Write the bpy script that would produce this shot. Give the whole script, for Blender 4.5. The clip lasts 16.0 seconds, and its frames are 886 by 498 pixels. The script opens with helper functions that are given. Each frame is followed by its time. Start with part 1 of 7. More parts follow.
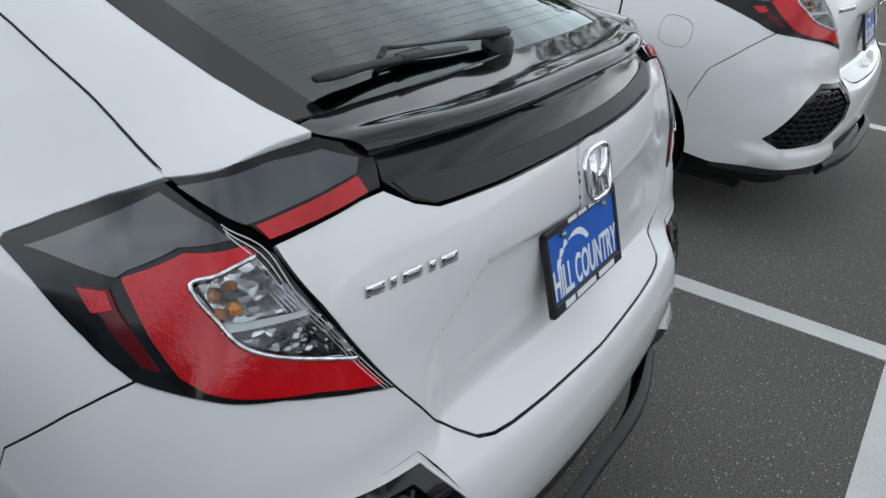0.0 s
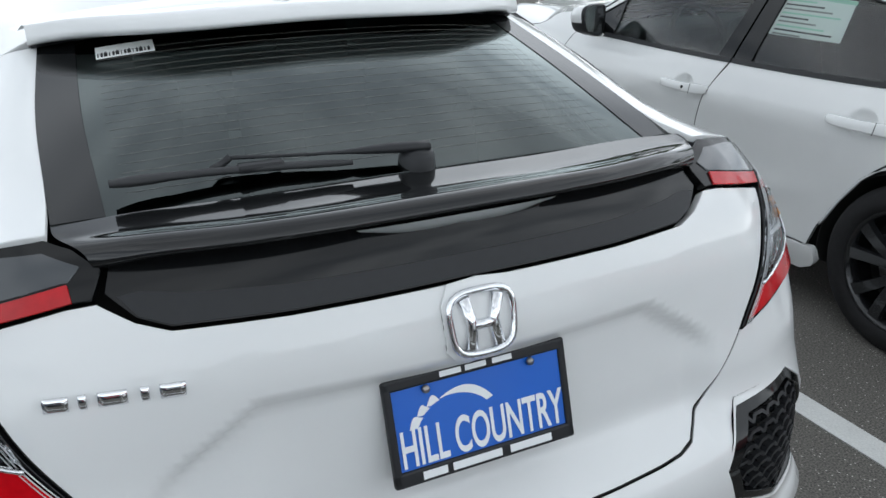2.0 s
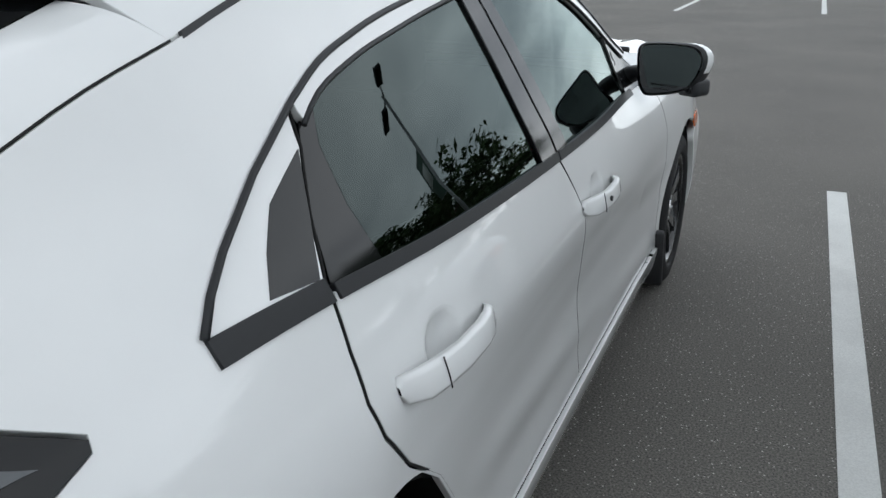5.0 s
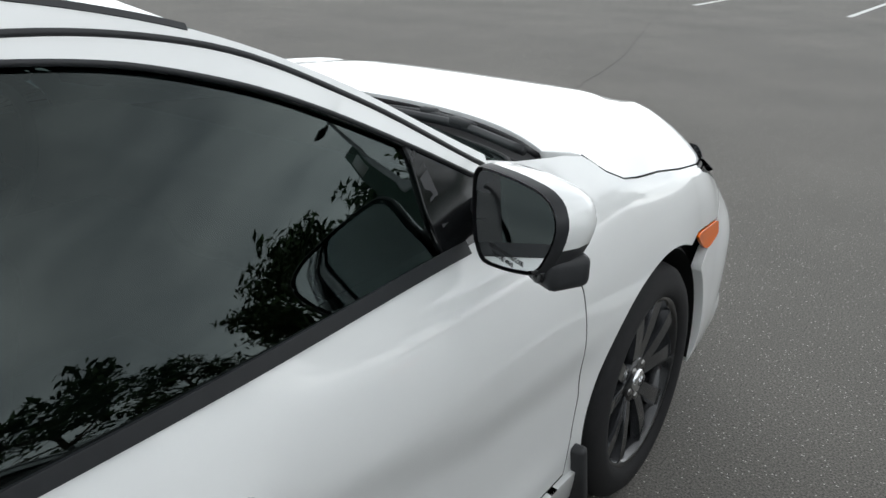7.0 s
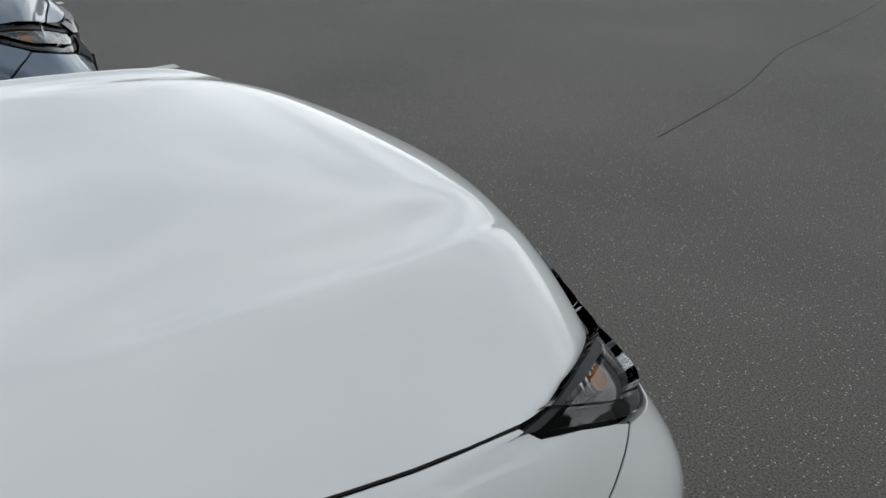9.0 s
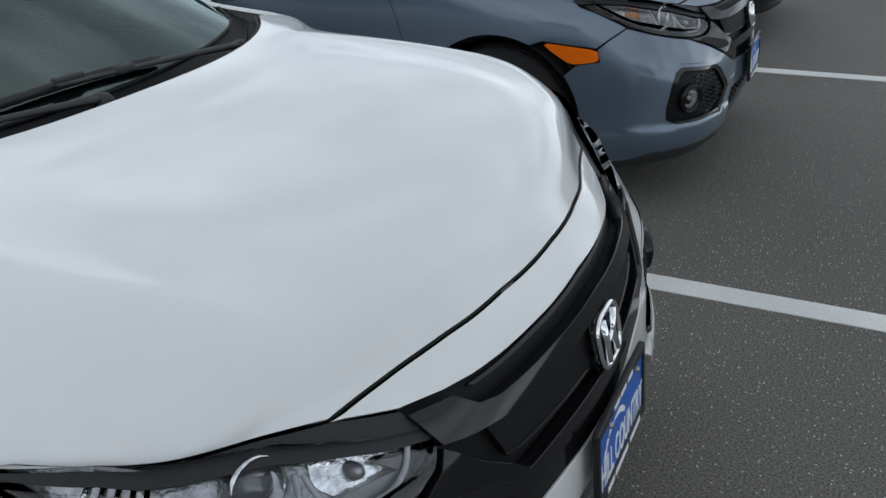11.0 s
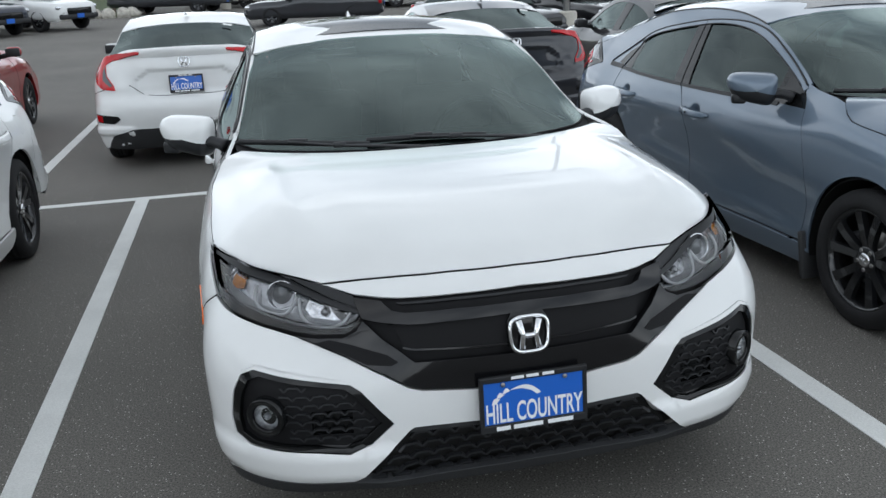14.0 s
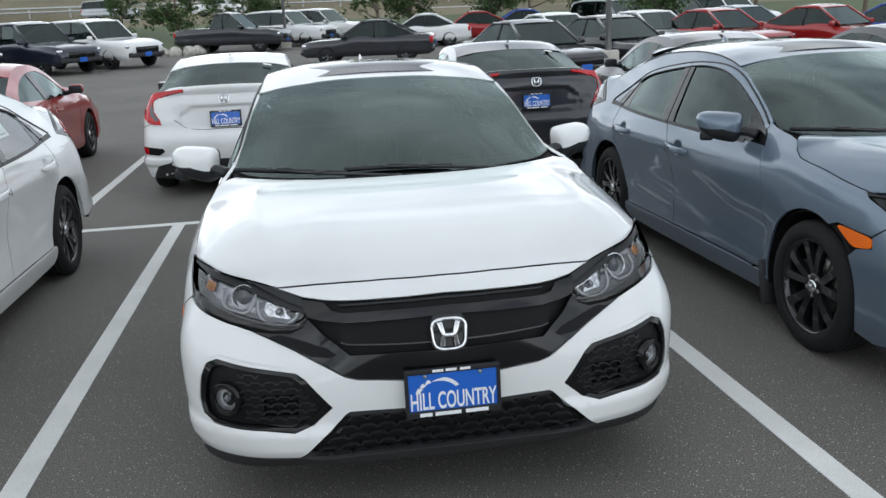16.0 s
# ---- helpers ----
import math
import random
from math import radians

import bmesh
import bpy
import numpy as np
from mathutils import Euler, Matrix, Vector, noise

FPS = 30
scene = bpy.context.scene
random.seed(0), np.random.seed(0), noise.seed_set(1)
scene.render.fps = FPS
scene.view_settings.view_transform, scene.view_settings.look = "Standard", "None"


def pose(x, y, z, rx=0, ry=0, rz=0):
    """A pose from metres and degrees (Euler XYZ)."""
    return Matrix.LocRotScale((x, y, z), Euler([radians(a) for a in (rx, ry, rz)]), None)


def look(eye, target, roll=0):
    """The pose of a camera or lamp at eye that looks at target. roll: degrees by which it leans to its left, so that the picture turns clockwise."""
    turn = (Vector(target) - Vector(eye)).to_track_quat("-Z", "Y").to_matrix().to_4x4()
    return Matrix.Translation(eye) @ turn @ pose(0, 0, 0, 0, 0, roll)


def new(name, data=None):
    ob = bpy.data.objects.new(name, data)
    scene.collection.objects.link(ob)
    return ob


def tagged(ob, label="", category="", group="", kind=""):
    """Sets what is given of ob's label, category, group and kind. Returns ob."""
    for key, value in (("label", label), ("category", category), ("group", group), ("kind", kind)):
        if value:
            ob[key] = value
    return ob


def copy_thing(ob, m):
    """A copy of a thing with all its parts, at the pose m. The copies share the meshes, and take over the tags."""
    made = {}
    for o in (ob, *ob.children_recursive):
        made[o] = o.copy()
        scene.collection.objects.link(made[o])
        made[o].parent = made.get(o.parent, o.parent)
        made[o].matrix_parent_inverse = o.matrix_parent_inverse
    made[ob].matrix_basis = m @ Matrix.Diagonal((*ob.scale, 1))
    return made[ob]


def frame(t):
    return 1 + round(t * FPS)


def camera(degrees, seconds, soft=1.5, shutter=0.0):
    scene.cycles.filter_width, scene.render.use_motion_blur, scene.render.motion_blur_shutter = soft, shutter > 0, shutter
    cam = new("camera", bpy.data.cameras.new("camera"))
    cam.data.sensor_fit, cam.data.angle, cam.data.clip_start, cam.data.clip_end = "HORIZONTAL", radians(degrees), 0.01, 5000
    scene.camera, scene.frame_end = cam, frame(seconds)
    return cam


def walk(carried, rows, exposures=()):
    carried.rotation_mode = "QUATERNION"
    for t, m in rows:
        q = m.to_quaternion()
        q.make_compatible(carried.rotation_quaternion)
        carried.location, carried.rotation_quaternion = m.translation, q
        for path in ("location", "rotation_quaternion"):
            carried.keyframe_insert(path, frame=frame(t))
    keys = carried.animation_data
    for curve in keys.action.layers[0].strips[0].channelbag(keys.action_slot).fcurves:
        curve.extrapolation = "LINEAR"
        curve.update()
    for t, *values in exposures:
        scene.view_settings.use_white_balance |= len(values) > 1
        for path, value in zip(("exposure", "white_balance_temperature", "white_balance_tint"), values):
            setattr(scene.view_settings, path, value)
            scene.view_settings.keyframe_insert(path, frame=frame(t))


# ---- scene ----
cam = camera(56.3, 16.0)

PATH = [
    (0, (-1.348, -2.687, 1.547), (0.18, -1.787, 0.621), 5.6),
    (0.5, (-1.171, -2.777, 1.526), (0.203, -1.669, 0.587), 6.3),
    (1, (-0.938, -2.848, 1.528), (0.286, -1.567, 0.6), 4.6),
    (1.5, (-0.751, -3.069, 1.557), (0.191, -1.52, 0.714), 1.2),
    (2, (-0.528, -3.147, 1.564), (0.284, -1.489, 0.796), -0.3),
    (2.5, (-0.2, -3.076, 1.582), (0.491, -1.349, 0.848), -0.8),
    (3.2, (0.301, -2.905, 1.569), (0.653, -1.077, 0.838), 1.4),
    (5.3, (1.399, -1.899, 1.362), (0.582, -0.211, 0.666), 0.4),
    (5.5, (1.440, -1.759, 1.394), (0.618, -0.080, 0.682), 1.55),
    (6, (1.538, -1.357, 1.405), (0.664, 0.300, 0.704), 1.53),
    (6.2, (1.551, -1.199, 1.426), (0.616, 0.421, 0.718), 1.54),
    (6.5, (1.550, -0.956, 1.408), (0.532, 0.610, 0.694), 0.75),
    (7, (1.517, -0.529, 1.437), (0.460, 1.003, 0.705), 1.56),
    (7.5, (1.499, -0.053, 1.434), (0.340, 1.412, 0.719), 1.84),
    (8, (1.418, 0.324, 1.432), (0.172, 1.667, 0.641), 3.1),
    (8.3, (1.401, 0.541, 1.470), (0.103, 1.848, 0.691), 2.83),
    (8.6, (1.415, 0.784, 1.487), (0.090, 2.030, 0.657), 1.75),
    (11, (1.228, 2.537, 1.471), (-0.356, 1.724, 0.56), -2.55),
    (11.5, (1.053, 2.842, 1.443), (-0.274, 1.653, 0.535), -0.5),
    (12, (0.931, 3.17, 1.459), (-0.07, 1.695, 0.552), -2.39),
    (12.5, (0.922, 3.464, 1.499), (0.143, 1.827, 0.655), -4.21),
    (13, (0.833, 3.771, 1.554), (0.265, 2.011, 0.792), -3.98),
    (13.5, (0.702, 4.002, 1.562), (0.247, 2.165, 0.916), -2.7),
    (14, (0.685, 4.225, 1.571), (0.264, 2.365, 0.969), -2.39),
    (14.5, (0.651, 4.434, 1.597), (0.271, 2.572, 0.972), -2.47),
    (15, (0.53, 4.575, 1.602), (0.165, 2.702, 1.002), -2.5),
    (15.5, (0.406, 4.653, 1.605), (0.083, 2.76, 1.048), -2.24),
    (16, (0.386, 4.694, 1.601), (0.093, 2.784, 1.086), -2.48),
]
walk(cam, [(t, look(eye, target, roll)) for t, eye, target, roll in PATH],
     [(0, .12, 6150, 8), (1.5, .24, 6100, 8), (2.5, .40, 6250, 8), (3.2, .46, 6350, 8), (5.5, .20, 6150, 8), (6.5, .50, 6300, 8), (7.4, .32, 6450, 8), (8, -.28, 6300, 8), (8.6, -.30, 6300, 8), (11, -.22, 6050, 8), (12, .05, 6000, 8), (13, .13, 6050, 8), (14.5, .30, 6100, 8), (16, .32, 6150, 8)])

# ---------------------------------------------------------------- light
world = bpy.data.worlds.new("overcast_sky")
scene.world = world
world.use_nodes = True
wn, wl = world.node_tree.nodes, world.node_tree.links
wn.clear()
sky = wn.new("ShaderNodeTexSky")
sky.sky_type, sky.sun_disc, sky.sun_elevation, sky.sun_rotation = "NISHITA", False, radians(46), radians(60)
sky_gain = wn.new("ShaderNodeMixRGB")
sky_gain.blend_type, sky_gain.inputs[0].default_value = "MULTIPLY", 1.0
sky_gain.inputs[2].default_value = (.10, .10, .10, 1)
coord, mapping = wn.new("ShaderNodeTexCoord"), wn.new("ShaderNodeMapping")
mapping.inputs["Scale"].default_value = (1.0, 1.0, 2.6)
clouds = wn.new("ShaderNodeTexNoise")
clouds.inputs["Scale"].default_value, clouds.inputs["Detail"].default_value, clouds.inputs["Roughness"].default_value = 3.0, 7, .55
ramp = wn.new("ShaderNodeValToRGB")
ramp.color_ramp.elements[0].position, ramp.color_ramp.elements[0].color = .36, (.44, .465, .49, 1)
ramp.color_ramp.elements[1].position, ramp.color_ramp.elements[1].color = .66, (1.07, 1.08, 1.08, 1)
blend = wn.new("ShaderNodeMixRGB")
blend.inputs[0].default_value = .88
split_z, rise = wn.new("ShaderNodeSeparateXYZ"), wn.new("ShaderNodeMapRange")      # sky made brighter towards the horizon, to lift the upright faces
rise.inputs["From Min"].default_value, rise.inputs["From Max"].default_value = .0, .9
rise.inputs["To Min"].default_value, rise.inputs["To Max"].default_value = 1.48, .50
layer = wn.new("ShaderNodeVectorMath")
layer.operation = "SCALE"
back, out = wn.new("ShaderNodeBackground"), wn.new("ShaderNodeOutputWorld")
back.inputs[1].default_value = 1.42
for a, b in ((coord.outputs["Generated"], mapping.inputs[0]), (mapping.outputs[0], clouds.inputs["Vector"]), (clouds.outputs["Fac"], ramp.inputs[0]),
             (sky.outputs[0], sky_gain.inputs[1]), (sky_gain.outputs[0], blend.inputs[1]), (ramp.outputs[0], layer.inputs[0]), (coord.outputs["Generated"], split_z.inputs[0]), (split_z.outputs[2], rise.inputs["Value"]), (rise.outputs[0], layer.inputs["Scale"]), (layer.outputs[0], blend.inputs[2]), (blend.outputs[0], back.inputs[0]), (back.outputs[0], out.inputs[0])):
    wl.new(a, b)
sun_lamp = bpy.data.lights.new("sun", "SUN")
sun_lamp.energy, sun_lamp.angle, sun_lamp.color = 0.35, radians(140), (1, .97, .92)
sun = new("sun", sun_lamp)
sun.matrix_world = look((6, 2, 13), (0, 0, 0))


# ---------------------------------------------------------------- materials
def principled(name, color, rough=.5, metal=0.0, coat=0.0, spec=.5):
    m = bpy.data.materials.new(name)
    m.use_nodes = True
    b = m.node_tree.nodes["Principled BSDF"]
    b.inputs["Base Color"].default_value = (*color, 1)
    b.inputs["Roughness"].default_value, b.inputs["Metallic"].default_value = rough, metal
    b.inputs["Coat Weight"].default_value, b.inputs["Coat Roughness"].default_value = coat, .02
    b.inputs["Specular IOR Level"].default_value = spec
    return m


def textured(name, color, spread=.15, scale=30.0, rough=.6, rough_spread=.1, bumpy=0.0, fine=300.0, metal=0.0, coat=0.0, coords="Object", large=2.0, large_spread=.08):
    """Base colour varied at two scales, with roughness variation and fine relief."""
    m = principled(name, color, rough, metal, coat)
    n, l = m.node_tree.nodes, m.node_tree.links
    b = n["Principled BSDF"]
    tc = n.new("ShaderNodeTexCoord")
    n1, n2 = n.new("ShaderNodeTexNoise"), n.new("ShaderNodeTexNoise")
    n1.inputs["Scale"].default_value, n1.inputs["Detail"].default_value = scale, 6
    n2.inputs["Scale"].default_value, n2.inputs["Detail"].default_value = large, 4
    for q in (n1, n2):
        l.new(tc.outputs[coords], q.inputs["Vector"])
    r1, r2 = n.new("ShaderNodeMapRange"), n.new("ShaderNodeMapRange")
    for r, q, sp in ((r1, n1, spread), (r2, n2, large_spread)):
        r.inputs["From Min"].default_value, r.inputs["From Max"].default_value = .3, .7
        r.inputs["To Min"].default_value, r.inputs["To Max"].default_value = 1 - sp, 1 + sp
        l.new(q.outputs["Fac"], r.inputs["Value"])
    mul = n.new("ShaderNodeMath")
    mul.operation = "MULTIPLY"
    l.new(r1.outputs[0], mul.inputs[0]), l.new(r2.outputs[0], mul.inputs[1])
    vm = n.new("ShaderNodeVectorMath")
    vm.operation = "SCALE"
    vm.inputs[0].default_value = color
    l.new(mul.outputs[0], vm.inputs["Scale"])
    l.new(vm.outputs[0], b.inputs["Base Color"])
    rr = n.new("ShaderNodeMapRange")
    rr.inputs["To Min"].default_value, rr.inputs["To Max"].default_value = max(.02, rough - rough_spread), min(1, rough + rough_spread)
    l.new(n1.outputs["Fac"], rr.inputs["Value"]), l.new(rr.outputs[0], b.inputs["Roughness"])
    if bumpy:
        nf, bp = n.new("ShaderNodeTexNoise"), n.new("ShaderNodeBump")
        nf.inputs["Scale"].default_value, nf.inputs["Detail"].default_value = fine, 3
        bp.inputs["Strength"].default_value, bp.inputs["Distance"].default_value = bumpy, .004
        l.new(tc.outputs[coords], nf.inputs["Vector"]), l.new(nf.outputs["Fac"], bp.inputs["Height"]), l.new(bp.outputs[0], b.inputs["Normal"])
    return m


def tinted_glass(name, tint, reflect=1.0, rough=.0, sheen=(1, 1, 1)):
    """Thin tinted pane: a clear coat that mirrors by Fresnel over a tinted see-through body."""
    m = bpy.data.materials.new(name)
    m.use_nodes = True
    n, l = m.node_tree.nodes, m.node_tree.links
    n.clear()
    o, mix, tr, gl, fr = (n.new("ShaderNode" + k) for k in ("OutputMaterial", "MixShader", "BsdfTransparent", "BsdfGlossy", "Fresnel"))
    tr.inputs[0].default_value, gl.inputs["Roughness"].default_value, gl.inputs[0].default_value = (*tint, 1), rough, (*sheen, 1)
    fr.inputs[0].default_value = 1.52
    ml = n.new("ShaderNodeMath")
    ml.operation, ml.inputs[1].default_value, ml.use_clamp = "MULTIPLY", reflect, True
    l.new(fr.outputs[0], ml.inputs[0]), l.new(ml.outputs[0], mix.inputs[0]), l.new(tr.outputs[0], mix.inputs[1]), l.new(gl.outputs[0], mix.inputs[2]), l.new(mix.outputs[0], o.inputs[0])
    return m


def car_paint(name, color, flake=0.0):
    m = textured(name, color, .015, 6.0, .32, .05, large=1.2, large_spread=.02, metal=flake, coat=1.0)
    m.node_tree.nodes["Principled BSDF"].inputs["Specular IOR Level"].default_value = .2
    return m


PAINT_WHITE = car_paint("paint_white", (.74, .75, .745))
PAINT_GREY = car_paint("paint_grey_blue", (.125, .165, .215), .40)
PAINT_RED = car_paint("paint_red", (.30, .012, .012), .2)
PAINT_DARK = car_paint("paint_charcoal", (.03, .032, .038), .3)
PAINT_BLACK = car_paint("paint_black", (.012, .012, .014), .2)
PAINT_SILVER = car_paint("paint_silver", (.42, .44, .46), .6)
PAINT_NAVY = car_paint("paint_navy", (.012, .018, .035), .3)
PAINT_BLUE = car_paint("paint_blue", (.02, .06, .32), .3)
GLOSS_BLACK = principled("gloss_black_plastic", (.006, .0065, .007), .08, spec=.36)
SATIN_BLACK = textured("satin_black_plastic", (.016, .017, .019), .1, 60, .45, .06)
SATIN_BLACK.node_tree.nodes["Principled BSDF"].inputs["Specular IOR Level"].default_value = .36
MATTE_BLACK = textured("matte_black_plastic", (.022, .023, .025), .12, 80, .6, .08, bumpy=.15, fine=900)
GRILLE_GLOSS = principled("grille_gloss_black", (.007, .007, .008), .07, spec=.42)
PIANO = principled("piano_black_trim", (.009, .0095, .010), .06, coat=.2, spec=.45)
BELT_BLACK = textured("belt_rubber", (.014, .015, .017), .1, 60, .42, .05)
BELT_BLACK.node_tree.nodes["Principled BSDF"].inputs["Specular IOR Level"].default_value = .3
# near-black that stands for deep shade in gaps, arches and hollows
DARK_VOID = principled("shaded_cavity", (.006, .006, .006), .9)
CHROME = principled("chrome", (.82, .83, .85), .07, 1.0)
RUBBER = textured("tyre_rubber", (.016, .016, .017), .2, 40, .8, .1, bumpy=.2, fine=500)
RUBBER.node_tree.nodes["Principled BSDF"].inputs["Specular IOR Level"].default_value = .25
RIM_BLACK = principled("rim_black", (.015, .016, .018), .22, .4, .6)
RIM_GREY = principled("rim_machined", (.040, .042, .046), .16, .6, .5)
STEEL = textured("brake_steel", (.32, .31, .30), .15, 50, .35, .1, metal=1.0)
RED_LENS = textured("red_lens", (.47, .003, .008), .10, 70, .10, .04, coat=.12, large=5.0, large_spread=.2, bumpy=.10, fine=160)
RED_DARK = principled("dark_red_lens", (.085, .001, .003), .1, coat=.1, spec=.3)
SMOKE_LENS = principled("smoked_lens", (.040, .046, .052), .12, coat=.8)
BRAKE_LENS = principled("brake_lens", (.34, .36, .36), .2, coat=1.0)
AMBER = principled("amber_lens", (.80, .15, .004), .2, coat=.25, spec=.3)
FOG_BOWL = textured("fog_reflector", (.72, .73, .75), .35, 90, .18, .08, metal=.35, bumpy=.4, fine=120)
AMBER_DIM = textured("amber_reflector", (.45, .17, .03), .5, 60, .2, .05, coat=.6)
GUIDE = principled("light_guide", (.60, .61, .62), .15, coat=1.0)
PROJECTOR = principled("projector_lens", (.10, .105, .115), .04, coat=1.0, spec=.8)
LAMP_SILVER = textured("lamp_reflector", (.72, .73, .75), .3, 55, .16, .08, metal=1.0, bumpy=.6, fine=70)
LAMP_CHROME = textured("lamp_chrome", (.40, .41, .43), .45, 60, .22, .1, metal=.7, bumpy=.5, fine=90)
GRILLE_BLACK = principled("grille_black", (.006, .006, .007), .6, spec=.2)


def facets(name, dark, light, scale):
    """Pressed reflector: small plane facets, each tilted its own way; bright and dark reflections are put into their
    colour.
    """
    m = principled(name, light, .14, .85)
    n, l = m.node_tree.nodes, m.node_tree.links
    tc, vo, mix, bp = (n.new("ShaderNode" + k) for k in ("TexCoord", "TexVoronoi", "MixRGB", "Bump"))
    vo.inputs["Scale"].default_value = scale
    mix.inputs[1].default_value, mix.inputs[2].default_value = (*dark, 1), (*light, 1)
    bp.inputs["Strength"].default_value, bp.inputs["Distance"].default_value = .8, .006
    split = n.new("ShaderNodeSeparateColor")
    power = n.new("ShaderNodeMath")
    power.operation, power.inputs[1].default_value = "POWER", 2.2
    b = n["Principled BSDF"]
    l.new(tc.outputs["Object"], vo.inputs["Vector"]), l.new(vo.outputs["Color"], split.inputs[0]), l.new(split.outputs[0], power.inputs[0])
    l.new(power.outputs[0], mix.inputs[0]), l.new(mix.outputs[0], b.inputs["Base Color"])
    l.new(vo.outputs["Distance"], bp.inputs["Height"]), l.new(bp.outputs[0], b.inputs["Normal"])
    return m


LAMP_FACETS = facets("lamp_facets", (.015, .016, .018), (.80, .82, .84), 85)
LAMP_GREY = textured("lamp_shelf", (.16, .165, .175), .1, 40, .3, .05, metal=.5)
LAMP_DARK = principled("lamp_bezel", (.03, .031, .033), .25, coat=.5)
CLEAR = tinted_glass("clear_lens", (.92, .93, .94), 1.0)
GLASS_DARK = tinted_glass("privacy_glass", (.066, .092, .086), .88, sheen=(.86, 1, .98))
# privacy glass again, tint and reflection raised to add the sky's sheen
GLASS_REAR = tinted_glass("rear_window_glass", (.085, .110, .105), 1.35, sheen=(.90, 1, .99))
GLASS_SHIELD = tinted_glass("windscreen_glass", (.30, .42, .40), 1.3, sheen=(.84, 1, .97))
GLASS_CLEAR = tinted_glass("clear_car_glass", (.80, .87, .85), 1.2)
MIRROR = principled("mirror_glass", (.85, .88, .88), .02, 1.0)
TRIM_FABRIC = textured("seat_fabric", (.03, .03, .032), .2, 90, .9, .05, bumpy=.3, fine=700)
DASH = textured("dashboard_plastic", (.022, .022, .024), .1, 60, .6, .1, bumpy=.2, fine=900)
PLATE_BLUE = principled("plate_blue", (.012, .12, .55), .35, coat=.3)
PRINT_WHITE = principled("print_white", (.82, .84, .85), .5)
PAPER = principled("sticker_paper", (.78, .80, .78), .6)
PRINT_BLACK = principled("print_black", (.015, .015, .016), .6)
PRINT_GREEN = principled("print_pale_green", (.40, .68, .55), .6)
HEATER = principled("heater_wire", (.24, .235, .22), .6)
BEIGE = textured("interior_grey", (.25, .25, .24), .1, 50, .8, .05)



# ---------------------------------------------------------------- body surface of the hatchback
def hermite(xk, yk, x, mono=True):
    """Smooth curve through knots; mono keeps it from overshooting."""
    xk, yk, x = np.asarray(xk, float), np.asarray(yk, float), np.asarray(x, float)
    flat = yk.ndim == 1
    if flat:
        yk = yk[:, None]
    h = np.diff(xk)
    dlt = np.diff(yk, axis=0) / h[:, None]
    m = np.empty_like(yk)
    m[0], m[-1] = dlt[0], dlt[-1]
    if len(xk) > 2:
        w = h[1:] / (h[:-1] + h[1:])
        m[1:-1] = w[:, None] * dlt[:-1] + (1 - w)[:, None] * dlt[1:]
        if mono:
            same = dlt[:-1] * dlt[1:] > 0
            lim = 3 * np.minimum(abs(dlt[:-1]), abs(dlt[1:]))
            m[1:-1] = np.where(same, np.sign(m[1:-1]) * np.minimum(abs(m[1:-1]), lim), 0)
    i = np.clip(np.searchsorted(xk, x, side="right") - 1, 0, len(xk) - 2)
    t = ((x - xk[i]) / h[i])
    t = np.clip(t, 0, 1)[..., None]
    hh = h[i][..., None]
    y = (2 * t**3 - 3 * t**2 + 1) * yk[i] + (t**3 - 2 * t**2 + t) * hh * m[i] + (3 * t**2 - 2 * t**3) * yk[i + 1] + (t**3 - t**2) * hh * m[i + 1]
    return y[..., 0] if flat else y


def curve(pts, n):
    """n points along a smooth curve through pts."""
    p = np.asarray(pts, float)
    c = np.concatenate(([0], np.cumsum(np.linalg.norm(np.diff(p, axis=0), axis=1))))
    return hermite(c, p, np.linspace(0, c[-1], n), mono=False)


OUTLINE = np.array([(0, 2.25), (.16, 2.243), (.32, 2.215), (.5, 2.15), (.68, 2.072), (.82, 1.945), (.89, 1.78), (.905, 1.58), (.905, 1.3), (.893, .85),
                    (.893, .2), (.897, -.5), (.903, -1.0), (.903, -1.35), (.902, -1.68), (.888, -1.93), (.825, -2.1), (.685, -2.19), (.48, -2.235), (.22, -2.262), (0, -2.27)])
_c = np.concatenate(([0], np.cumsum(np.linalg.norm(np.diff(OUTLINE, axis=0), axis=1))))
S_END = _c[-1]
_sd = np.linspace(0, S_END, 3000)
_ce = np.concatenate(([-_c[1]], _c, [2 * S_END - _c[-2]]))
_pe = np.concatenate((OUTLINE[1:2] * (-1, 1), OUTLINE, OUTLINE[-2:-1] * (-1, 1)))
_pd = hermite(_ce, _pe, _sd, mono=False)
_td = np.gradient(_pd, _sd, axis=0)
_td /= np.linalg.norm(_td, axis=1)[:, None]
_td[0], _td[-1] = (1, 0), (-1, 0)
_nd = np.stack((_td[:, 1], -_td[:, 0]), 1)          # towards the inside
_k = np.exp(-np.linspace(-2.5, 2.5, 451) ** 2)           # softer normals for the upper part of the tail corner
_pad = np.concatenate((np.repeat(_nd[:1], 225, 0), _nd, np.repeat(_nd[-1:], 225, 0)))
_ns = np.stack([np.convolve(_pad[:, i], _k / _k.sum(), "valid") for i in (0, 1)], 1)
_ns /= np.linalg.norm(_ns, axis=1)[:, None]


def at_y(y):
    """Place along the outline at a station of the flank."""
    return np.interp(-np.asarray(y, float), -_pd[:, 1], _sd)


def front_x(x):
    k = _pd[:, 1] > 1.3
    return np.interp(np.asarray(x, float), _pd[k, 0], _sd[k])


def rear_x(x):
    k = _pd[:, 1] < -1.5
    return np.interp(-np.asarray(x, float), -_pd[k, 0], _sd[k])


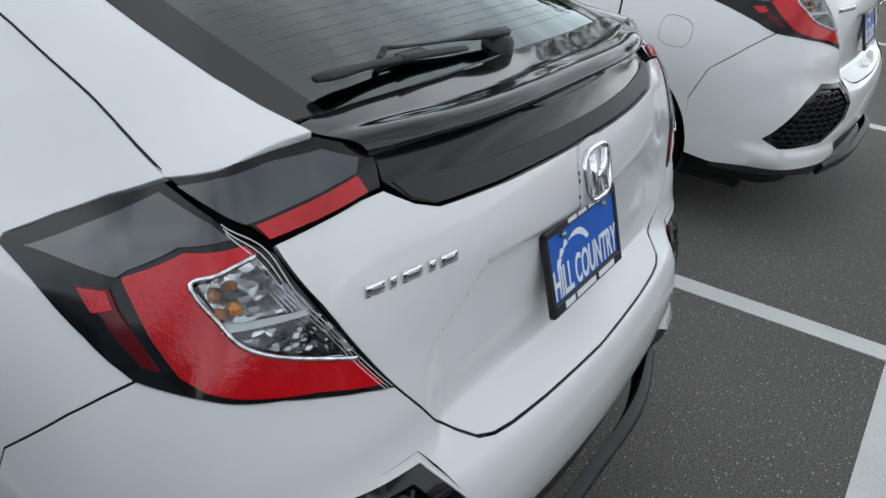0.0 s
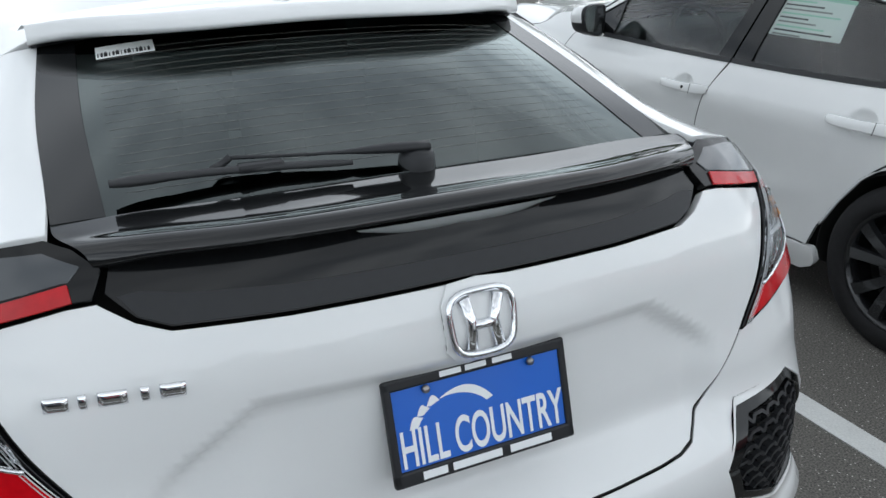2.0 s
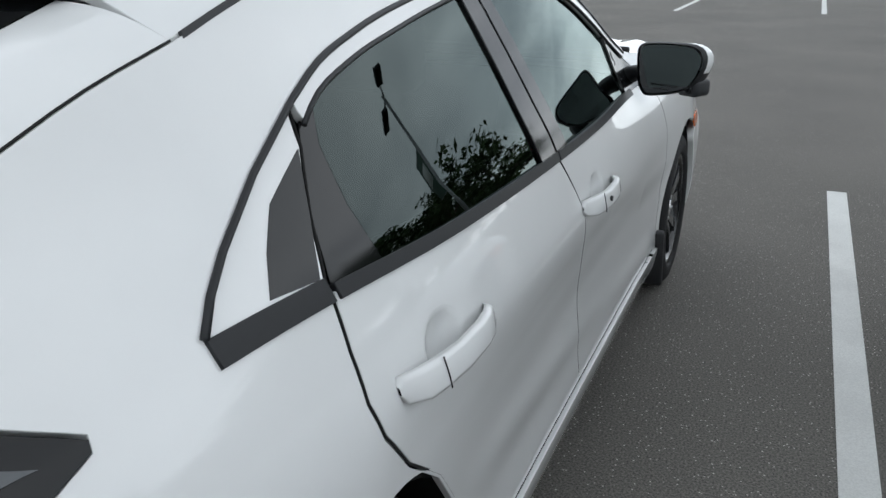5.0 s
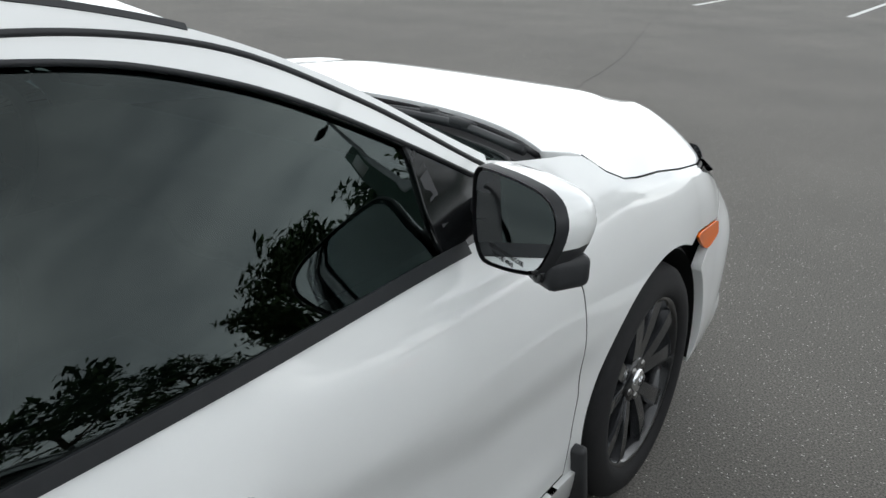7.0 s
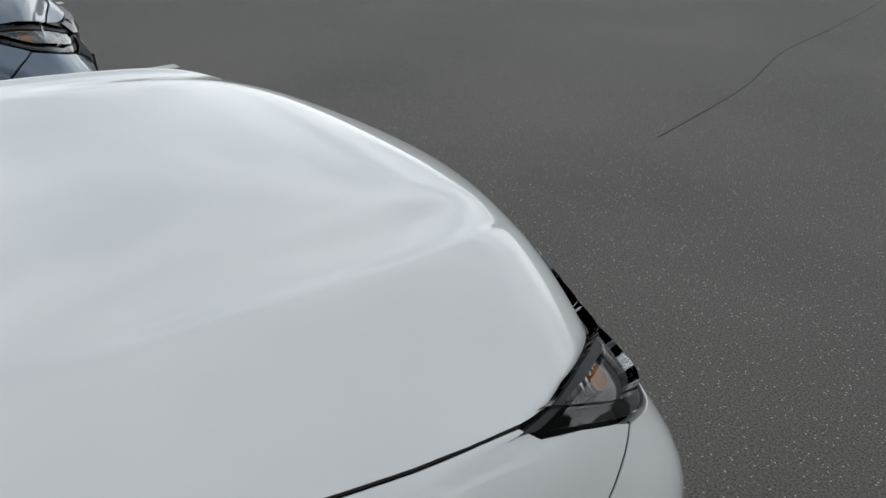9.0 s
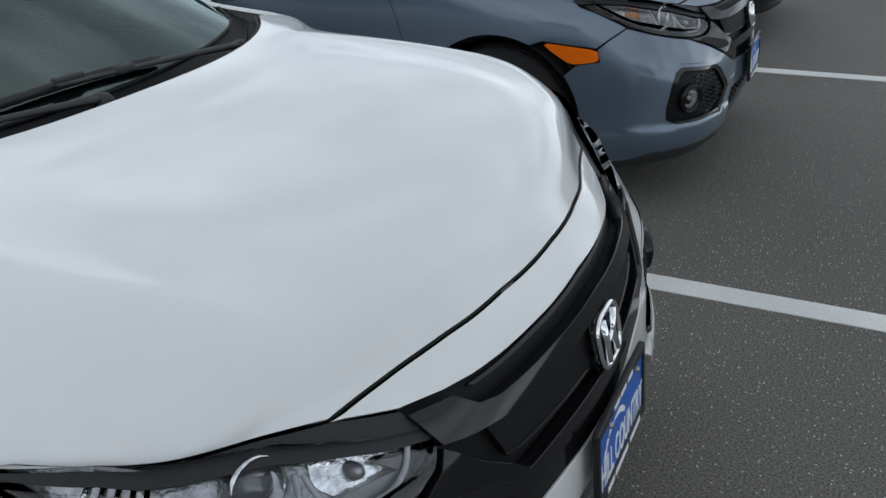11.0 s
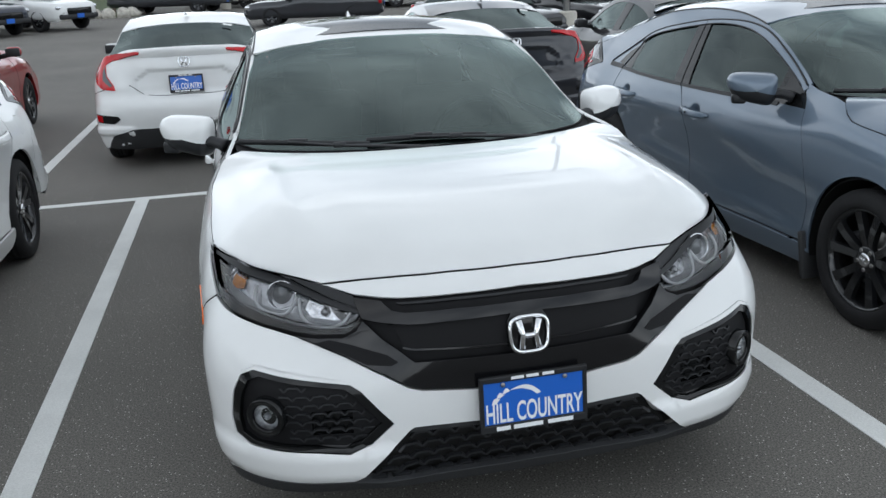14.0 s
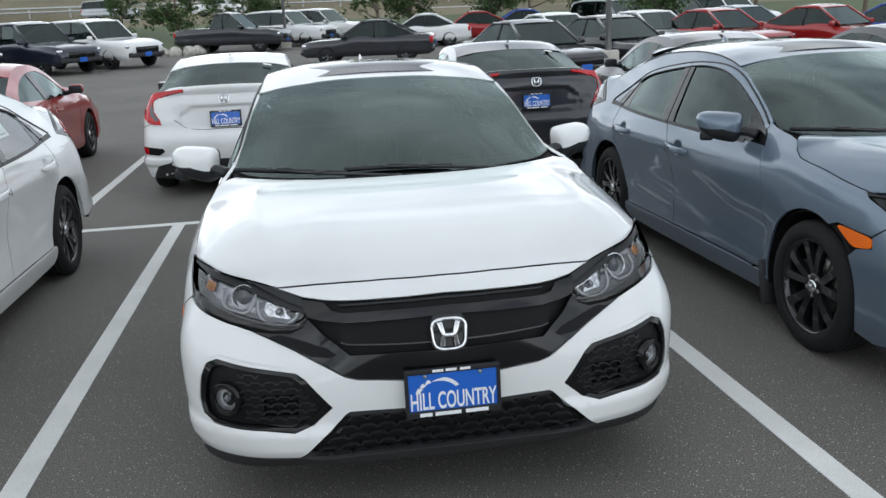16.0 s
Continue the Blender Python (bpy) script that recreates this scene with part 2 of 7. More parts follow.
LEVELS = np.array([.10, .20, .30, .42, .54, .64, .72, .79, .86, .92, .98, 1.06, 1.14, 1.25, 1.40])
# how far the body draws in from the outline, level by level, at stations round it
PROFILES = [
    (front_x(0), (.16, .07, .03, .005, .012, .03, .05, .095, .20, .34, .6, .9, 1.1, 1.3, 1.5)),
    (front_x(.26), (.14, .05, .015, .0, .010, .03, .054, .105, .215, .34, .6, .9, 1.1, 1.3, 1.5)),
    (front_x(.46), (.10, .0, -.045, -.038, -.018, .022, .06, .12, .235, .34, .6, .9, 1.1, 1.3, 1.5)),
    (front_x(.68), (.06, -.03, -.066, -.075, -.062, -.004, .052, .115, .21, .33, .5, .7, .8, .9, 1.0)),
    (front_x(.82), (.06, -.012, -.042, -.056, -.060, -.040, .008, .062, .148, .27, .42, .56, .65, .75, .85)),
    (at_y(1.78), (.09, .028, .0, -.006, -.004, .004, .018, .046, .105, .20, .34, .45, .5, .6, .7)),
    (at_y(1.45), (.06, .03, .01, .004, .0, .0, .005, .018, .050, .108, .20, .3, .36, .4, .5)),
    (at_y(1.1), (.06, .03, .012, .01, .006, .002, .003, .010, .026, .056, .108, .18, .25, .3, .4)),
    (at_y(.6), (.06, .03, .012, .018, .016, .008, .004, .012, .034, .074, .115, .155, .195, .25, .33)),
    (at_y(0.0), (.06, .03, .012, .022, .022, .012, .004, .010, .028, .05, .075, .115, .155, .213, .30)),
    (at_y(-.9), (.06, .03, .012, .018, .016, .010, .004, .010, .03, .052, .08, .125, .17, .23, .315)),
    (at_y(-1.35), (.06, .03, .01, .004, .0, .0, .004, .014, .036, .064, .098, .15, .2, .255, .33)),
    (at_y(-1.72), (.08, .035, .01, .0, .0, .0, .005, .014, .032, .058, .096, .155, .22, .28, .35)),
    (rear_x(.855), (.11, .04, .0, -.01, -.012, .0, .014, .026, .044, .066, .094, .138, .207, .34, .46)),
    (rear_x(.64), (.14, .05, .0, -.02, -.034, -.022, .022, .036, .058, .071, .088, .124, .196, .36, .56)),
    (rear_x(.38), (.16, .09, .02, -.02, -.038, -.022, .048, .058, .067, .072, .079, .109, .17, .34, .55)),
    (rear_x(0), (.17, .09, .02, -.02, -.034, -.016, .06, .064, .065, .069, .073, .098, .14, .28, .5)),
]
_keys = np.array([k for k, _ in PROFILES])
_tab = np.array([v for _, v in PROFILES])


def smooth(a, b, x):
    t = np.clip((x - a) / (b - a), 0, 1)
    return t * t * (3 - 2 * t)


def bump(x, w):
    return np.exp(-(x / w) ** 2)


def draw_in(s, z):
    rows = np.stack([hermite(LEVELS, v, z) for v in _tab], -1)
    flat_s, flat_r = s.ravel(), rows.reshape(-1, len(_keys))
    xk = _keys
    h = np.diff(xk)
    dl = np.diff(flat_r, axis=1) / h
    m = np.zeros_like(flat_r)
    w = h[1:] / (h[:-1] + h[1:])
    m[:, 1:-1] = w * dl[:, :-1] + (1 - w) * dl[:, 1:]
    i = np.clip(np.searchsorted(xk, flat_s, side="right") - 1, 0, len(xk) - 2)
    j = np.arange(len(flat_s))
    t = np.clip((flat_s - xk[i]) / h[i], 0, 1)
    d = ((2 * t**3 - 3 * t**2 + 1) * flat_r[j, i] + (t**3 - 2 * t**2 + t) * h[i] * m[j, i]
         + (3 * t**2 - 2 * t**3) * flat_r[j, i + 1] + (t**3 - t**2) * h[i] * m[j, i + 1])
    return d.reshape(s.shape)


CUPS = ((-.145, .800), (-1.090, .825))                  # door handles: station and height


def body(s, z, off=0.0):
    """The point of the body's skin (right half) at outline place s and height z, off metres outside it."""
    s, z = np.broadcast_arrays(np.asarray(s, float), np.asarray(z, float))
    px, py = np.interp(s, _sd, _pd[:, 0]), np.interp(s, _sd, _pd[:, 1])
    nx, ny = np.interp(s, _sd, _nd[:, 0]), np.interp(s, _sd, _nd[:, 1])
    d = draw_in(s, z)
    w = smooth(.94, 1.08, z) * smooth(4.0, 4.4, s)
    nx, ny = nx + (np.interp(s, _sd, _ns[:, 0]) - nx) * w, ny + (np.interp(s, _sd, _ns[:, 1]) - ny) * w
    # flank: shoulder crease and the scooped lower door
    on = smooth(1.25, 1.0, py) * smooth(-1.75, -1.2, py)
    crease = np.interp(-py, (-.95, -.9, -.56, -.3, -.06, .3, 1.1, 1.3), (.612, .615, .632, .70, .762, .775, .80, .81))
    tuck = smooth(.018, -.10, z - crease)
    d = d + .010 * tuck * on * smooth(1.1, .9, py) * smooth(-1.38, -1.2, py)
    scoop = smooth(1.0, .7, py) * smooth(-1.05, -.75, py)
    zc = .43 - .10 * np.clip(py, -1, 1)
    d = d - .006 * bump(z - zc + .02, .05) * scoop
    # tailgate: recess round the number plate, with a crisp upper edge that slopes down to each side
    rear = smooth(-2.0, -2.08, py)
    lim = .944 - .65 * np.clip(px - .34, 0, 1)
    d = d + .021 * smooth(-.008, .030, lim - z) * smooth(.515, .445, px) * smooth(.66, .72, z) * rear
    # hollows behind the door handles, and the fins under the corner vents
    for yc, zc in CUPS:
        r2 = ((py - yc) / .066) ** 2 + ((z - zc) / .050) ** 2
        d = d + .020 * np.clip(1 - r2, 0, 1) ** 1.3
    nose = smooth(1.85, 1.95, py) * smooth(.33, .38, px)
    d = d - .014 * smooth(.375, .345, z) * smooth(.24, .29, z) * nose
    d = d - .028 * smooth(.450, .400, z) * smooth(.33, .365, z) * smooth(5.34, 5.27, s) * smooth(4.72, 4.98, s)
    d = d - off
    return np.stack((px + nx * d, py + ny * d, z), -1)


def body_normal(s, z):
    e = 2e-3
    du = body(np.asarray(s) + e, z) - body(np.asarray(s) - e, z)
    dv = body(s, np.asarray(z) + e) - body(s, np.asarray(z) - e)
    n = np.cross(dv, du)
    return n / (np.linalg.norm(n, axis=-1)[..., None] + 1e-12)


# ---------------------------------------------------------------- mesh helpers
def make(name, V, F, mat, parent=None, N=None, smooth_all=True, label=""):
    me = bpy.data.meshes.new(name)
    me.from_pydata([tuple(map(float, v)) for v in V], [], [tuple(int(i) for i in f) for f in F])
    me.materials.append(mat)
    if smooth_all:
        me.polygons.foreach_set("use_smooth", [True] * len(me.polygons))
    if N is not None:
        me.normals_split_custom_set_from_vertices([tuple(map(float, n)) for n in N])
    ob = new(name, me)
    if parent is not None:
        ob.parent = parent
    if label:
        tagged(ob, label=label)
    return ob


def join(*vf):
    V, F = [], []
    for v, f in vf:
        k = len(V)
        V += [tuple(p) for p in v]
        F += [tuple(i + k for i in q) for q in f]
    return V, F


def box(c, size, bevel=.0, seg=2, rot=None):
    bm = bmesh.new()
    bmesh.ops.create_cube(bm, size=1)
    bmesh.ops.scale(bm, vec=size, verts=bm.verts)
    if bevel:
        bmesh.ops.bevel(bm, geom=bm.edges[:], offset=bevel, segments=seg, profile=.5, affect="EDGES")
    m = Matrix.Translation(c) @ (rot.to_4x4() if rot is not None else Matrix())
    V = [tuple(m @ v.co) for v in bm.verts]
    bm.verts.index_update()
    F = [tuple(v.index for v in f.verts) for f in bm.faces]
    bm.free()
    return V, F


def tube(path, r, n=10, squash=(1, 1), caps=True):
    p = np.asarray(path, float)
    rr = np.broadcast_to(np.asarray(r, float), (len(p),))
    t = np.gradient(p, axis=0)
    t /= np.linalg.norm(t, axis=1)[:, None] + 1e-9
    ref = np.array((0, 0, 1.0)) if abs(t[:, 2]).max() < .9 else np.array((0, 1.0, 0)) if abs(t[:, 1]).max() < .9 else np.array((1.0, 0, 0))
    a = np.cross(t, ref)
    a /= np.linalg.norm(a, axis=1)[:, None] + 1e-9
    b = np.cross(t, a)
    ang = np.linspace(0, 2 * math.pi, n, endpoint=False)
    V = (p[:, None] + rr[:, None, None] * (np.cos(ang)[None, :, None] * a[:, None] * squash[0] + np.sin(ang)[None, :, None] * b[:, None] * squash[1])).reshape(-1, 3)
    F = [(i * n + j, i * n + (j + 1) % n, (i + 1) * n + (j + 1) % n, (i + 1) * n + j) for i in range(len(p) - 1) for j in range(n)]
    if caps:
        F += [tuple(range(n))[::-1], tuple((len(p) - 1) * n + j for j in range(n))]
    return [tuple(v) for v in V], F


def lathe(profile, n=48, axis="x", arc=2 * math.pi):
    """Turns (along, radius) pairs about an axis."""
    pr = np.asarray(profile, float)
    full = arc > 6.28
    ang = np.linspace(0, arc, n, endpoint=not full)
    c, s = np.cos(ang), np.sin(ang)
    al = np.repeat(pr[:, 0:1], n, 1)
    u, w = pr[:, 1:2] * c, pr[:, 1:2] * s
    V = np.stack({"x": (al, u, w), "y": (u, al, w), "z": (u, w, al)}[axis], -1).reshape(-1, 3)
    F = [(i * n + j, i * n + (j + 1) % n, (i + 1) * n + (j + 1) % n, (i + 1) * n + j) for i in range(len(pr) - 1) for j in range(n if full else n - 1)]
    return [tuple(v) for v in V], F


def moved(vf, m):
    V, F = vf
    return [tuple(m @ Vector(v)) for v in V], F


def flipped(vf):
    return [(-x, y, z) for x, y, z in vf[0]], [f[::-1] for f in vf[1]]


def inside(p, poly):
    """Which of the points p lie within the polygon."""
    x, y = p[:, 0], p[:, 1]
    hit = np.zeros(len(p), bool)
    j = len(poly) - 1
    for i in range(len(poly)):
        xi, yi, xj, yj = *poly[i], *poly[j]
        c = (yi > y) != (yj > y)
        with np.errstate(divide="ignore", invalid="ignore"):
            hit ^= c & (x < (xj - xi) * (y - yi) / (yj - yi) + xi)
        j = i
    return hit


def dense(poly, step):
    p = np.asarray(poly, float)
    res = []
    for a, b in zip(p, np.roll(p, -1, 0)):
        k = max(1, int(math.ceil(np.linalg.norm(b - a) / step)))
        res += [a + (b - a) * i / k for i in range(k)]
    return np.array(res)


def soften(poly, k=1):
    p = np.asarray(poly, float)
    for _ in range(k):
        q = np.roll(p, -1, 0)
        p = np.stack((.78 * p + .22 * q, .22 * p + .78 * q), 1).reshape(-1, 2)
    return p


def area(p):
    return .5 * np.sum(p[:, 0] * np.roll(p[:, 1], -1) - np.roll(p[:, 0], -1) * p[:, 1])


def inset(p, d):
    if area(p) < 0:
        p = p[::-1]
    e = np.roll(p, -1, 0) - p
    e /= np.linalg.norm(e, axis=1)[:, None] + 1e-12
    nrm = np.stack((-e[:, 1], e[:, 0]), 1)
    m = nrm + np.roll(nrm, 1, 0)
    m /= np.maximum((m * m).sum(1), .5)[:, None] * .5
    return p + m * d


def fill(poly, holes=(), res=.03):
    """Triangles over a polygon with holes, with inner points on a grid."""
    from mathutils.geometry import delaunay_2d_cdt
    loops = [dense(poly, res * .8)] + [dense(h, res * .6) for h in holes]
    lo, hi = loops[0].min(0), loops[0].max(0)
    nx, ny = max(2, int((hi[0] - lo[0]) / res)), max(2, int((hi[1] - lo[1]) / res))
    gx, gy = np.meshgrid(np.linspace(lo[0], hi[0], nx), np.linspace(lo[1], hi[1], ny))
    g = np.stack((gx.ravel(), gy.ravel()), 1)
    keep = inside(g, loops[0])
    for h in loops[1:]:
        keep &= ~inside(g, h)
    g = g[keep]
    edge = np.concatenate(loops)
    if len(g):
        far = np.ones(len(g), bool)
        for i in range(0, len(edge), 200):
            far &= (((g[:, None] - edge[None, i:i + 200]) ** 2).sum(-1).min(1) > (res * .45) ** 2)
        g = g[far]
    pts = np.concatenate((edge, g)) if len(g) else edge
    E, k = [], 0
    for lp in loops:
        E += [(k + i, k + (i + 1) % len(lp)) for i in range(len(lp))]
        k += len(lp)
    r = delaunay_2d_cdt([Vector(p) for p in pts], E, [], 0, 1e-7)
    v2 = np.array([tuple(p) for p in r[0]])
    tri = np.array([f for f in r[2] if len(f) == 3])
    c = v2[tri].mean(1)
    ok = inside(c, loops[0])
    for h in loops[1:]:
        ok &= ~inside(c, h)
    return v2, tri[ok]


def skin(name, V, F, N, mat, parent, depth=.014, label="", mirror=False, both=False):
    """A sheet with turned-in edges, from points, faces and outward normals."""
    V, N, F = np.asarray(V, float), np.asarray(N, float), np.asarray(F)
    a, b, c = V[F[:, 0]], V[F[:, 1]], V[F[:, 2]]
    wrong = (np.cross(b - a, c - a) * N[F[:, 0]]).sum(1) < 0
    F = np.where(wrong[:, None], F[:, ::-1], F)
    V2, N2, F2 = list(V), list(N), [tuple(f) for f in F]
    if depth:
        seen = {}
        for f in F:
            k = len(f)
            for i in range(k):
                e = (int(f[i]), int(f[(i + 1) % k]))
                if (e[1], e[0]) in seen:
                    del seen[(e[1], e[0])]
                else:
                    seen[e] = 1
        if both:                                       # the halves meet on the middle plane: no edge there
            seen = {e: 1 for e in seen if abs(V[e[0], 0]) > 1e-6 or abs(V[e[1], 0]) > 1e-6}
        side = {}
        for i, j in seen:
            o = np.cross(V[j] - V[i], N[i])
            o /= np.linalg.norm(o) + 1e-12
            for q in (i, j):
                side[q] = side.get(q, 0) + o
        idx = {}
        for q, o in side.items():
            o = o / (np.linalg.norm(o) + 1e-12)
            idx[q] = len(V2)
            V2 += [V[q], V[q] + o * .0006 - N[q] * .003, V[q] - N[q] * depth]
            N2 += [N[q] * .8 + o * .6, o, o]
        for i, j in seen:
            for k in (0, 1):
                F2.append((idx[j] + k, idx[i] + k, idx[i] + k + 1, idx[j] + k + 1))
    V2, N2 = np.array(V2), np.array(N2)
    N2 /= np.linalg.norm(N2, axis=1)[:, None] + 1e-12
    if mirror or both:
        Vm, Nm, Fm = V2 * (-1, 1, 1), N2 * (-1, 1, 1), [f[::-1] for f in F2]
        if both:
            k = len(V2)
            V2, N2, F2 = np.concatenate((V2, Vm)), np.concatenate((N2, Nm)), F2 + [tuple(i + k for i in f) for f in Fm]
        else:
            V2, N2, F2 = Vm, Nm, Fm
    return make(name, V2, F2, mat, parent, N2, label=label)


def panel(name, poly, mat, parent, side="R", off=0.0, gap=.0022, depth=.014, res=.03, holes=(), label="", rounds=0):
    """A piece of the body's skin, given by its outline in (place along the outline, height)."""
    p = np.asarray(poly, float)
    if rounds:
        p = soften(p, rounds)
    p = inset(dense(p, res), gap)
    if side == "C":                                    # close the half panel exactly on the middle line
        p[:, 0] = np.where(abs(p[:, 0]) < gap * 1.6, 0, np.where(abs(p[:, 0] - S_END) < gap * 1.6, S_END, p[:, 0]))
    v2, tri = fill(p, [np.asarray(h, float) for h in holes], res)
    V, N = body(v2[:, 0], v2[:, 1], off), body_normal(v2[:, 0], v2[:, 1])
    mid = (v2[:, 0] < 1e-6) | (v2[:, 0] > S_END - 1e-6)
    N[mid, 0] = 0
    V[mid, 0] = 0
    if side == "C":
        return skin(name, V, tri, N, mat, parent, depth, label, both=True)
    return skin(name, V, tri, N, mat, parent, depth, label, mirror=side == "L")


def sheet(name, grid, mat, parent, depth=.012, label="", mirror=False, up=(0, 0, 1)):
    """A smooth sheet from a grid of points (rows, columns, 3)."""
    g = np.asarray(grid, float)
    r, c = g.shape[:2]
    du, dv = np.gradient(g, axis=1), np.gradient(g, axis=0)
    N = np.cross(du, dv)
    N /= np.linalg.norm(N, axis=-1)[..., None] + 1e-12
    if (N * np.asarray(up)).sum() < 0:
        N = -N
    F = [(i * c + j, i * c + j + 1, (i + 1) * c + j + 1) for i in range(r - 1) for j in range(c - 1)]
    F += [(i * c + j, (i + 1) * c + j + 1, (i + 1) * c + j) for i in range(r - 1) for j in range(c - 1)]
    return skin(name, g.reshape(-1, 3), np.array(F), N.reshape(-1, 3), mat, parent, depth, label, mirror)


def loft(rows, nu, nv, whole=True):
    """Grid through rows of points; whole mirrors each row about the middle plane."""
    rs = []
    for r in rows:
        r = [tuple(p) for p in r]
        if whole:
            r = [(-x, y, z) for x, y, z in r[::-1] if x > 1e-6] + r
        rs.append(curve(r, nu))
    rs = np.array(rs)
    k = np.concatenate(([0], np.cumsum(np.linalg.norm(np.diff(rs, axis=0), axis=2).mean(1))))
    return hermite(k, rs.reshape(len(rs), -1), np.linspace(0, k[-1], nv), mono=False).reshape(nv, nu, 3)


def Y(y, z):
    return float(at_y(y)), z


def arch(cy, a0, a1, n=26, r=.374, cz=.328):
    """Points of a wheel arch, angles in degrees from the front."""
    return [Y(cy + r * math.cos(radians(a)), cz + r * math.sin(radians(a))) for a in np.linspace(a0, a1, n)]


# ---------------------------------------------------------------- hatchback
WINDOW_TOP = curve([(.70, 1.003), (.52, 1.098), (.19, 1.24), (.04, 1.278), (-.1, 1.294), (-.35, 1.296), (-.51, 1.281), (-.82, 1.242), (-1.0, 1.212), (-1.12, 1.178), (-1.19, 1.138), (-1.30, 1.086), (-1.39, 1.0)], 70)
BELT = curve([(.565, .932), (.2, .934), (-.36, .94), (-.8, .95), (-1.07, .96), (-1.25, .970), (-1.36, .976), (-1.52, .984)], 50)
DOOR_TOP = curve([(.72, 1.022), (.42, 1.187), (.2, 1.279), (.03, 1.312), (-.18, 1.322), (-.42, 1.316), (-.67, 1.290), (-.95, 1.249), (-1.08, 1.218), (-1.18, 1.176)], 60)
ROOF_EDGE = curve([(.72, 1.048), (.60, 1.113), (.40, 1.217), (.18, 1.303), (-.05, 1.354), (-.35, 1.380), (-.7, 1.374), (-1.02, 1.342), (-1.19, 1.306), (-1.32, 1.270)], 50)
REAR_SEAM = [(-1.287, .956), (-1.302, .903), (-1.310, .84), (-1.295, .787), (-1.235, .71), (-1.125, .62), (-1.035, .50), (-.968, .38), (-.94, .295)]
QUARTER = [(-1.200, 1.125), (-1.30, 1.080), (-1.35, 1.036), (-1.385, .997), (-1.292, .988), (-1.246, 1.052)]
HATCH_SEAM = curve([Y(-1.32, 1.270), (4.344, 1.230), (4.487, 1.185), (4.629, 1.146), (4.80, 1.112)], 14)
HOOD_EDGE = [(.60, .790), (.72, .806), (.86, .826), (1.0, .840), (1.11, .842)] + [Y(1.66, .845), Y(1.50, .868), Y(1.353, .893), Y(1.22, .909), Y(1.15, .921), Y(1.09, .947), Y(1.03, .99)]
DOOR_GAP = [Y(.795, .925), Y(.84, .847), Y(.885, .756), Y(.912, .669), Y(.925, .59), Y(.94, .48), Y(.925, .38), Y(.90, .295)]
TAILGATE_LOW = [(S_END, .655), (5.6, .660), (5.50, .664), (5.45, .668), (5.415, .676), (5.385, .693), (5.35, .72), (5.305, .775), (5.256, .832)]
LAMP_SIDE = [(4.525, .987), (4.603, 1.031), (4.694, 1.074), (4.80, 1.109)]
LAMP_LOW = [(5.256, .832), (5.19, .850), (5.116, .865), (5.064, .876), (4.934, .889), (4.83, .893)]
LAMP_FRONT = [(4.83, .893), (4.739, .925), (4.61, .958), (4.53, .976)]
BUMPER_SEAM = [(4.83, .893), (4.733, .824), (4.605, .716), (4.55, .58)]

def between(c, y0, y1):
    """Part of a curve of (y, z) from station y0 back to y1."""
    c = np.asarray(c)
    ys = np.linspace(y0, y1, max(3, int(abs(y1 - y0) / .03)))
    return [Y(y, float(np.interp(-y, -c[:, 0], c[:, 1]))) for y in ys]


def on_body(y, z, off=0.0, side=1):
    p = body(at_y(y), z, off)
    return Vector((p[0] * side, p[1], p[2]))


def seal(pts, parent, sd, r=.0022, off=-.0020):
    """Black strip in the gap between two panels, in place of the shade there."""
    c = dense(np.asarray(pts, float), .03)
    c = c[:int(np.argmin(((c - np.asarray(pts[-1])) ** 2).sum(1))) + 1]
    v = tube(body(c[:, 0], c[:, 1], off), r, 5)
    return make("seal", *(v if sd == "R" else flipped(v)), DARK_VOID, parent)


WHEELS = {}


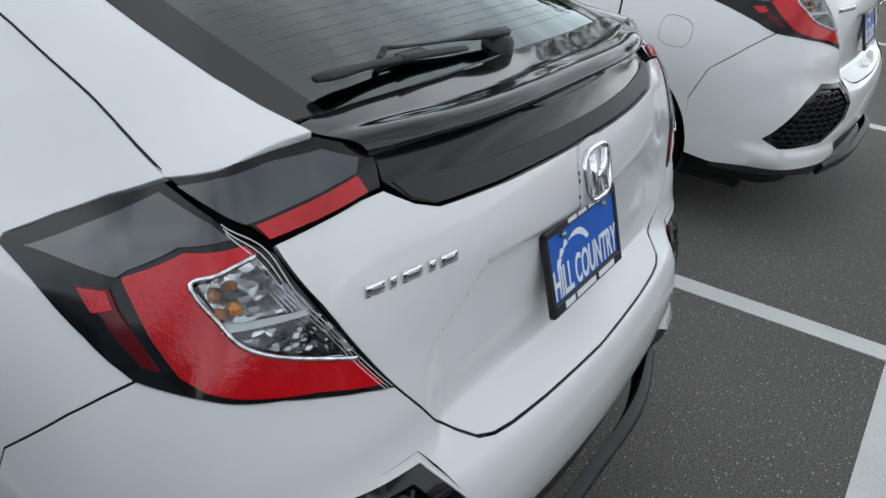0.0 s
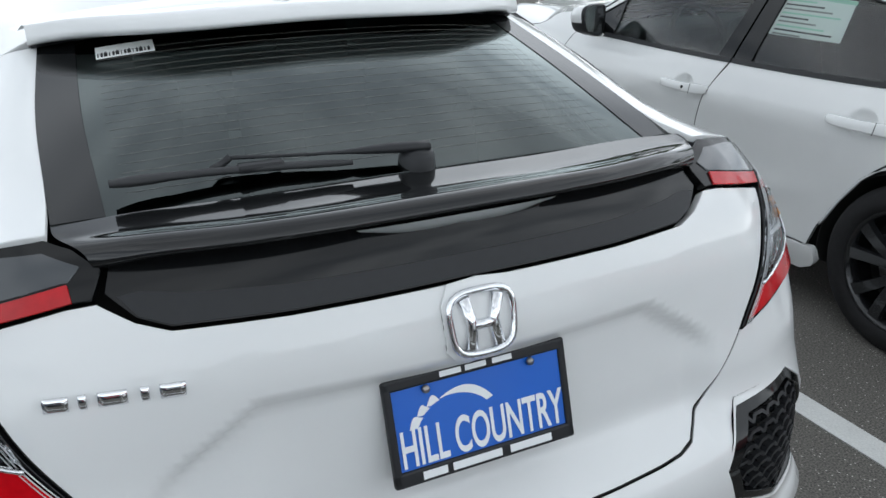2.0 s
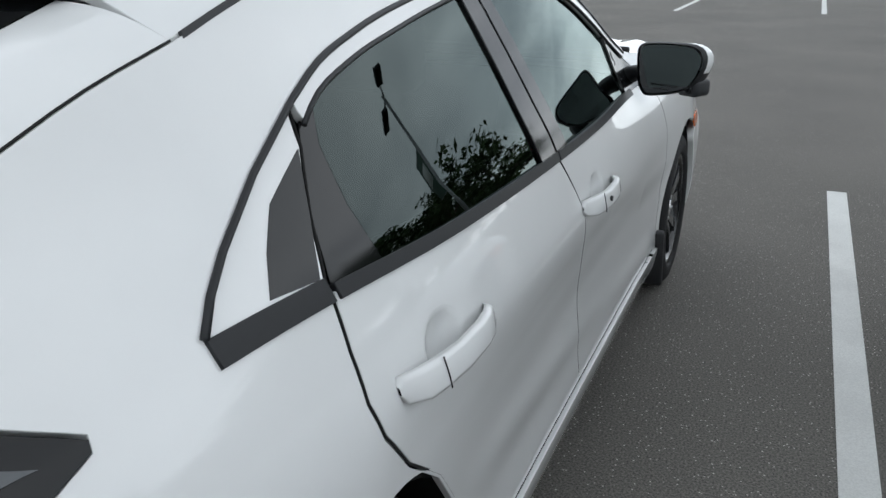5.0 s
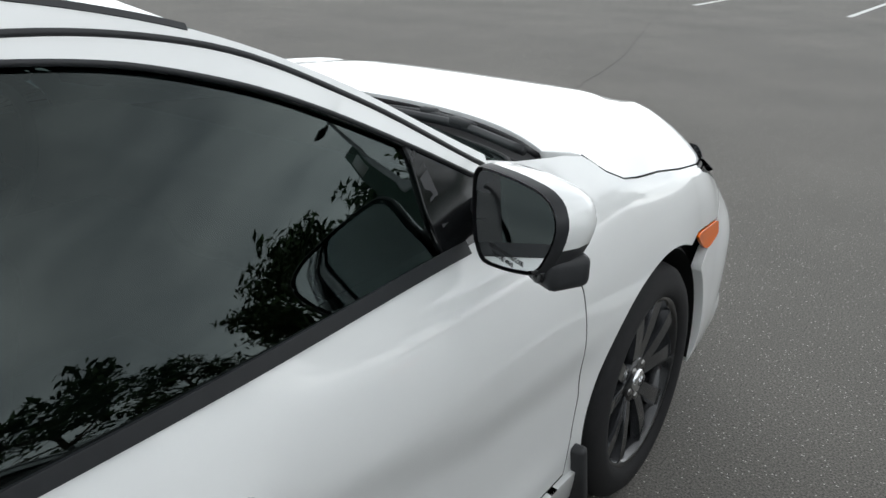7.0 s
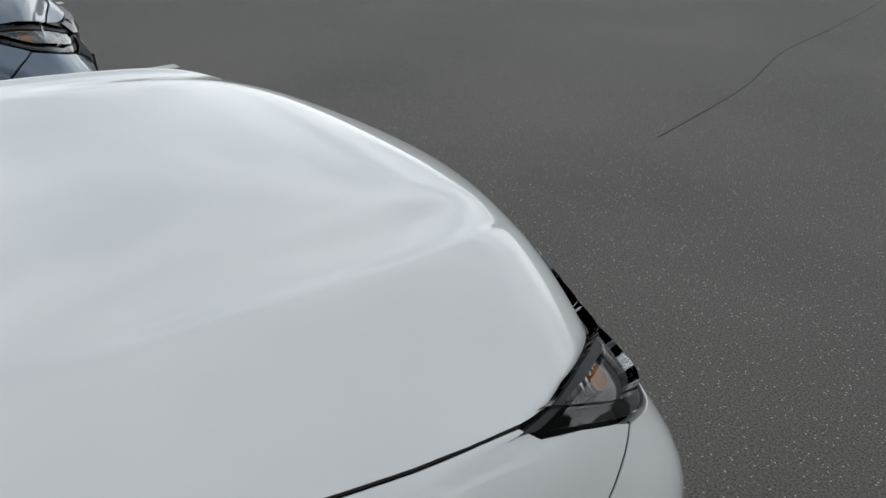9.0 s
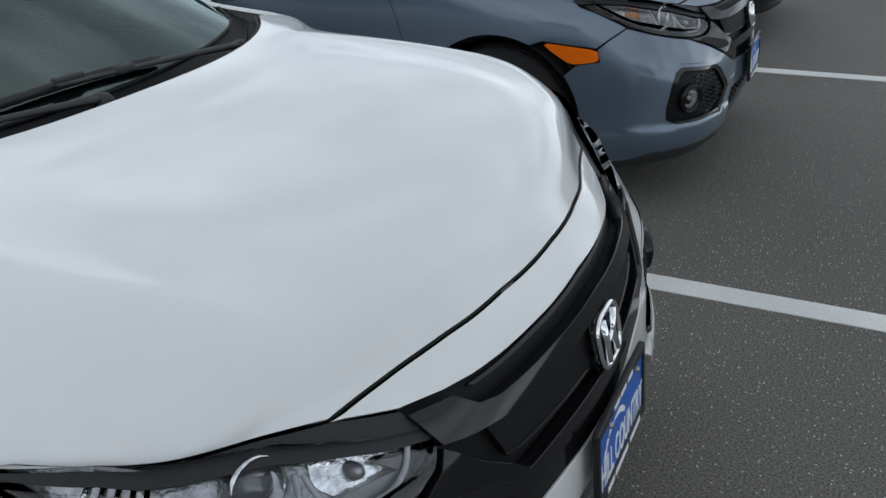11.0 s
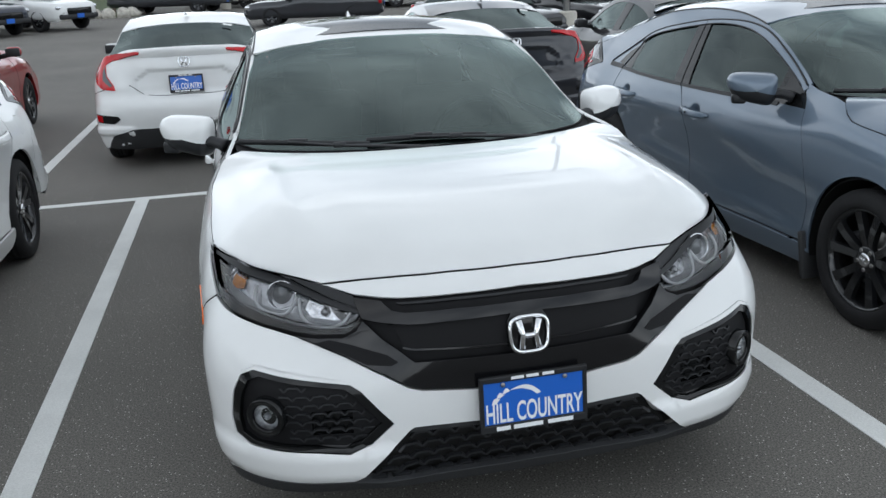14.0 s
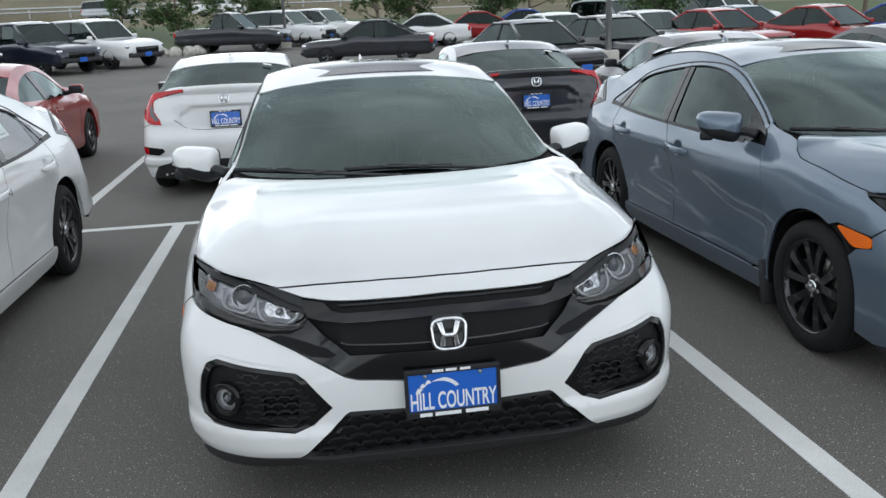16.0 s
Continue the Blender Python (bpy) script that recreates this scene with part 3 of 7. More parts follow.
def wheel(parent, x, y, side, rim_mat, face_mat):
    """Tyre as the part, with rim, spokes, hub cap, brake disc under it; built at the origin facing +x, then placed."""
    r = .322
    m = pose(x, y, r + .002) @ (Matrix.Rotation(math.pi, 4, "Z") if side < 0 else Matrix())
    key = (rim_mat.name, face_mat.name)
    if key in WHEELS:                                   # further wheels share the meshes of the first
        first = WHEELS[key]
        t = new("wheel", first.data)
        t.parent, t.matrix_basis = parent, m
        tagged(t, label="black rubber tyre on an alloy rim")
        for c in first.children:
            o = new(c.name.split(".")[0], c.data)
            o.parent = t
        return t
    w = .108
    groove = [(x + dx, r - (0 if up else .007)) for x in (-.054, -.018, .018, .054) for dx, up in ((-.005, 1), (-.004, 0), (.004, 0), (.005, 1))]
    tyre = lathe([(-w, .235), (-w - .002, .262), (-w + .006, .296), (-w + .022, .315), (-w + .04, .3205)] + groove + [(w - .04, .3205), (w - .022, .315), (w - .006, .296), (w + .002, .262), (w - .004, .240), (w - .014, .232), (-w, .232)], 72)
    t = make("wheel", *tyre, RUBBER, parent, label="black rubber tyre on an alloy rim")
    t.matrix_basis = m
    WHEELS[key] = t
    barrel = lathe([(-.09, .22), (.06, .222), (.085, .231), (.094, .236), (.0965, .232), (.09, .222), (.06, .212), (-.02, .205), (-.09, .205)], 64)
    make("rim", *barrel, rim_mat, t, label="dark alloy rim")
    for i in range(5):
        for sgn in (-1, 1):
            V, F = [], []
            for u in np.linspace(0, 1, 7):
                rad = .052 + u * .166
                half = .022 + .004 * u + .010 * max(0, u - .7)
                tw = sgn * (.20 + .09 * u)
                xx = .066 + .018 * math.sin(u * math.pi * .5)
                for dw, dx in ((-half, -.022), (-half * .8, .0), (half * .8, .003), (half, -.022)):
                    V.append((xx + dx, rad * math.sin(tw) + dw * math.cos(tw), rad * math.cos(tw) - dw * math.sin(tw)))
            for a in range(6):
                for b in range(4):
                    F.append((a * 4 + b, a * 4 + (b + 1) % 4, a * 4 + 4 + (b + 1) % 4, a * 4 + 4 + b))
            rot = Matrix.Rotation(2 * math.pi * i / 5, 4, "X")
            make("spoke", *moved((V, F), rot), face_mat, t, smooth_all=False)
    make("hub", *join(lathe([(.03, .066), (.066, .064), (.074, .056), (.076, .034), (.0765, 0.001)], 32)), rim_mat, t)
    make("hub_cap", *join(lathe([(.076, .033), (.082, .031), (.084, .026), (.0845, .001)], 28), box((.0855, -.0075, 0), (.002, .004, .022), 0), box((.0855, .0075, 0), (.002, .004, .022), 0), box((.0855, 0, 0), (.002, .012, .004), 0)), CHROME, t)
    for i in range(5):
        a = 2 * math.pi * (i + .5) / 5
        make("lug_nut", *moved(lathe([(.06, .011), (.076, .0105), (.079, .007), (.0795, .001)], 6), Matrix.Translation((0, .047 * math.sin(a), .047 * math.cos(a)))), STEEL, t)
    make("brake_disc", *lathe([(.0, .135), (.012, .137), (.022, .135), (.022, .075), (.04, .07), (.04, .001)], 40), STEEL, t)
    make("brake_caliper", *box((.022, -.11, .04), (.055, .05, .12), .012, 2), SATIN_BLACK, t)
    # black disc in place of the shade behind the spokes
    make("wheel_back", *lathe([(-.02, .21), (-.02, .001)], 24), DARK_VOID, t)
    return t


def emblem(parent, m, h=.115):
    """Rounded chrome frame with two posts and a crossbar."""
    w = h * 1.10
    path = []
    for i in range(40):
        a = 2 * math.pi * i / 40
        c, s = math.cos(a), math.sin(a)
        n = 3.6
        k = (abs(c) ** n + abs(s) ** n) ** (-1 / n)
        path.append(((w / 2) * k * c * (1 + .06 * s), .0, (h / 2) * k * s))
    path.append(path[0])
    frame_ = tube(path, .006, 8, caps=False)
    posts = [tube([(sx * w * .27, 0, h * .40), (sx * w * .17, 0, 0), (sx * w * .22, 0, -h * .40)], (.011, .009, .010), 8) for sx in (-1, 1)]
    bar = tube([(-w * .18, 0, -.004), (w * .18, 0, -.004)], .0085, 8)
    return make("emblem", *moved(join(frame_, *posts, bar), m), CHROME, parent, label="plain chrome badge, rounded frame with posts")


def text_mesh(body_text, size, mat, parent, m, name="lettering", squash=.8, bold=.0012):
    cu = bpy.data.curves.new(name, "FONT")
    cu.body, cu.size, cu.align_x, cu.align_y, cu.extrude, cu.offset = body_text, size, "CENTER", "CENTER", bold * .5, bold
    tmp = bpy.data.objects.new(name, cu)
    scene.collection.objects.link(tmp)
    dg = bpy.context.evaluated_depsgraph_get()
    me = bpy.data.meshes.new_from_object(tmp.evaluated_get(dg))
    bpy.data.objects.remove(tmp)
    me.transform(m @ Matrix.Diagonal((squash, 1, 1, 1)))
    me.materials.clear()
    me.materials.append(mat)
    ob = new(name, me)
    ob.parent = parent
    return ob


def plate(parent, m):
    """Dealer plate in a black frame; drawn in the x-z plane, facing -y, then placed by m. y is depth."""
    fr = join(box((0, 0, .073), (.314, .014, .018), .004), box((0, 0, -.071), (.314, .014, .024), .004), box((-.1505, 0, 0), (.013, .014, .16), .004), box((.1505, 0, 0), (.013, .014, .16), .004), box((0, .004, 0), (.30, .004, .15), 0))
    p = make("plate_frame", *moved(fr, m), SATIN_BLACK, parent, label="black plastic plate frame with white print", smooth_all=False)
    make("plate_panel", *moved(box((0, -.001, .002), (.29, .003, .124), 0), m), PLATE_BLUE, p, label="bright blue printed panel", smooth_all=False)
    face = m @ Matrix.Translation((0, -.0035, 0)) @ Matrix.Rotation(math.pi / 2, 4, "X")
    text_mesh("HILL COUNTRY", .080, PRINT_WHITE, p, face @ Matrix.Translation((0, -.030, 0)), squash=.50)
    arcs = []
    for a0, a1, r0, r1 in ((38, 104, .076, .092), (107, 120, .074, .090), (123, 136, .072, .088), (139, 156, .070, .086)):
        aa = np.radians(np.linspace(a0, a1, 12))
        V = [(-.048 + r0 * math.cos(q) * .95, -.0034, -.022 + r0 * math.sin(q) * .8) for q in aa] + [(-.048 + r1 * math.cos(q) * .95, -.0034, -.022 + (r0 + (r1 - r0) * math.sin(math.pi * (0.15 + .85 * (q - aa[0]) / (aa[-1] - aa[0])))) * math.sin(q) * .8) for q in aa]
        arcs.append((V, [(i, i + 1, 13 + i, 12 + i) for i in range(11)]))
    make("arc_print", *moved(join(*arcs), m), PRINT_WHITE, p, smooth_all=False)
    bars = [box((x, -.0073, .074), (w_, .001, .0085), 0) for x, w_ in ((-.047, .036), (-.004, .036), (.042, .034))]
    bars += [box((x, -.0073, -.071), (w_, .001, .012), 0) for x, w_ in ((-.092, .04), (-.02, .085), (.075, .075))]
    for vf in bars:
        make("print_bar", *moved(vf, m), PRINT_WHITE, p, smooth_all=False)
    for sx in (-.09, .09):
        make("screw", *moved(moved(lathe([(0, .0065), (.004, .006), (.006, .003), (.0062, .0005)], 14, "y"), Matrix.Translation((sx, -.007, .058)) @ Matrix.Rotation(math.pi, 4, "Z")), m), STEEL, p)
    return p


def mesh_grille(name, poly, parent, side, off, cell=.026, mat=None, bar=.0042, label=""):
    """Honeycomb bars laid on the body's skin inside an outline."""
    p = np.asarray(poly, float)
    segs = []
    lo, hi = p.min(0), p.max(0)
    w, h = cell * 1.5, cell * .8
    rows_n, cols = int((hi[1] - lo[1]) / h) + 2, int((hi[0] - lo[0]) / w) + 2
    for i in range(rows_n):
        for j in range(cols):
            cx, cz = lo[0] + (j + .5 * (i % 2)) * w, lo[1] + i * h
            hexa = [(cx + dx * w * .5, cz + dz * h) for dx, dz in ((-1, .17), (-.55, .6), (.55, .6), (1, .17))]
            for a, b in zip(hexa, hexa[1:]):
                segs.append((a, b))
    mids = np.array([((a[0] + b[0]) / 2, (a[1] + b[1]) / 2) for a, b in segs])
    ok = inside(mids, p)
    V, F = [], []
    for (a, b), k in zip(segs, ok):
        if not k:
            continue
        q = body([a[0], b[0]], [a[1], b[1]], off)
        n = body_normal([a[0], b[0]], [a[1], b[1]])
        d = q[1] - q[0]
        t = np.cross(d, n[0])
        t = t / (np.linalg.norm(t) + 1e-9) * bar / 2
        i0 = len(V)
        for e in (0, 1):
            V += [q[e] - t - n[e] * .012, q[e] - t, q[e] + t, q[e] + t - n[e] * .012]
        F += [(i0 + 0, i0 + 1, i0 + 5, i0 + 4), (i0 + 1, i0 + 2, i0 + 6, i0 + 5), (i0 + 2, i0 + 3, i0 + 7, i0 + 6)]
    V = np.array(V)
    if side == "L":
        V, F = V * (-1, 1, 1), [f[::-1] for f in F]
    elif side == "C":
        k = len(V)
        F = F + [tuple(i + k for i in f[::-1]) for f in F]
        V = np.concatenate((V, V * (-1, 1, 1)))
    return make(name, V, F, mat or SATIN_BLACK, parent, smooth_all=False, label=label)


def hatchback(name, paint, glass_rear, glass_front, label, rim=RIM_BLACK, face=RIM_GREY, group=""):
    root = tagged(new(name), label=label, category="car", group=group)
    P = lambda *a, **k: panel(*a, **k)
    # ---- inner black shell that closes the panel gaps; its colour paints their shade
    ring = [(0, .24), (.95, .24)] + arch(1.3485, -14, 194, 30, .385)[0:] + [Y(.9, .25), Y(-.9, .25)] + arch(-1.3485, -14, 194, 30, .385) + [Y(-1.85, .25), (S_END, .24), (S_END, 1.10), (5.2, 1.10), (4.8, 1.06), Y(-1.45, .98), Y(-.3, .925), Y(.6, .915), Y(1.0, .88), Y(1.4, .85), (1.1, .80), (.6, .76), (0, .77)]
    P("inner_body", ring, DARK_VOID, root, "C", off=-.075, gap=0, depth=0, res=.07, label="black shell behind the panels, coloured as shade")
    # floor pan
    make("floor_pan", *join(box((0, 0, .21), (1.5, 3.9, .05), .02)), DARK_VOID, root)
    # ---- bonnet
    e3 = np.array([body(s, z, -.001) for s, z in HOOD_EDGE] + [(.726, .966, 1.002)])
    c3 = np.array([tuple(body(0, .822, -.001)), (0, 2.055, .891), (0, 1.96, .939), (0, 1.85, .967), (0, 1.74, .981), (0, 1.64, .988), (0, 1.54, .993), (0, 1.45, .996), (0, 1.38, .997), (0, 1.33, .999), (0, 1.285, 1.0005), (0, 1.245, 1.0015), (0, 1.210, 1.002)])
    ke = np.linspace(0, 1, len(e3))
    vv, uu = np.linspace(0.003, .997, 84), np.linspace(0, .9985, 90)
    E, C = hermite(ke, e3, vv, mono=False)[:, None], hermite(ke, c3, vv, mono=False)[:, None]
    U = uu[None, :, None]
    g = C + (E - C) * U
    u1, v1 = U[..., 0], vv[:, None]
    g[..., 1] = C[..., 1] + (E[..., 1] - C[..., 1]) * u1 ** (2 + .8 * smooth(.6, 1.0, v1))
    power = 2.6 + 3.6 * smooth(0.0, .35, v1)
    g[..., 2] = E[..., 2] + (C[..., 2] - E[..., 2]) * (1 - u1 ** power)
    fade = smooth(0.08, .30, v1) * smooth(1.02, .8, v1)
    crest = np.where(u1 < .74, np.exp(-((u1 - .74) / .035) ** 2), np.exp(-((u1 - .74) / .13) ** 2))
    g[..., 2] += fade * ((.008 * crest * smooth(.98, .45, v1)) + .002 * bump(u1 - .74, .10) - .006 * bump(u1 - .62, .07) * smooth(.75, .3, v1))
    sf = .60 * uu
    front = body(sf, np.interp(sf, (0, .2, .362, .48, .60), (.822, .819, .811, .802, .791)), -.001)
    g += (front - g[0])[None] * (1 - smooth(0.0, .14, vv))[:, None, None]
    full = np.concatenate((g[:, :0:-1] * (-1, 1, 1), g), 1)
    sheet("bonnet", full, paint, root, .02, label="smooth painted bonnet with two raised creases")
    # nose strip over the grille
    nose = [(0, .820), (.2, .817), (.362, .809), (.48, .800), (.60, .788), (.506, .767), (.43, .762), (.37, .762), (.2, .769), (0, .775)]
    P("nose_strip", nose, paint, root, "C", depth=.01)
    for sd in ("R", "L"):
        k = 1 if sd == "R" else -1
        # ---- fender
        fen = [Y(.76, .962), Y(.705, 1.008), Y(.715, 1.040), Y(.80, 1.022), Y(.90, 1.010), Y(.965, 1.003)] + HOOD_EDGE[::-1][0:7] + [(1.17, .822), (1.085, .797), (1.0, .763), (.97, .748), (1.03, .712), (1.085, .672), (1.20, .680), (1.30, .690)] + arch(1.3485, 66, 190, 30) + [Y(.945, .22)] + DOOR_GAP[::-1]
        P("fender", fen, paint, root, sd, label="painted front fender round the wheel arch")
        # liners take the cavity black, which paints the shade inside the arches
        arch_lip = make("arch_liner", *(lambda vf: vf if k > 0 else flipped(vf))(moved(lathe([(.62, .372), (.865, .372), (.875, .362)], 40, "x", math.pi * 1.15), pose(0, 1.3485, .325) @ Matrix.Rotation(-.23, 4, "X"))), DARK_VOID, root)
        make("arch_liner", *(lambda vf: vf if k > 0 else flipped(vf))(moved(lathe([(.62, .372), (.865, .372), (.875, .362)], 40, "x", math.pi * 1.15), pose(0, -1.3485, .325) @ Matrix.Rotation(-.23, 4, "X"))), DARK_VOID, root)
        # ---- doors
        dB = [Y(-.380, .943), Y(-.325, .855), Y(-.278, .775), Y(-.235, .66), Y(-.205, .5), Y(-.185, .295)]
        fdoor = between(BELT, .565, -.375) + dB + [Y(.3, .295)] + DOOR_GAP[::-1] + [Y(.76, .962), Y(.66, .945)]
        cups = [soften([Y(yc + .068 * math.cos(a), zc + .052 * math.sin(a)) for a in np.linspace(0, 2 * math.pi, 14, endpoint=False)], 1) for yc, zc in CUPS]
        d1 = P("front_door", fdoor, paint, root, sd, gap=.003, res=.016, holes=[cups[0]], label="painted front door")
        rdoor = between(BELT, -.385, -1.277) + [Y(y, z) for y, z in REAR_SEAM] + dB[:0:-1]
        d2 = P("rear_door", rdoor, paint, root, sd, gap=.003, res=.016, holes=[cups[1]], label="painted rear door")
        for q, dd in ((dB, d1), (DOOR_GAP, d1), ([Y(y, z) for y, z in [(-1.177, 1.170), (-1.19, 1.125), (-1.24, 1.053), (-1.283, .98)] + REAR_SEAM], d2), ([Y(.9, .293), Y(-.92, .293)], d1)):
            seal(q, dd, sd)
        seal(BUMPER_SEAM, root, sd), seal([(s, z) for s, z in HOOD_EDGE[5:]], root, sd, .0018), seal([(a, b) for a, b in HATCH_SEAM], root, sd, .0018)
        seal([(.97, .747), (1.03, .711), (1.085, .671)], root, sd), seal([(.60, .789), (.48, .800), (.362, .809), (.2, .817), (0, .820)], root, sd, .0018)
        seal(TAILGATE_LOW, root, sd, .0018), seal([(5.256, .832), (5.156, .957), (5.072, 1.055)], root, sd, .0018)
        # window frames of the doors
        f1 = between(DOOR_TOP, .72, -.43) + between(WINDOW_TOP, .70, -.43)[::-1]
        P("window_frame", f1, paint, d1, sd, off=.004, gap=.001, res=.02)
        f2 = between(DOOR_TOP, -.438, -1.172) + between(WINDOW_TOP, -.438, -1.165)[::-1]
        P("window_frame", f2, paint, d2, sd, off=.004, gap=.001, res=.02)
        drip = between(DOOR_TOP, .70, -1.17) + [Y(-1.30, 1.116), Y(-1.41, 1.058), Y(-1.46, 1.029), Y(-1.50, 1.0)]
        v = tube(body(*np.array(drip).T, .003), .0055, 6)
        make("drip_seal", *(v if sd == "R" else flipped(v)), SATIN_BLACK, root, label="black rubber seal over the side windows")
        v = tube(body(*np.array(between(WINDOW_TOP, .66, -1.17)).T, .004), .0045, 6)
        make("window_seal", *(v if sd == "R" else flipped(v)), SATIN_BLACK, root)
        # glass
        wf = between(WINDOW_TOP, .53, -.37) + between(BELT, .52, -.295)[::-1]
        P("window_glass", wf, glass_front, d1, sd, off=-.006, gap=0, depth=.004, res=.05, label="tinted door window")
        tri = between(WINDOW_TOP, .70, .51) + [Y(.50, .935), Y(.565, .932), Y(.70, .931), Y(.79, .930), Y(.758, .965)]
        P("mirror_sail", tri, GLOSS_BLACK, d1, sd, off=.002, gap=0, depth=.006, label="black corner trim behind the mirror")
        div = [Y(.535, 1.088), Y(.505, 1.103), Y(.535, .935), Y(.565, .935)]
        P("window_divider", div, MATTE_BLACK, d1, sd, off=.002, gap=0, depth=.008)
        wr = between(WINDOW_TOP, -.515, -1.115) + [Y(-1.148, 1.12), Y(-1.158, 1.043)] + between(BELT, -.488, -1.148)[::-1]
        P("window_glass", wr, glass_rear, d2, sd, off=-.006, gap=0, depth=.004, res=.05, label="dark tinted rear door window")
        rp = between(WINDOW_TOP, -1.119, -1.168) + [Y(-1.187, 1.125), Y(-1.237, 1.053)] + between(BELT, -1.152, -1.274)[::-1] + [Y(-1.162, 1.043), Y(-1.152, 1.12)]
        P("window_glass", rp, GLOSS_BLACK, d2, sd, off=-.004, gap=0, depth=.004, res=.04)
        p1 = between(WINDOW_TOP, -.372, -.428) + [Y(-.378, .945), Y(-.298, .942)]
        P("door_pillar", p1, GLOSS_BLACK, d1, sd, off=.002, gap=.0015, depth=.012, label="gloss black window pillar")
        p2 = between(WINDOW_TOP, -.438, -.512) + [Y(-.486, .945), Y(-.388, .942)]
        P("door_pillar", p2, GLOSS_BLACK, d2, sd, off=.002, gap=.0015, depth=.012, label="gloss black window pillar")
        P("quarter_glass", [Y(y, z) for y, z in QUARTER], GLOSS_BLACK, root, sd, off=.001, gap=0, depth=.006, label="small black quarter window")
        # belt mouldings
        for dd, y0, y1, up in ((d1, .565, -.376, .009), (d2, -.386, -1.276, .009), (root, -1.288, -1.50, .018)):
            bb = between(BELT, y0, y1)
            P("belt_moulding", [(s, z + up) for s, z in bb] + [(s, z - .011) for s, z in bb[::-1]], BELT_BLACK, dd, sd, off=.006, gap=.0005, depth=.012, res=.02, label="matte black belt moulding")
        # handles: hollow, strap and end cap
        for dd, cup, (yc, zc) in zip((d1, d2), cups, CUPS):
            P("handle_cup", cup, paint, dd, sd, off=0, gap=.0004, depth=.002, res=.011)
            zh = zc - .004
            prof = ((-.155, .004, .006), (-.150, .012, .017), (-.12, .030, .021), (-.075, .038, .020), (-.02, .040, .018), (.06, .040, .018), (.10, .036, .018), (.135, .024, .014), (.155, .006, .005))
            V, F = [], []
            for dy, out, hh in prof:
                for oo, qz in ((out, hh * .75), (out - .002, hh), (out - .013, hh * 1.05), (out - .013, -hh * 1.05), (out - .002, -hh), (out, -hh * .75)):
                    V.append(tuple(on_body(yc + dy, zh + qz - .02 * dy, oo + .020 * max(0, 1 - (dy / .066) ** 2) ** 1.3, k)))
            nv = 6
            F = [(a * nv + b, a * nv + (b + 1) % nv, (a + 1) * nv + (b + 1) % nv, (a + 1) * nv + b) for a in range(len(prof) - 1) for b in range(nv)] + [tuple(range(nv)), tuple(range((len(prof) - 1) * nv, len(prof) * nv))]
            if k < 0:
                F = [f[::-1] for f in F]
            h_ = make("handle", V, F, paint, dd, label="painted pull handle")
            cc = [on_body(yc - .078, zh + q, .038, k) for q in np.linspace(-.021, .024, 6)]
            make("cap_seam", *tube(cc, .0012, 5), DARK_VOID, h_)
        q = on_body(CUPS[0][0] - .035, CUPS[0][1] - .003, .056, k)
        make("keyhole", *moved(lathe([(-.004, .0065), (.002, .0065), (.0022, .0005)], 14), Matrix.Translation(q) @ (Matrix() if k > 0 else Matrix.Rotation(math.pi, 4, "Z"))), PRINT_BLACK, d1)
        # ---- body side: quarter panel, pillar and roof rail in one
        side_poly = between(ROOF_EDGE, .72, -1.32) + [(a, b) for a, b in HATCH_SEAM[1:]] + LAMP_SIDE[-2::-1] + LAMP_FRONT[::-1] + BUMPER_SEAM[1:] + arch(-1.3485, 165, 10, 34)
        side_poly += [Y(y - .005, z) for y, z in REAR_SEAM[-3::-1]] + [Y(-1.288, .98), Y(-1.245, 1.053), Y(-1.195, 1.125), Y(-1.182, 1.176)] + between(DOOR_TOP, -1.178, .72)
        quarter = [Y(y, z) for y, z in QUARTER]
        fuel = soften([Y(-1.50, .90), Y(-1.50, .775), Y(-1.64, .77), Y(-1.645, .885)], 2)
        P("body_side", side_poly, paint, root, sd, gap=.0018, holes=[quarter] if k > 0 else [quarter, fuel], label="painted roof rail, rear pillar and rear quarter panel")
        seam = between(ROOF_EDGE, .16, -1.30)
        P("roof_ditch", [(s, z + .004) for s, z in seam] + [(s, z - .004) for s, z in seam[::-1]], MATTE_BLACK, root, sd, off=.002, gap=0, depth=.006, res=.02)
        if k < 0:
            P("fuel_door", fuel, paint, root, sd, gap=.0025, depth=.01, label="painted fuel filler door")
        # ---- sill
        sill = [Y(.975, .285), Y(.84, .29), Y(0, .29), Y(-.92, .29), Y(-.98, .30), Y(-1.0, .22), Y(-.9, .17), Y(.9, .17), Y(.98, .21)]
        P("side_skirt", sill, paint, root, sd, off=.012, depth=.03, rounds=1, label="painted side skirt")
        make("mud_flap", *(lambda vf: vf if k > 0 else flipped(vf))(box((.855, .965, .235), (.10, .03, .24), .01, 2, Matrix.Rotation(radians(12), 3, "X"))), MATTE_BLACK, root, label="black front mud flap")
        # ---- side marker in front of the wheel
        mk = [(1.305, .684), (1.20, .675), (1.082, .666), (1.074, .640), (1.078, .622), (1.165, .607), (1.20, .612), (1.26, .648)]
        P("side_marker", mk, AMBER, root, sd, off=.003, gap=0, depth=.008, res=.015, rounds=1, label="amber side marker lamp")
        # ---- headlamp
        hl_top = [(1.17, .826), (1.08, .828), (.96, .819), (.823, .797), (.72, .777), (.616, .753), (.545, .731), (.474, .714)]
        hl_low = [(.480, .700), (.490, .686), (.525, .671), (.596, .670), (.681, .681), (.759, .695), (.836, .715), (.947, .744), (1.044, .782), (1.11, .806)]
        hl = hl_top + hl_low
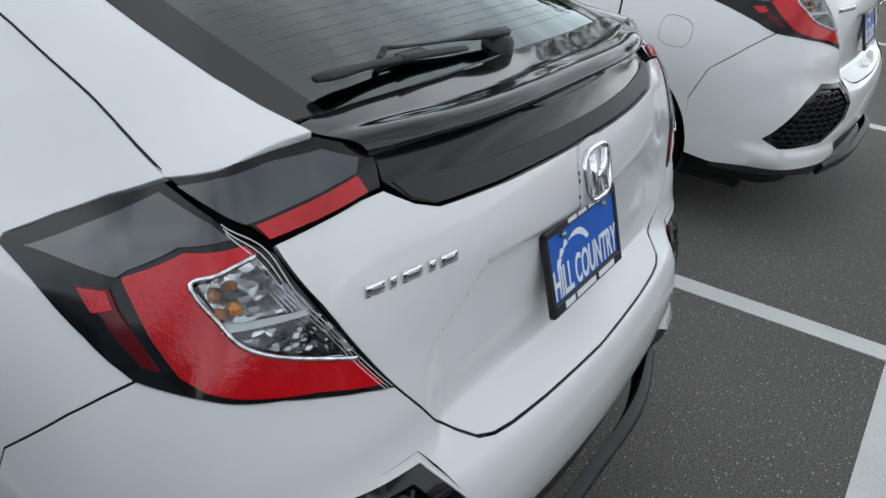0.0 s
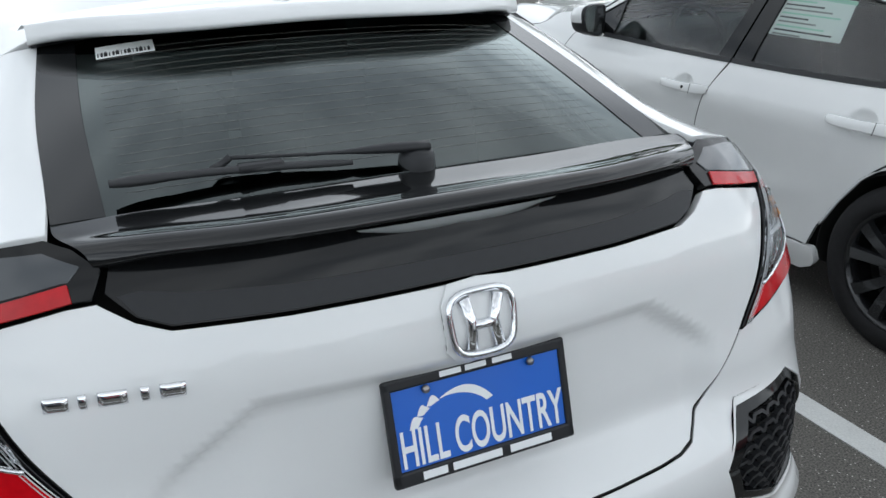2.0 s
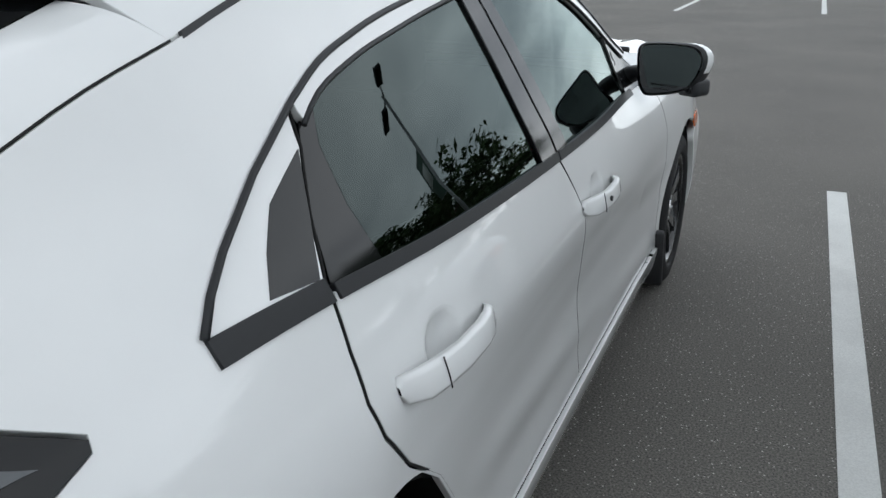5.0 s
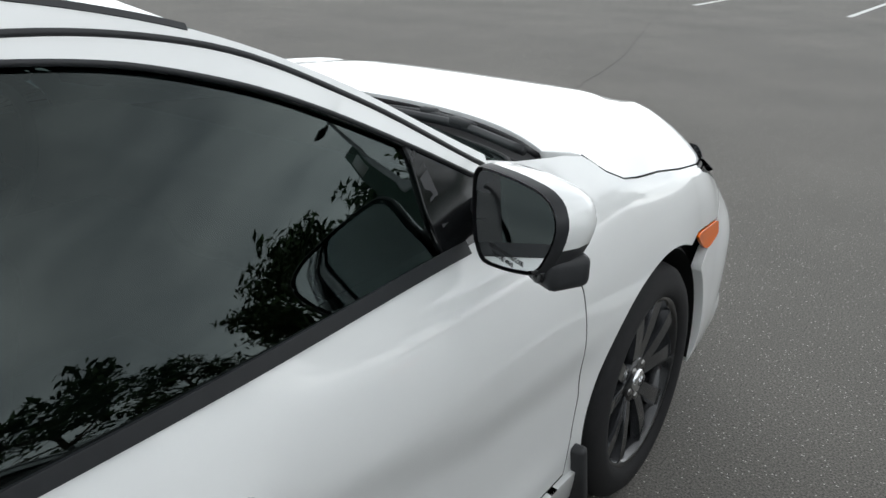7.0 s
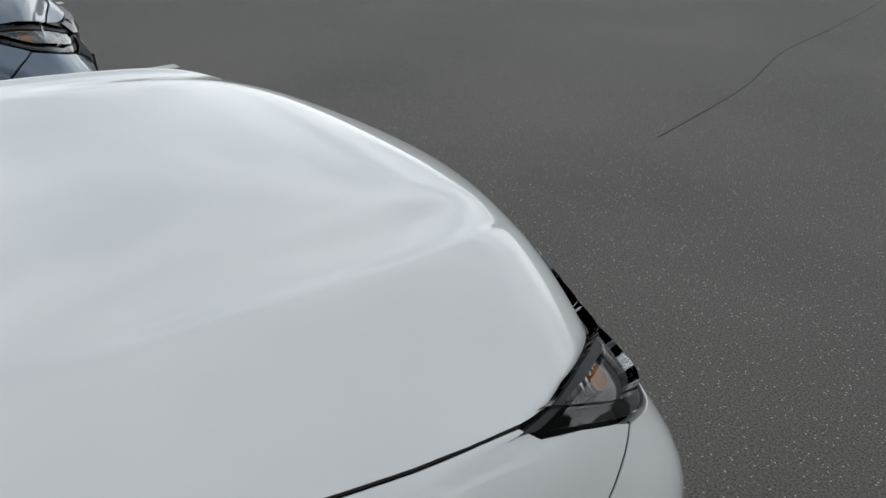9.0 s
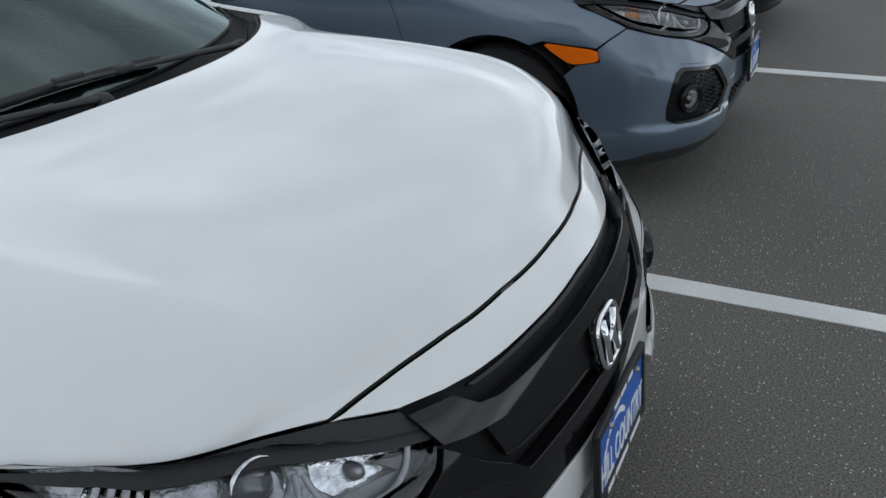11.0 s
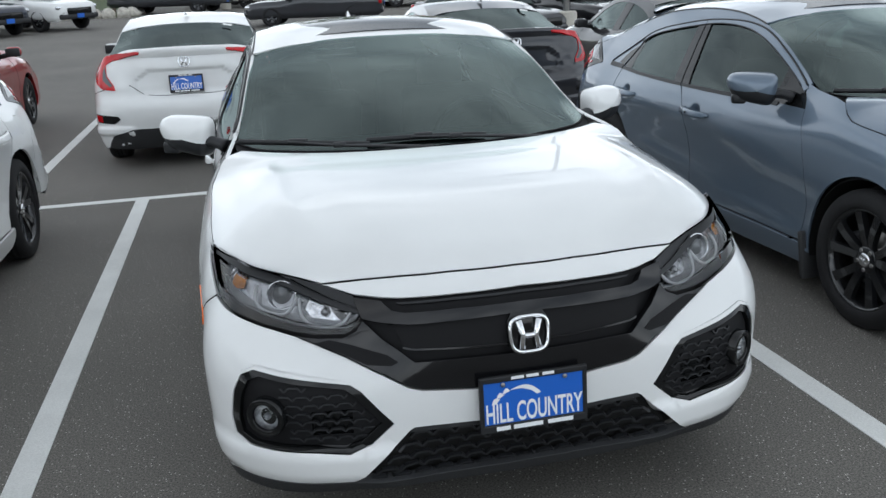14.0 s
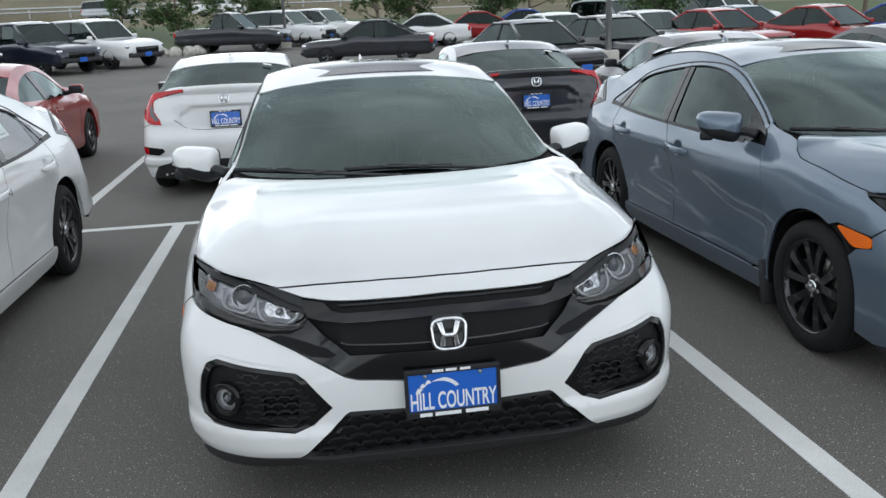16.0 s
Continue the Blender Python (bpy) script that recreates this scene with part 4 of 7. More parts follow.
        bowl = P("headlamp", hl, LAMP_CHROME, root, sd, off=-.05, gap=.004, depth=-.05, res=.03, label="clear headlamp with a dark bezel")
        P("lens", hl, CLEAR, bowl, sd, off=-.001, gap=.003, depth=.006, res=.03, label="clear lens")
        P("lamp_liner", [(1.12, .818), (1.04, .815), (.96, .808), (.823, .786), (.70, .764), (.66, .74), (.75, .72), (.84, .735), (.95, .765), (1.05, .80)], LAMP_CHROME, bowl, sd, off=-.040, gap=0, depth=.003, res=.02, label="silver reflector lining")
        P("lamp_shelf", [(1.02, .787), (.947, .756), (.836, .727), (.759, .706), (.681, .691), (.596, .680), (.525, .681), (.50, .69), (.56, .70), (.70, .715), (.80, .735), (.90, .765)], LAMP_GREY, bowl, sd, off=-.026, gap=0, depth=.02, res=.02, label="smoked grey inner shelf")
        P("lamp_bezel", [(.545, .723), (.50, .709), (.492, .697), (.505, .684), (.535, .70), (.56, .72)], LAMP_DARK, bowl, sd, off=-.020, gap=0, depth=.02, res=.02)

        def mounted(vf_, s0, z0, dep):
            c0, n0 = body(s0, z0, dep), body_normal(s0, z0)
            n0 = np.array((n0[0] * .6, n0[1], max(.0, n0[2] * .3)))
            vf_ = moved(vf_, Matrix.Translation(c0) @ Vector(n0).to_track_quat("X", "Z").to_matrix().to_4x4())
            return vf_ if k > 0 else flipped(vf_)
        make("reflector", *mounted(lathe([(.0, .012), (.004, .024), (.012, .032), (.024, .038), (.028, .041), (.022, .043)], 32), .755, .752, -.052), LAMP_SILVER, bowl, label="bright reflector ring")
        make("projector", *mounted(lathe([(.004, .030), (.016, .029), (.028, .020), (.034, .001)], 32), .755, .752, -.052), PROJECTOR, bowl, label="clear glass projector lens")
        P("high_beam", [(.645, .748), (.56, .728), (.525, .714), (.53, .694), (.585, .692), (.63, .70), (.655, .72)], LAMP_SILVER, bowl, sd, off=-.046, gap=0, depth=.004, res=.012, label="faceted high-beam reflector")
        make("high_beam_bulb", *mounted(lathe([(-.01, .012), (.006, .013), (.016, .008), (.018, .001)], 18), .588, .714, -.042), LAMP_CHROME, bowl)
        for pts in ([(.83, .782), (.82, .752), (.795, .731), (.75, .718), (.715, .716), (.695, .728), (.685, .757)], [(.672, .752), (.66, .722), (.635, .699), (.59, .688), (.545, .690), (.525, .702), (.512, .721)]):
            cc = curve(pts, 26)
            vf = tube(body(cc[:, 0], cc[:, 1], -.016), .0048, 8)
            make("light_guide", *(vf if k > 0 else flipped(vf)), GUIDE, bowl, label="pale daytime light bar")
        for i in range(5):
            q = .90 + i * .022
            vf = tube(body(np.array((q, q + .012)), np.array((.800 + i * .003, .752 + i * .008)), -.034), .0035, 6)
            make("lamp_fin", *(vf if k > 0 else flipped(vf)), LAMP_SILVER, bowl)
        P("amber_reflector", [(.965, .797), (.90, .790), (.885, .770), (.93, .766), (.96, .778)], AMBER_DIM, bowl, sd, off=-.030, gap=0, depth=.004, res=.02)
        brow = [(1.225, .840)] + HOOD_EDGE[::-1][7:] + [(.506, .767)] + [(.472, .719)] + [(a, b + .003) for a, b in hl_top[-2::-1]]
        P("lamp_garnish", brow, SATIN_BLACK, root, sd, off=.001, gap=.002, depth=.012, res=.02, label="black trim over the headlamp")
    # ---- front bumper with vents
    vent = np.array([(.795, .575), (.762, .590), (.50, .548), (.47, .528), (.385, .434), (.447, .376), (.505, .355), (.60, .363), (.78, .368), (.825, .39), (.830, .444), (.815, .526)])
    fb = [(0, .511), (.156, .512), (.305, .522), (.344, .533), (.415, .572), (.512, .617), (.596, .650), (.66, .672), (.70, .680), (.759, .692), (.836, .712), (.947, .741), (.97, .746), (1.03, .709), (1.080, .669), (1.070, .622), (1.165, .603)] + arch(1.3485, 38, -16, 16) + [(1.03, .20), (.95, .215), (.86, .25), (.70, .258), (.50, .262), (.465, .285), (.365, .386), (.345, .408), (.331, .416), (0, .414)]
    bump_f = P("front_bumper", fb, paint, root, "C", holes=[vent], depth=.03, label="painted front bumper with faceted corner vents")
    # black sheet in place of the shade behind the honeycomb
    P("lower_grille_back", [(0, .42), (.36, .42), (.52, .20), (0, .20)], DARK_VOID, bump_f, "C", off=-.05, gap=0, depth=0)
    mesh_grille("lower_grille", [(0, .400), (.335, .398), (.445, .285), (.47, .245), (0, .238)], bump_f, "C", -.016, .042, SATIN_BLACK, .007, label="black honeycomb lower grille")
    P("front_lip", [(0, .245), (.44, .247), (.49, .258), (.70, .254), (.86, .246), (.95, .211), (1.02, .196), (.98, .175), (.85, .205), (.5, .222), (0, .205)], MATTE_BLACK, bump_f, "C", off=.002, gap=0, depth=.03, label="black lower lip")
    P("lower_grille_edge", [(0, .418), (.338, .418), (.345, .402), (0, .402)], MATTE_BLACK, bump_f, "C", off=-.004, gap=0, depth=.012, res=.02)
    for sd in ("R", "L"):
        k = 1 if sd == "R" else -1
        c = vent.mean(0)
        vb = P("corner_vent", inset(vent, .001), GLOSS_BLACK, bump_f, sd, off=-.03, gap=0, depth=-.028, res=.03, label="gloss black corner vent")
        inner = (vent - c) * .87 + c
        P("vent_surround", vent, GLOSS_BLACK, vb, sd, off=-.004, gap=.002, depth=.02, holes=[inner], res=.02)
        P("vent_plate", inset(inner, .002), GRILLE_BLACK, vb, sd, off=-.018, gap=0, depth=.004, res=.02, holes=[[(.50, .405), (.50, .475), (.61, .475), (.61, .405)]])
        mesh_grille("vent_mesh", [(.69, .555), (.52, .525), (.43, .435), (.49, .385), (.66, .385), (.69, .46)], vb, sd, -.012, .030, SATIN_BLACK, .0045)
        n0, c0 = body_normal(.73, .45), body(.722, .462, -.012)
        n0 = np.array((n0[0] * .9, n0[1], 0))
        rot = Vector(n0 / np.linalg.norm(n0)).to_track_quat("X", "Z").to_matrix().to_4x4()
        mm = Matrix.Translation(c0) @ rot
        for nm, prof, mat in (("fog_lamp", [(-.02, .058), (.012, .057), (.017, .054), (.012, .049), (.012, .045), (.016, .042), (.010, .039), (-.004, .038)], GLOSS_BLACK), ("fog_reflector", [(-.014, .004), (-.010, .018), (-.004, .030), (.006, .038)], FOG_BOWL), ("fog_bulb", [(-.012, .011), (.004, .010), (.010, .004), (.011, .0005)], LAMP_CHROME), ("fog_lens", [(.006, .038), (.012, .030), (.016, .016), (.017, .001)], CLEAR)):
            vf = moved(lathe(prof, 36), mm)
            make(nm, *(vf if k > 0 else flipped(vf)), mat, vb)
    # ---- grille
    gback = [(0, .780), (.2, .773), (.413, .764), (.508, .770), (.486, .72), (.50, .675), (.60, .666), (.66, .674), (.596, .648), (.512, .613), (.415, .568), (.344, .529), (.30, .518), (.138, .507), (0, .507)]
    gr = P("grille", gback, GRILLE_BLACK, root, "C", off=-.024, gap=0, depth=0, label="gloss black front grille")
    P("grille_bar", [(0, .745), (.2, .741), (.35, .734), (.389, .739), (.424, .761), (.505, .766), (.474, .717), (.44, .711), (.415, .708), (.337, .704), (.2, .710), (0, .717)], GRILLE_GLOSS, gr, "C", off=.014, gap=.001, depth=.034, res=.02, label="gloss black wing-shaped grille bar")
    P("grille_lower_bar", [(0, .606), (.156, .606), (.324, .604), (.363, .633), (.415, .666), (.454, .698), (.473, .711), (.488, .686), (.525, .668), (.596, .668), (.66, .675), (.596, .655), (.512, .622), (.415, .578), (.36, .576), (.156, .571), (0, .571)], GRILLE_GLOSS, gr, "C", off=.008, gap=.001, depth=.026, res=.02, label="gloss black lower grille bar")
    P("grille_chin", [(0, .570), (.156, .570), (.36, .575), (.412, .575), (.344, .536), (.305, .525), (.156, .515), (0, .514)], GRILLE_GLOSS, gr, "C", off=-.002, gap=.0005, depth=.02, res=.02)
    for sd in ("R", "L"):
        P("grille_pocket", [(.60, .657), (.525, .631), (.454, .602), (.388, .598), (.37, .607), (.40, .626), (.50, .652), (.56, .664)], GRILLE_BLACK, gr, sd, off=.0105, gap=0, depth=.003, res=.02)
    P("grille_insert", [(0, .716), (.2, .709), (.337, .702), (.385, .700), (.357, .637), (.331, .632), (.169, .628), (0, .627)], GRILLE_BLACK, gr, "C", off=-.006, gap=.001, depth=.016, res=.03)
    P("grille_lip", [(0, .631), (.169, .632), (.331, .636), (.36, .642), (.357, .636), (.331, .631), (.169, .627), (0, .626)], GRILLE_GLOSS, gr, "C", off=-.003, gap=0, depth=.012, res=.02)
    P("upper_slot", [(0, .757), (.2, .753), (.37, .745), (.38, .749), (.2, .759), (0, .763)], SATIN_BLACK, gr, "C", off=-.012, gap=0, depth=.008, res=.02)
    ec = body(0, .655, .012)
    pad = [(s, z) for s, z in ((0, .72), (.045, .715), (.06, .69), (.058, .62), (.04, .595), (0, .592))]
    P("emblem_pad", pad, GLOSS_BLACK, gr, "C", off=.004, gap=0, depth=.02, res=.01)
    emblem(gr, Matrix.Translation(ec) @ Matrix.Rotation(radians(12), 4, "X"), .099)
    # ---- windscreen, cowl, wipers
    ws = loft([[(0, 1.085, .978), (.3, 1.055, .979), (.52, .995, .984), (.68, .905, .992), (.745, .815, 1.002)], [(0, .74, 1.13), (.3, .725, 1.127), (.55, .665, 1.117), (.708, .605, 1.108)], [(0, .45, 1.25), (.3, .44, 1.245), (.52, .415, 1.233), (.672, .40, 1.215)], [(0, .13, 1.362), (.3, .128, 1.354), (.5, .14, 1.332), (.641, .155, 1.302)]], 41, 30)
    sheet("windscreen", ws, GLASS_SHIELD, root, .004, label="windscreen with a dark shade border")
    cols = ws.shape[1]
    for nm, gsub in (("shade_band", ws[:3]), ("shade_band", ws[-2:]), ("shade_band", ws[-6:, 15:26]), ("shade_band", ws[:, :2]), ("shade_band", ws[:, -2:])):
        sheet(nm, gsub + (0, 0, -.006), PRINT_BLACK, root, 0)
    cw = loft([[(0, 1.205, .992), (.27, 1.188, .992), (.46, 1.135, .992), (.62, 1.05, .992), (.722, .962, .994)], [(0, 1.175, .962), (.27, 1.15, .962), (.46, 1.10, .962), (.62, 1.022, .964), (.735, .925, .978)], [(0, 1.13, .958), (.28, 1.105, .958), (.48, 1.05, .960), (.64, .965, .966), (.748, .865, .990)], [(0, 1.080, .976), (.3, 1.05, .977), (.52, .99, .982), (.68, .90, .990), (.752, .80, 1.008)]], 45, 20)
    cowl = sheet("cowl", cw, GRILLE_BLACK, root, .02, label="black plastic cowl below the windscreen")
    for row, r in ((1, .007), (9, .004), (19, .006)):
        make("cowl_seal", *tube(cw[row] + (0, 0, .002), r, 6), GRILLE_BLACK, cowl)
    for x0, y0, xm, ym, x1, y1, z1 in ((-.47, 1.10, -.10, 1.075, .25, 1.03, 1.014), (.02, 1.125, .36, 1.075, .735, .875, 1.022)):
        mid = ((xm + x1) / 2, (ym + y1) / 2 + .012, (z1 + 1.0) / 2 + .014)
        arm = tube(curve([(x0, y0, .985), ((x0 + xm) / 2, (y0 + ym) / 2, 1.0), (xm, ym, 1.012), mid], 14), [.016, .015, .014, .013, .012, .0115, .011, .010, .0095, .009, .008, .008, .0075, .007], 8, (1, .6))
        wp = make("wiper", *join(arm, moved(lathe([(0, .024), (.02, .022), (.03, .014), (.031, .001)], 18, "z"), Matrix.Translation((x0, y0, .965))), box((xm, ym, 1.014), (.05, .022, .02), .006, 2)), MATTE_BLACK, root, label="black windscreen wiper arm and blade")
        b0 = (x0 * .35 + xm * .65, y0 * .35 + ym * .65 - .035, 1.004)
        blade = curve([b0, ((b0[0] + x1) / 2, (b0[1] + y1) / 2 + (.03 if x1 > .5 else 0), (z1 + 1.004) / 2 + .004), (x1, y1, z1)], 18)
        make("wiper_blade", *tube(blade, .0085, 8, (1, 1.3)), SATIN_BLACK, wp)
        make("blade_clip", *box(tuple(blade[9] + (0, 0, .008)), (.075, .022, .018), .005, 2, Matrix.Rotation(math.atan2(y1 - b0[1], x1 - b0[0]), 3, "Z")), MATTE_BLACK, wp)
    # ---- roof with sunroof
    re3 = [body(*Y(y, float(np.interp(-y, -ROOF_EDGE[:, 0], ROOF_EDGE[:, 1]))), -.002) for y in (.155, -.1, -.4, -.75, -1.05, -1.32)]
    rows = []
    for p, (yc, zc) in zip(re3, ((.13, 1.358), (-.08, 1.412), (-.4, 1.433), (-.75, 1.434), (-1.05, 1.422), (-1.34, 1.394))):
        x = p[0]
        rows.append([(0, yc, zc), (x * .45, yc + (p[1] - yc) * .2, zc - (zc - p[2]) * .14), (x * .8, yc + (p[1] - yc) * .6, zc - (zc - p[2]) * .50), (x * .995, p[1], p[2] + .002)])
    sheet("roof", loft(rows, 41, 40), paint, root, .015, label="painted roof panel")
    sun_rows = [[(0, y, z + .004), (.25, y, z - .003), (.40, y - .01, z - .016)] for y, z in ((.05, 1.382), (-.15, 1.421), (-.38, 1.4325))]
    sheet("sunroof", loft(sun_rows, 21, 12), GLOSS_BLACK, root, .006, label="dark glass sunroof panel")
    fin = loft([[(0, -1.20, 1.413), (.03, -1.20, 1.412)], [(0, -1.24, 1.43), (.022, -1.24, 1.412)], [(0, -1.285, 1.452), (.012, -1.285, 1.408)], [(0, -1.295, 1.43), (.012, -1.30, 1.402)]], 9, 9)
    sheet("antenna_fin", fin, paint, root, 0, label="small painted aerial fin")
    # ---- tailgate: frame, glass, spoilers, lower panel
    glass_rows = [[(0, -1.42, 1.352), (.3, -1.405, 1.342), (.515, -1.36, 1.315)], [(0, -1.70, 1.268), (.3, -1.69, 1.262), (.54, -1.64, 1.236)], [(0, -1.985, 1.172), (.3, -1.98, 1.169), (.545, -1.945, 1.155)]]
    gl = loft(glass_rows, 31, 24)
    tg = P("tailgate", TAILGATE_LOW + [(5.156, .957), (5.064, 1.060), (5.15, 1.075), (5.245, 1.089), (5.290, 1.092), (5.340, 1.068), (5.387, 1.055), (5.549, 1.053), (S_END, 1.058)], paint, root, "C", res=.012, depth=.02, label="painted tailgate with a recessed plate area")
    rg = sheet("rear_glass", gl, GLASS_REAR if glass_rear is GLASS_DARK else glass_rear, tg, .004, label="dark tinted rear window with heater lines")
    for i in range(3, 22):
        make("heater_line", *tube(gl[i, 3:-3] + (0, 0, .0006), .00025, 4), HEATER, rg)
    sheet("glass_border", gl[:, :3] + (0, 0, .0016), GLOSS_BLACK, rg, 0), sheet("glass_border", gl[:, -3:] + (0, 0, .0016), GLOSS_BLACK, rg, 0)
    stk = gl[2:5, 3:7] + (0, -.0005, .003)
    st = sheet("barcode_sticker", stk, PAPER, rg, 0, label="white barcode sticker on the rear window")
    for i in range(14):
        a, b = stk[1, 0] * (1 - i / 15) + stk[1, -1] * i / 15, stk[2, 0] * (1 - i / 15) + stk[2, -1] * i / 15
        p0, p1 = a * .8 + b * .2 + (.004, 0, .001), a * .25 + b * .75 + (.004, 0, .001)
        make("bar", *tube([p0, p1], .0012 + .0012 * (i * 7 % 3), 4), PRINT_BLACK, st)
    for k, nm in ((1, "R"), (-1, "L")):
        edge = np.array([gl[i, -1] for i in range(0, 24, 3)] + [gl[-1, -1]])
        seam3 = body(*curve(HATCH_SEAM, len(edge)).T, -.002)
        w_ = np.linspace(0, 1, 8)[None, :, None]
        gg = edge[:, None] * (1 - w_) + seam3[:, None] * w_
        gg = gg + np.array((0, 0, .010)) * (np.sin(math.pi * w_))
        low = np.array([body(5.205 + (4.80 - 5.205) * q, 1.163 + (1.112 - 1.163) * q ** 1.5, .002) for q in np.linspace(0, 1, 8)])
        gg[-1] = low
        gg[-2] = gg[-2] * .5 + (gg[-3] + low) * .25
        gg[:, -1] = np.concatenate((seam3[:-1], low[-1:]))
        sheet("tailgate_pillar", gg * (k, 1, 1), paint, tg, .012, up=(k * .5, -.3, 1), label="painted tailgate pillar beside the rear window")
    lp = P("lower_window", [(S_END, 1.058), (5.549, 1.053), (5.387, 1.055), (5.343, 1.068), (5.30, 1.098), (5.31, 1.135), (S_END, 1.15)], GLOSS_BLACK, tg, "C", off=-.008, gap=.001, depth=.01, label="gloss black lower tailgate window")
    P("lower_window_border", [(S_END, 1.062), (5.549, 1.057), (5.387, 1.059), (5.343, 1.072), (5.318, 1.095), (5.35, 1.099), (5.41, 1.093), (5.549, 1.088), (S_END, 1.092)], SATIN_BLACK, lp, "C", off=-.005, gap=0, depth=.004, res=.02)
    wing_top = loft([[(0, -1.985, 1.170), (.3, -1.98, 1.168), (.47, -1.966, 1.164), (.545, -1.968, 1.161)], [(0, -2.06, 1.166), (.3, -2.05, 1.163), (.47, -2.015, 1.159), (.541, -1.998, 1.156)], [(0, -2.132, 1.166), (.3, -2.118, 1.163), (.45, -2.080, 1.155), (.508, -2.057, 1.142)], [(0, -2.140, 1.158), (.3, -2.125, 1.155), (.45, -2.086, 1.147), (.505, -2.060, 1.134)], [(0, -2.09, 1.143), (.3, -2.08, 1.139), (.45, -2.05, 1.128), (.50, -2.035, 1.117)], [(0, -2.05, 1.139), (.3, -2.04, 1.135), (.45, -2.02, 1.122), (.495, -2.01, 1.112)]], 41, 30)
    wg = sheet("tail_spoiler", wing_top, PIANO, tg, 0, label="gloss black wing across the tailgate")
    make("brake_light", *loft_tris(loft([[(0, -2.137, 1.146), (.10, -2.136, 1.146), (.165, -2.132, 1.146)], [(0, -2.128, 1.128), (.10, -2.127, 1.130), (.155, -2.126, 1.140)], [(0, -2.10, 1.124), (.10, -2.10, 1.127), (.15, -2.11, 1.138)]], 17, 6)), BRAKE_LENS, wg, label="pale translucent brake light strip")
    rs = loft([[(0, -1.345, 1.396), (.3, -1.34, 1.388), (.5, -1.315, 1.362), (.56, -1.30, 1.345)], [(0, -1.45, 1.392), (.3, -1.44, 1.383), (.48, -1.39, 1.365), (.545, -1.355, 1.348)], [(0, -1.545, 1.378), (.3, -1.53, 1.370), (.46, -1.44, 1.362), (.53, -1.39, 1.352)], [(0, -1.55, 1.368), (.3, -1.535, 1.360), (.46, -1.445, 1.352), (.53, -1.395, 1.342)], [(0, -1.47, 1.352), (.3, -1.45, 1.345), (.46, -1.39, 1.33), (.53, -1.36, 1.318)], [(0, -1.40, 1.350), (.3, -1.385, 1.342), (.46, -1.34, 1.325), (.53, -1.32, 1.31)]], 41, 34)
    rsp = sheet("roof_spoiler", rs, paint, tg, 0, label="painted roof-edge spoiler")
    under = loft([[(0, -1.535, 1.364), (.3, -1.52, 1.356), (.455, -1.435, 1.348), (.525, -1.39, 1.338)], [(0, -1.46, 1.349), (.3, -1.445, 1.341), (.455, -1.385, 1.326), (.525, -1.36, 1.314)], [(0, -1.40, 1.346), (.3, -1.385, 1.338), (.455, -1.34, 1.322), (.525, -1.32, 1.307)]], 31, 10)
    sheet("spoiler_underside", under, SATIN_BLACK, rsp, 0, up=(0, 0, -1))
    # rear wiper
    rw = make("rear_wiper", *join(moved(lathe([(-.012, .031), (.012, .030), (.020, .025), (.024, .012), (.0245, .001)], 24, "z"), Matrix.Translation((.005, -1.964, 1.178))), tube(curve([(.025, -1.966, 1.204), (-.04, -1.960, 1.206), (-.11, -1.948, 1.206), (-.20, -1.932, 1.208), (-.285, -1.918, 1.212)], 14), [.012, .013, .013, .012, .010, .007, .005, .004, .004, .004, .004, .004, .005, .005], 8, (1.1, .7)), tube(curve([(-.285, -1.918, 1.212), (-.30, -1.922, 1.204), (-.315, -1.932, 1.202)], 6), .006, 8), box((-.245, -1.943, 1.200), (.070, .024, .013), .004)), SATIN_BLACK, tg, label="black rear wiper on its pivot")
    make("wiper_blade", *tube(curve([(-.105, -1.962, 1.192), (-.20, -1.952, 1.197), (-.33, -1.938, 1.200), (-.46, -1.926, 1.198)], 14), [.005, .007, .0075, .0075, .0075, .0075, .0075, .0075, .0075, .0075, .008, .010, .010, .007], 8, (1.3, .8)), MATTE_BLACK, rw)
    # tail lamps
    for sd in ("R", "L"):
        k = 1 if sd == "R" else -1
        lamp = LAMP_SIDE + [(4.93, 1.09), (5.066, 1.054), (5.150, .957)] + LAMP_LOW + LAMP_FRONT[1:]
        lm = P("tail_lamp", lamp, GLOSS_BLACK, root, sd, off=.004, gap=.002, depth=.02, res=.02, label="C-shaped tail lamp, red and smoked lens in black")
        P("smoked_lens", [(4.575, .989), (4.68, 1.043), (4.80, 1.099), (4.93, 1.084), (4.985, 1.071), (4.869, 1.051), (4.785, 1.010), (4.77, 1.0), (4.675, .996), (4.62, .993)], SMOKE_LENS, lm, sd, off=.007, gap=.001, depth=.004, res=.02, label="smoked grey upper lens")
        P("red_lens", [(4.780, 1.004), (4.882, 1.050), (5.008, 1.066), (5.033, 1.056), (4.992, 1.047), (4.895, 1.017), (4.902, 1.010), (4.947, .983), (5.005, .958), (5.044, .939), (5.103, .924), (5.18, .904), (5.232, .850), (5.116, .877), (4.94, .901), (4.895, .915), (4.843, .950), (4.804, .984)], RED_LENS, lm, sd, off=.009, gap=.001, depth=.006, res=.015, label="bright red lens")
        clear = [(4.905, 1.017), (5.028, 1.053), (5.096, 1.009), (5.161, .942), (5.180, .915), (5.103, .930), (5.044, .945), (5.012, .957), (4.953, .989)]
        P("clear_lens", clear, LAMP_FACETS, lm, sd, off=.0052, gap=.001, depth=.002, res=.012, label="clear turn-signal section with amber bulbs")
        P("clear_cover", clear, CLEAR, lm, sd, off=.0135, gap=0, depth=.002, res=.03)
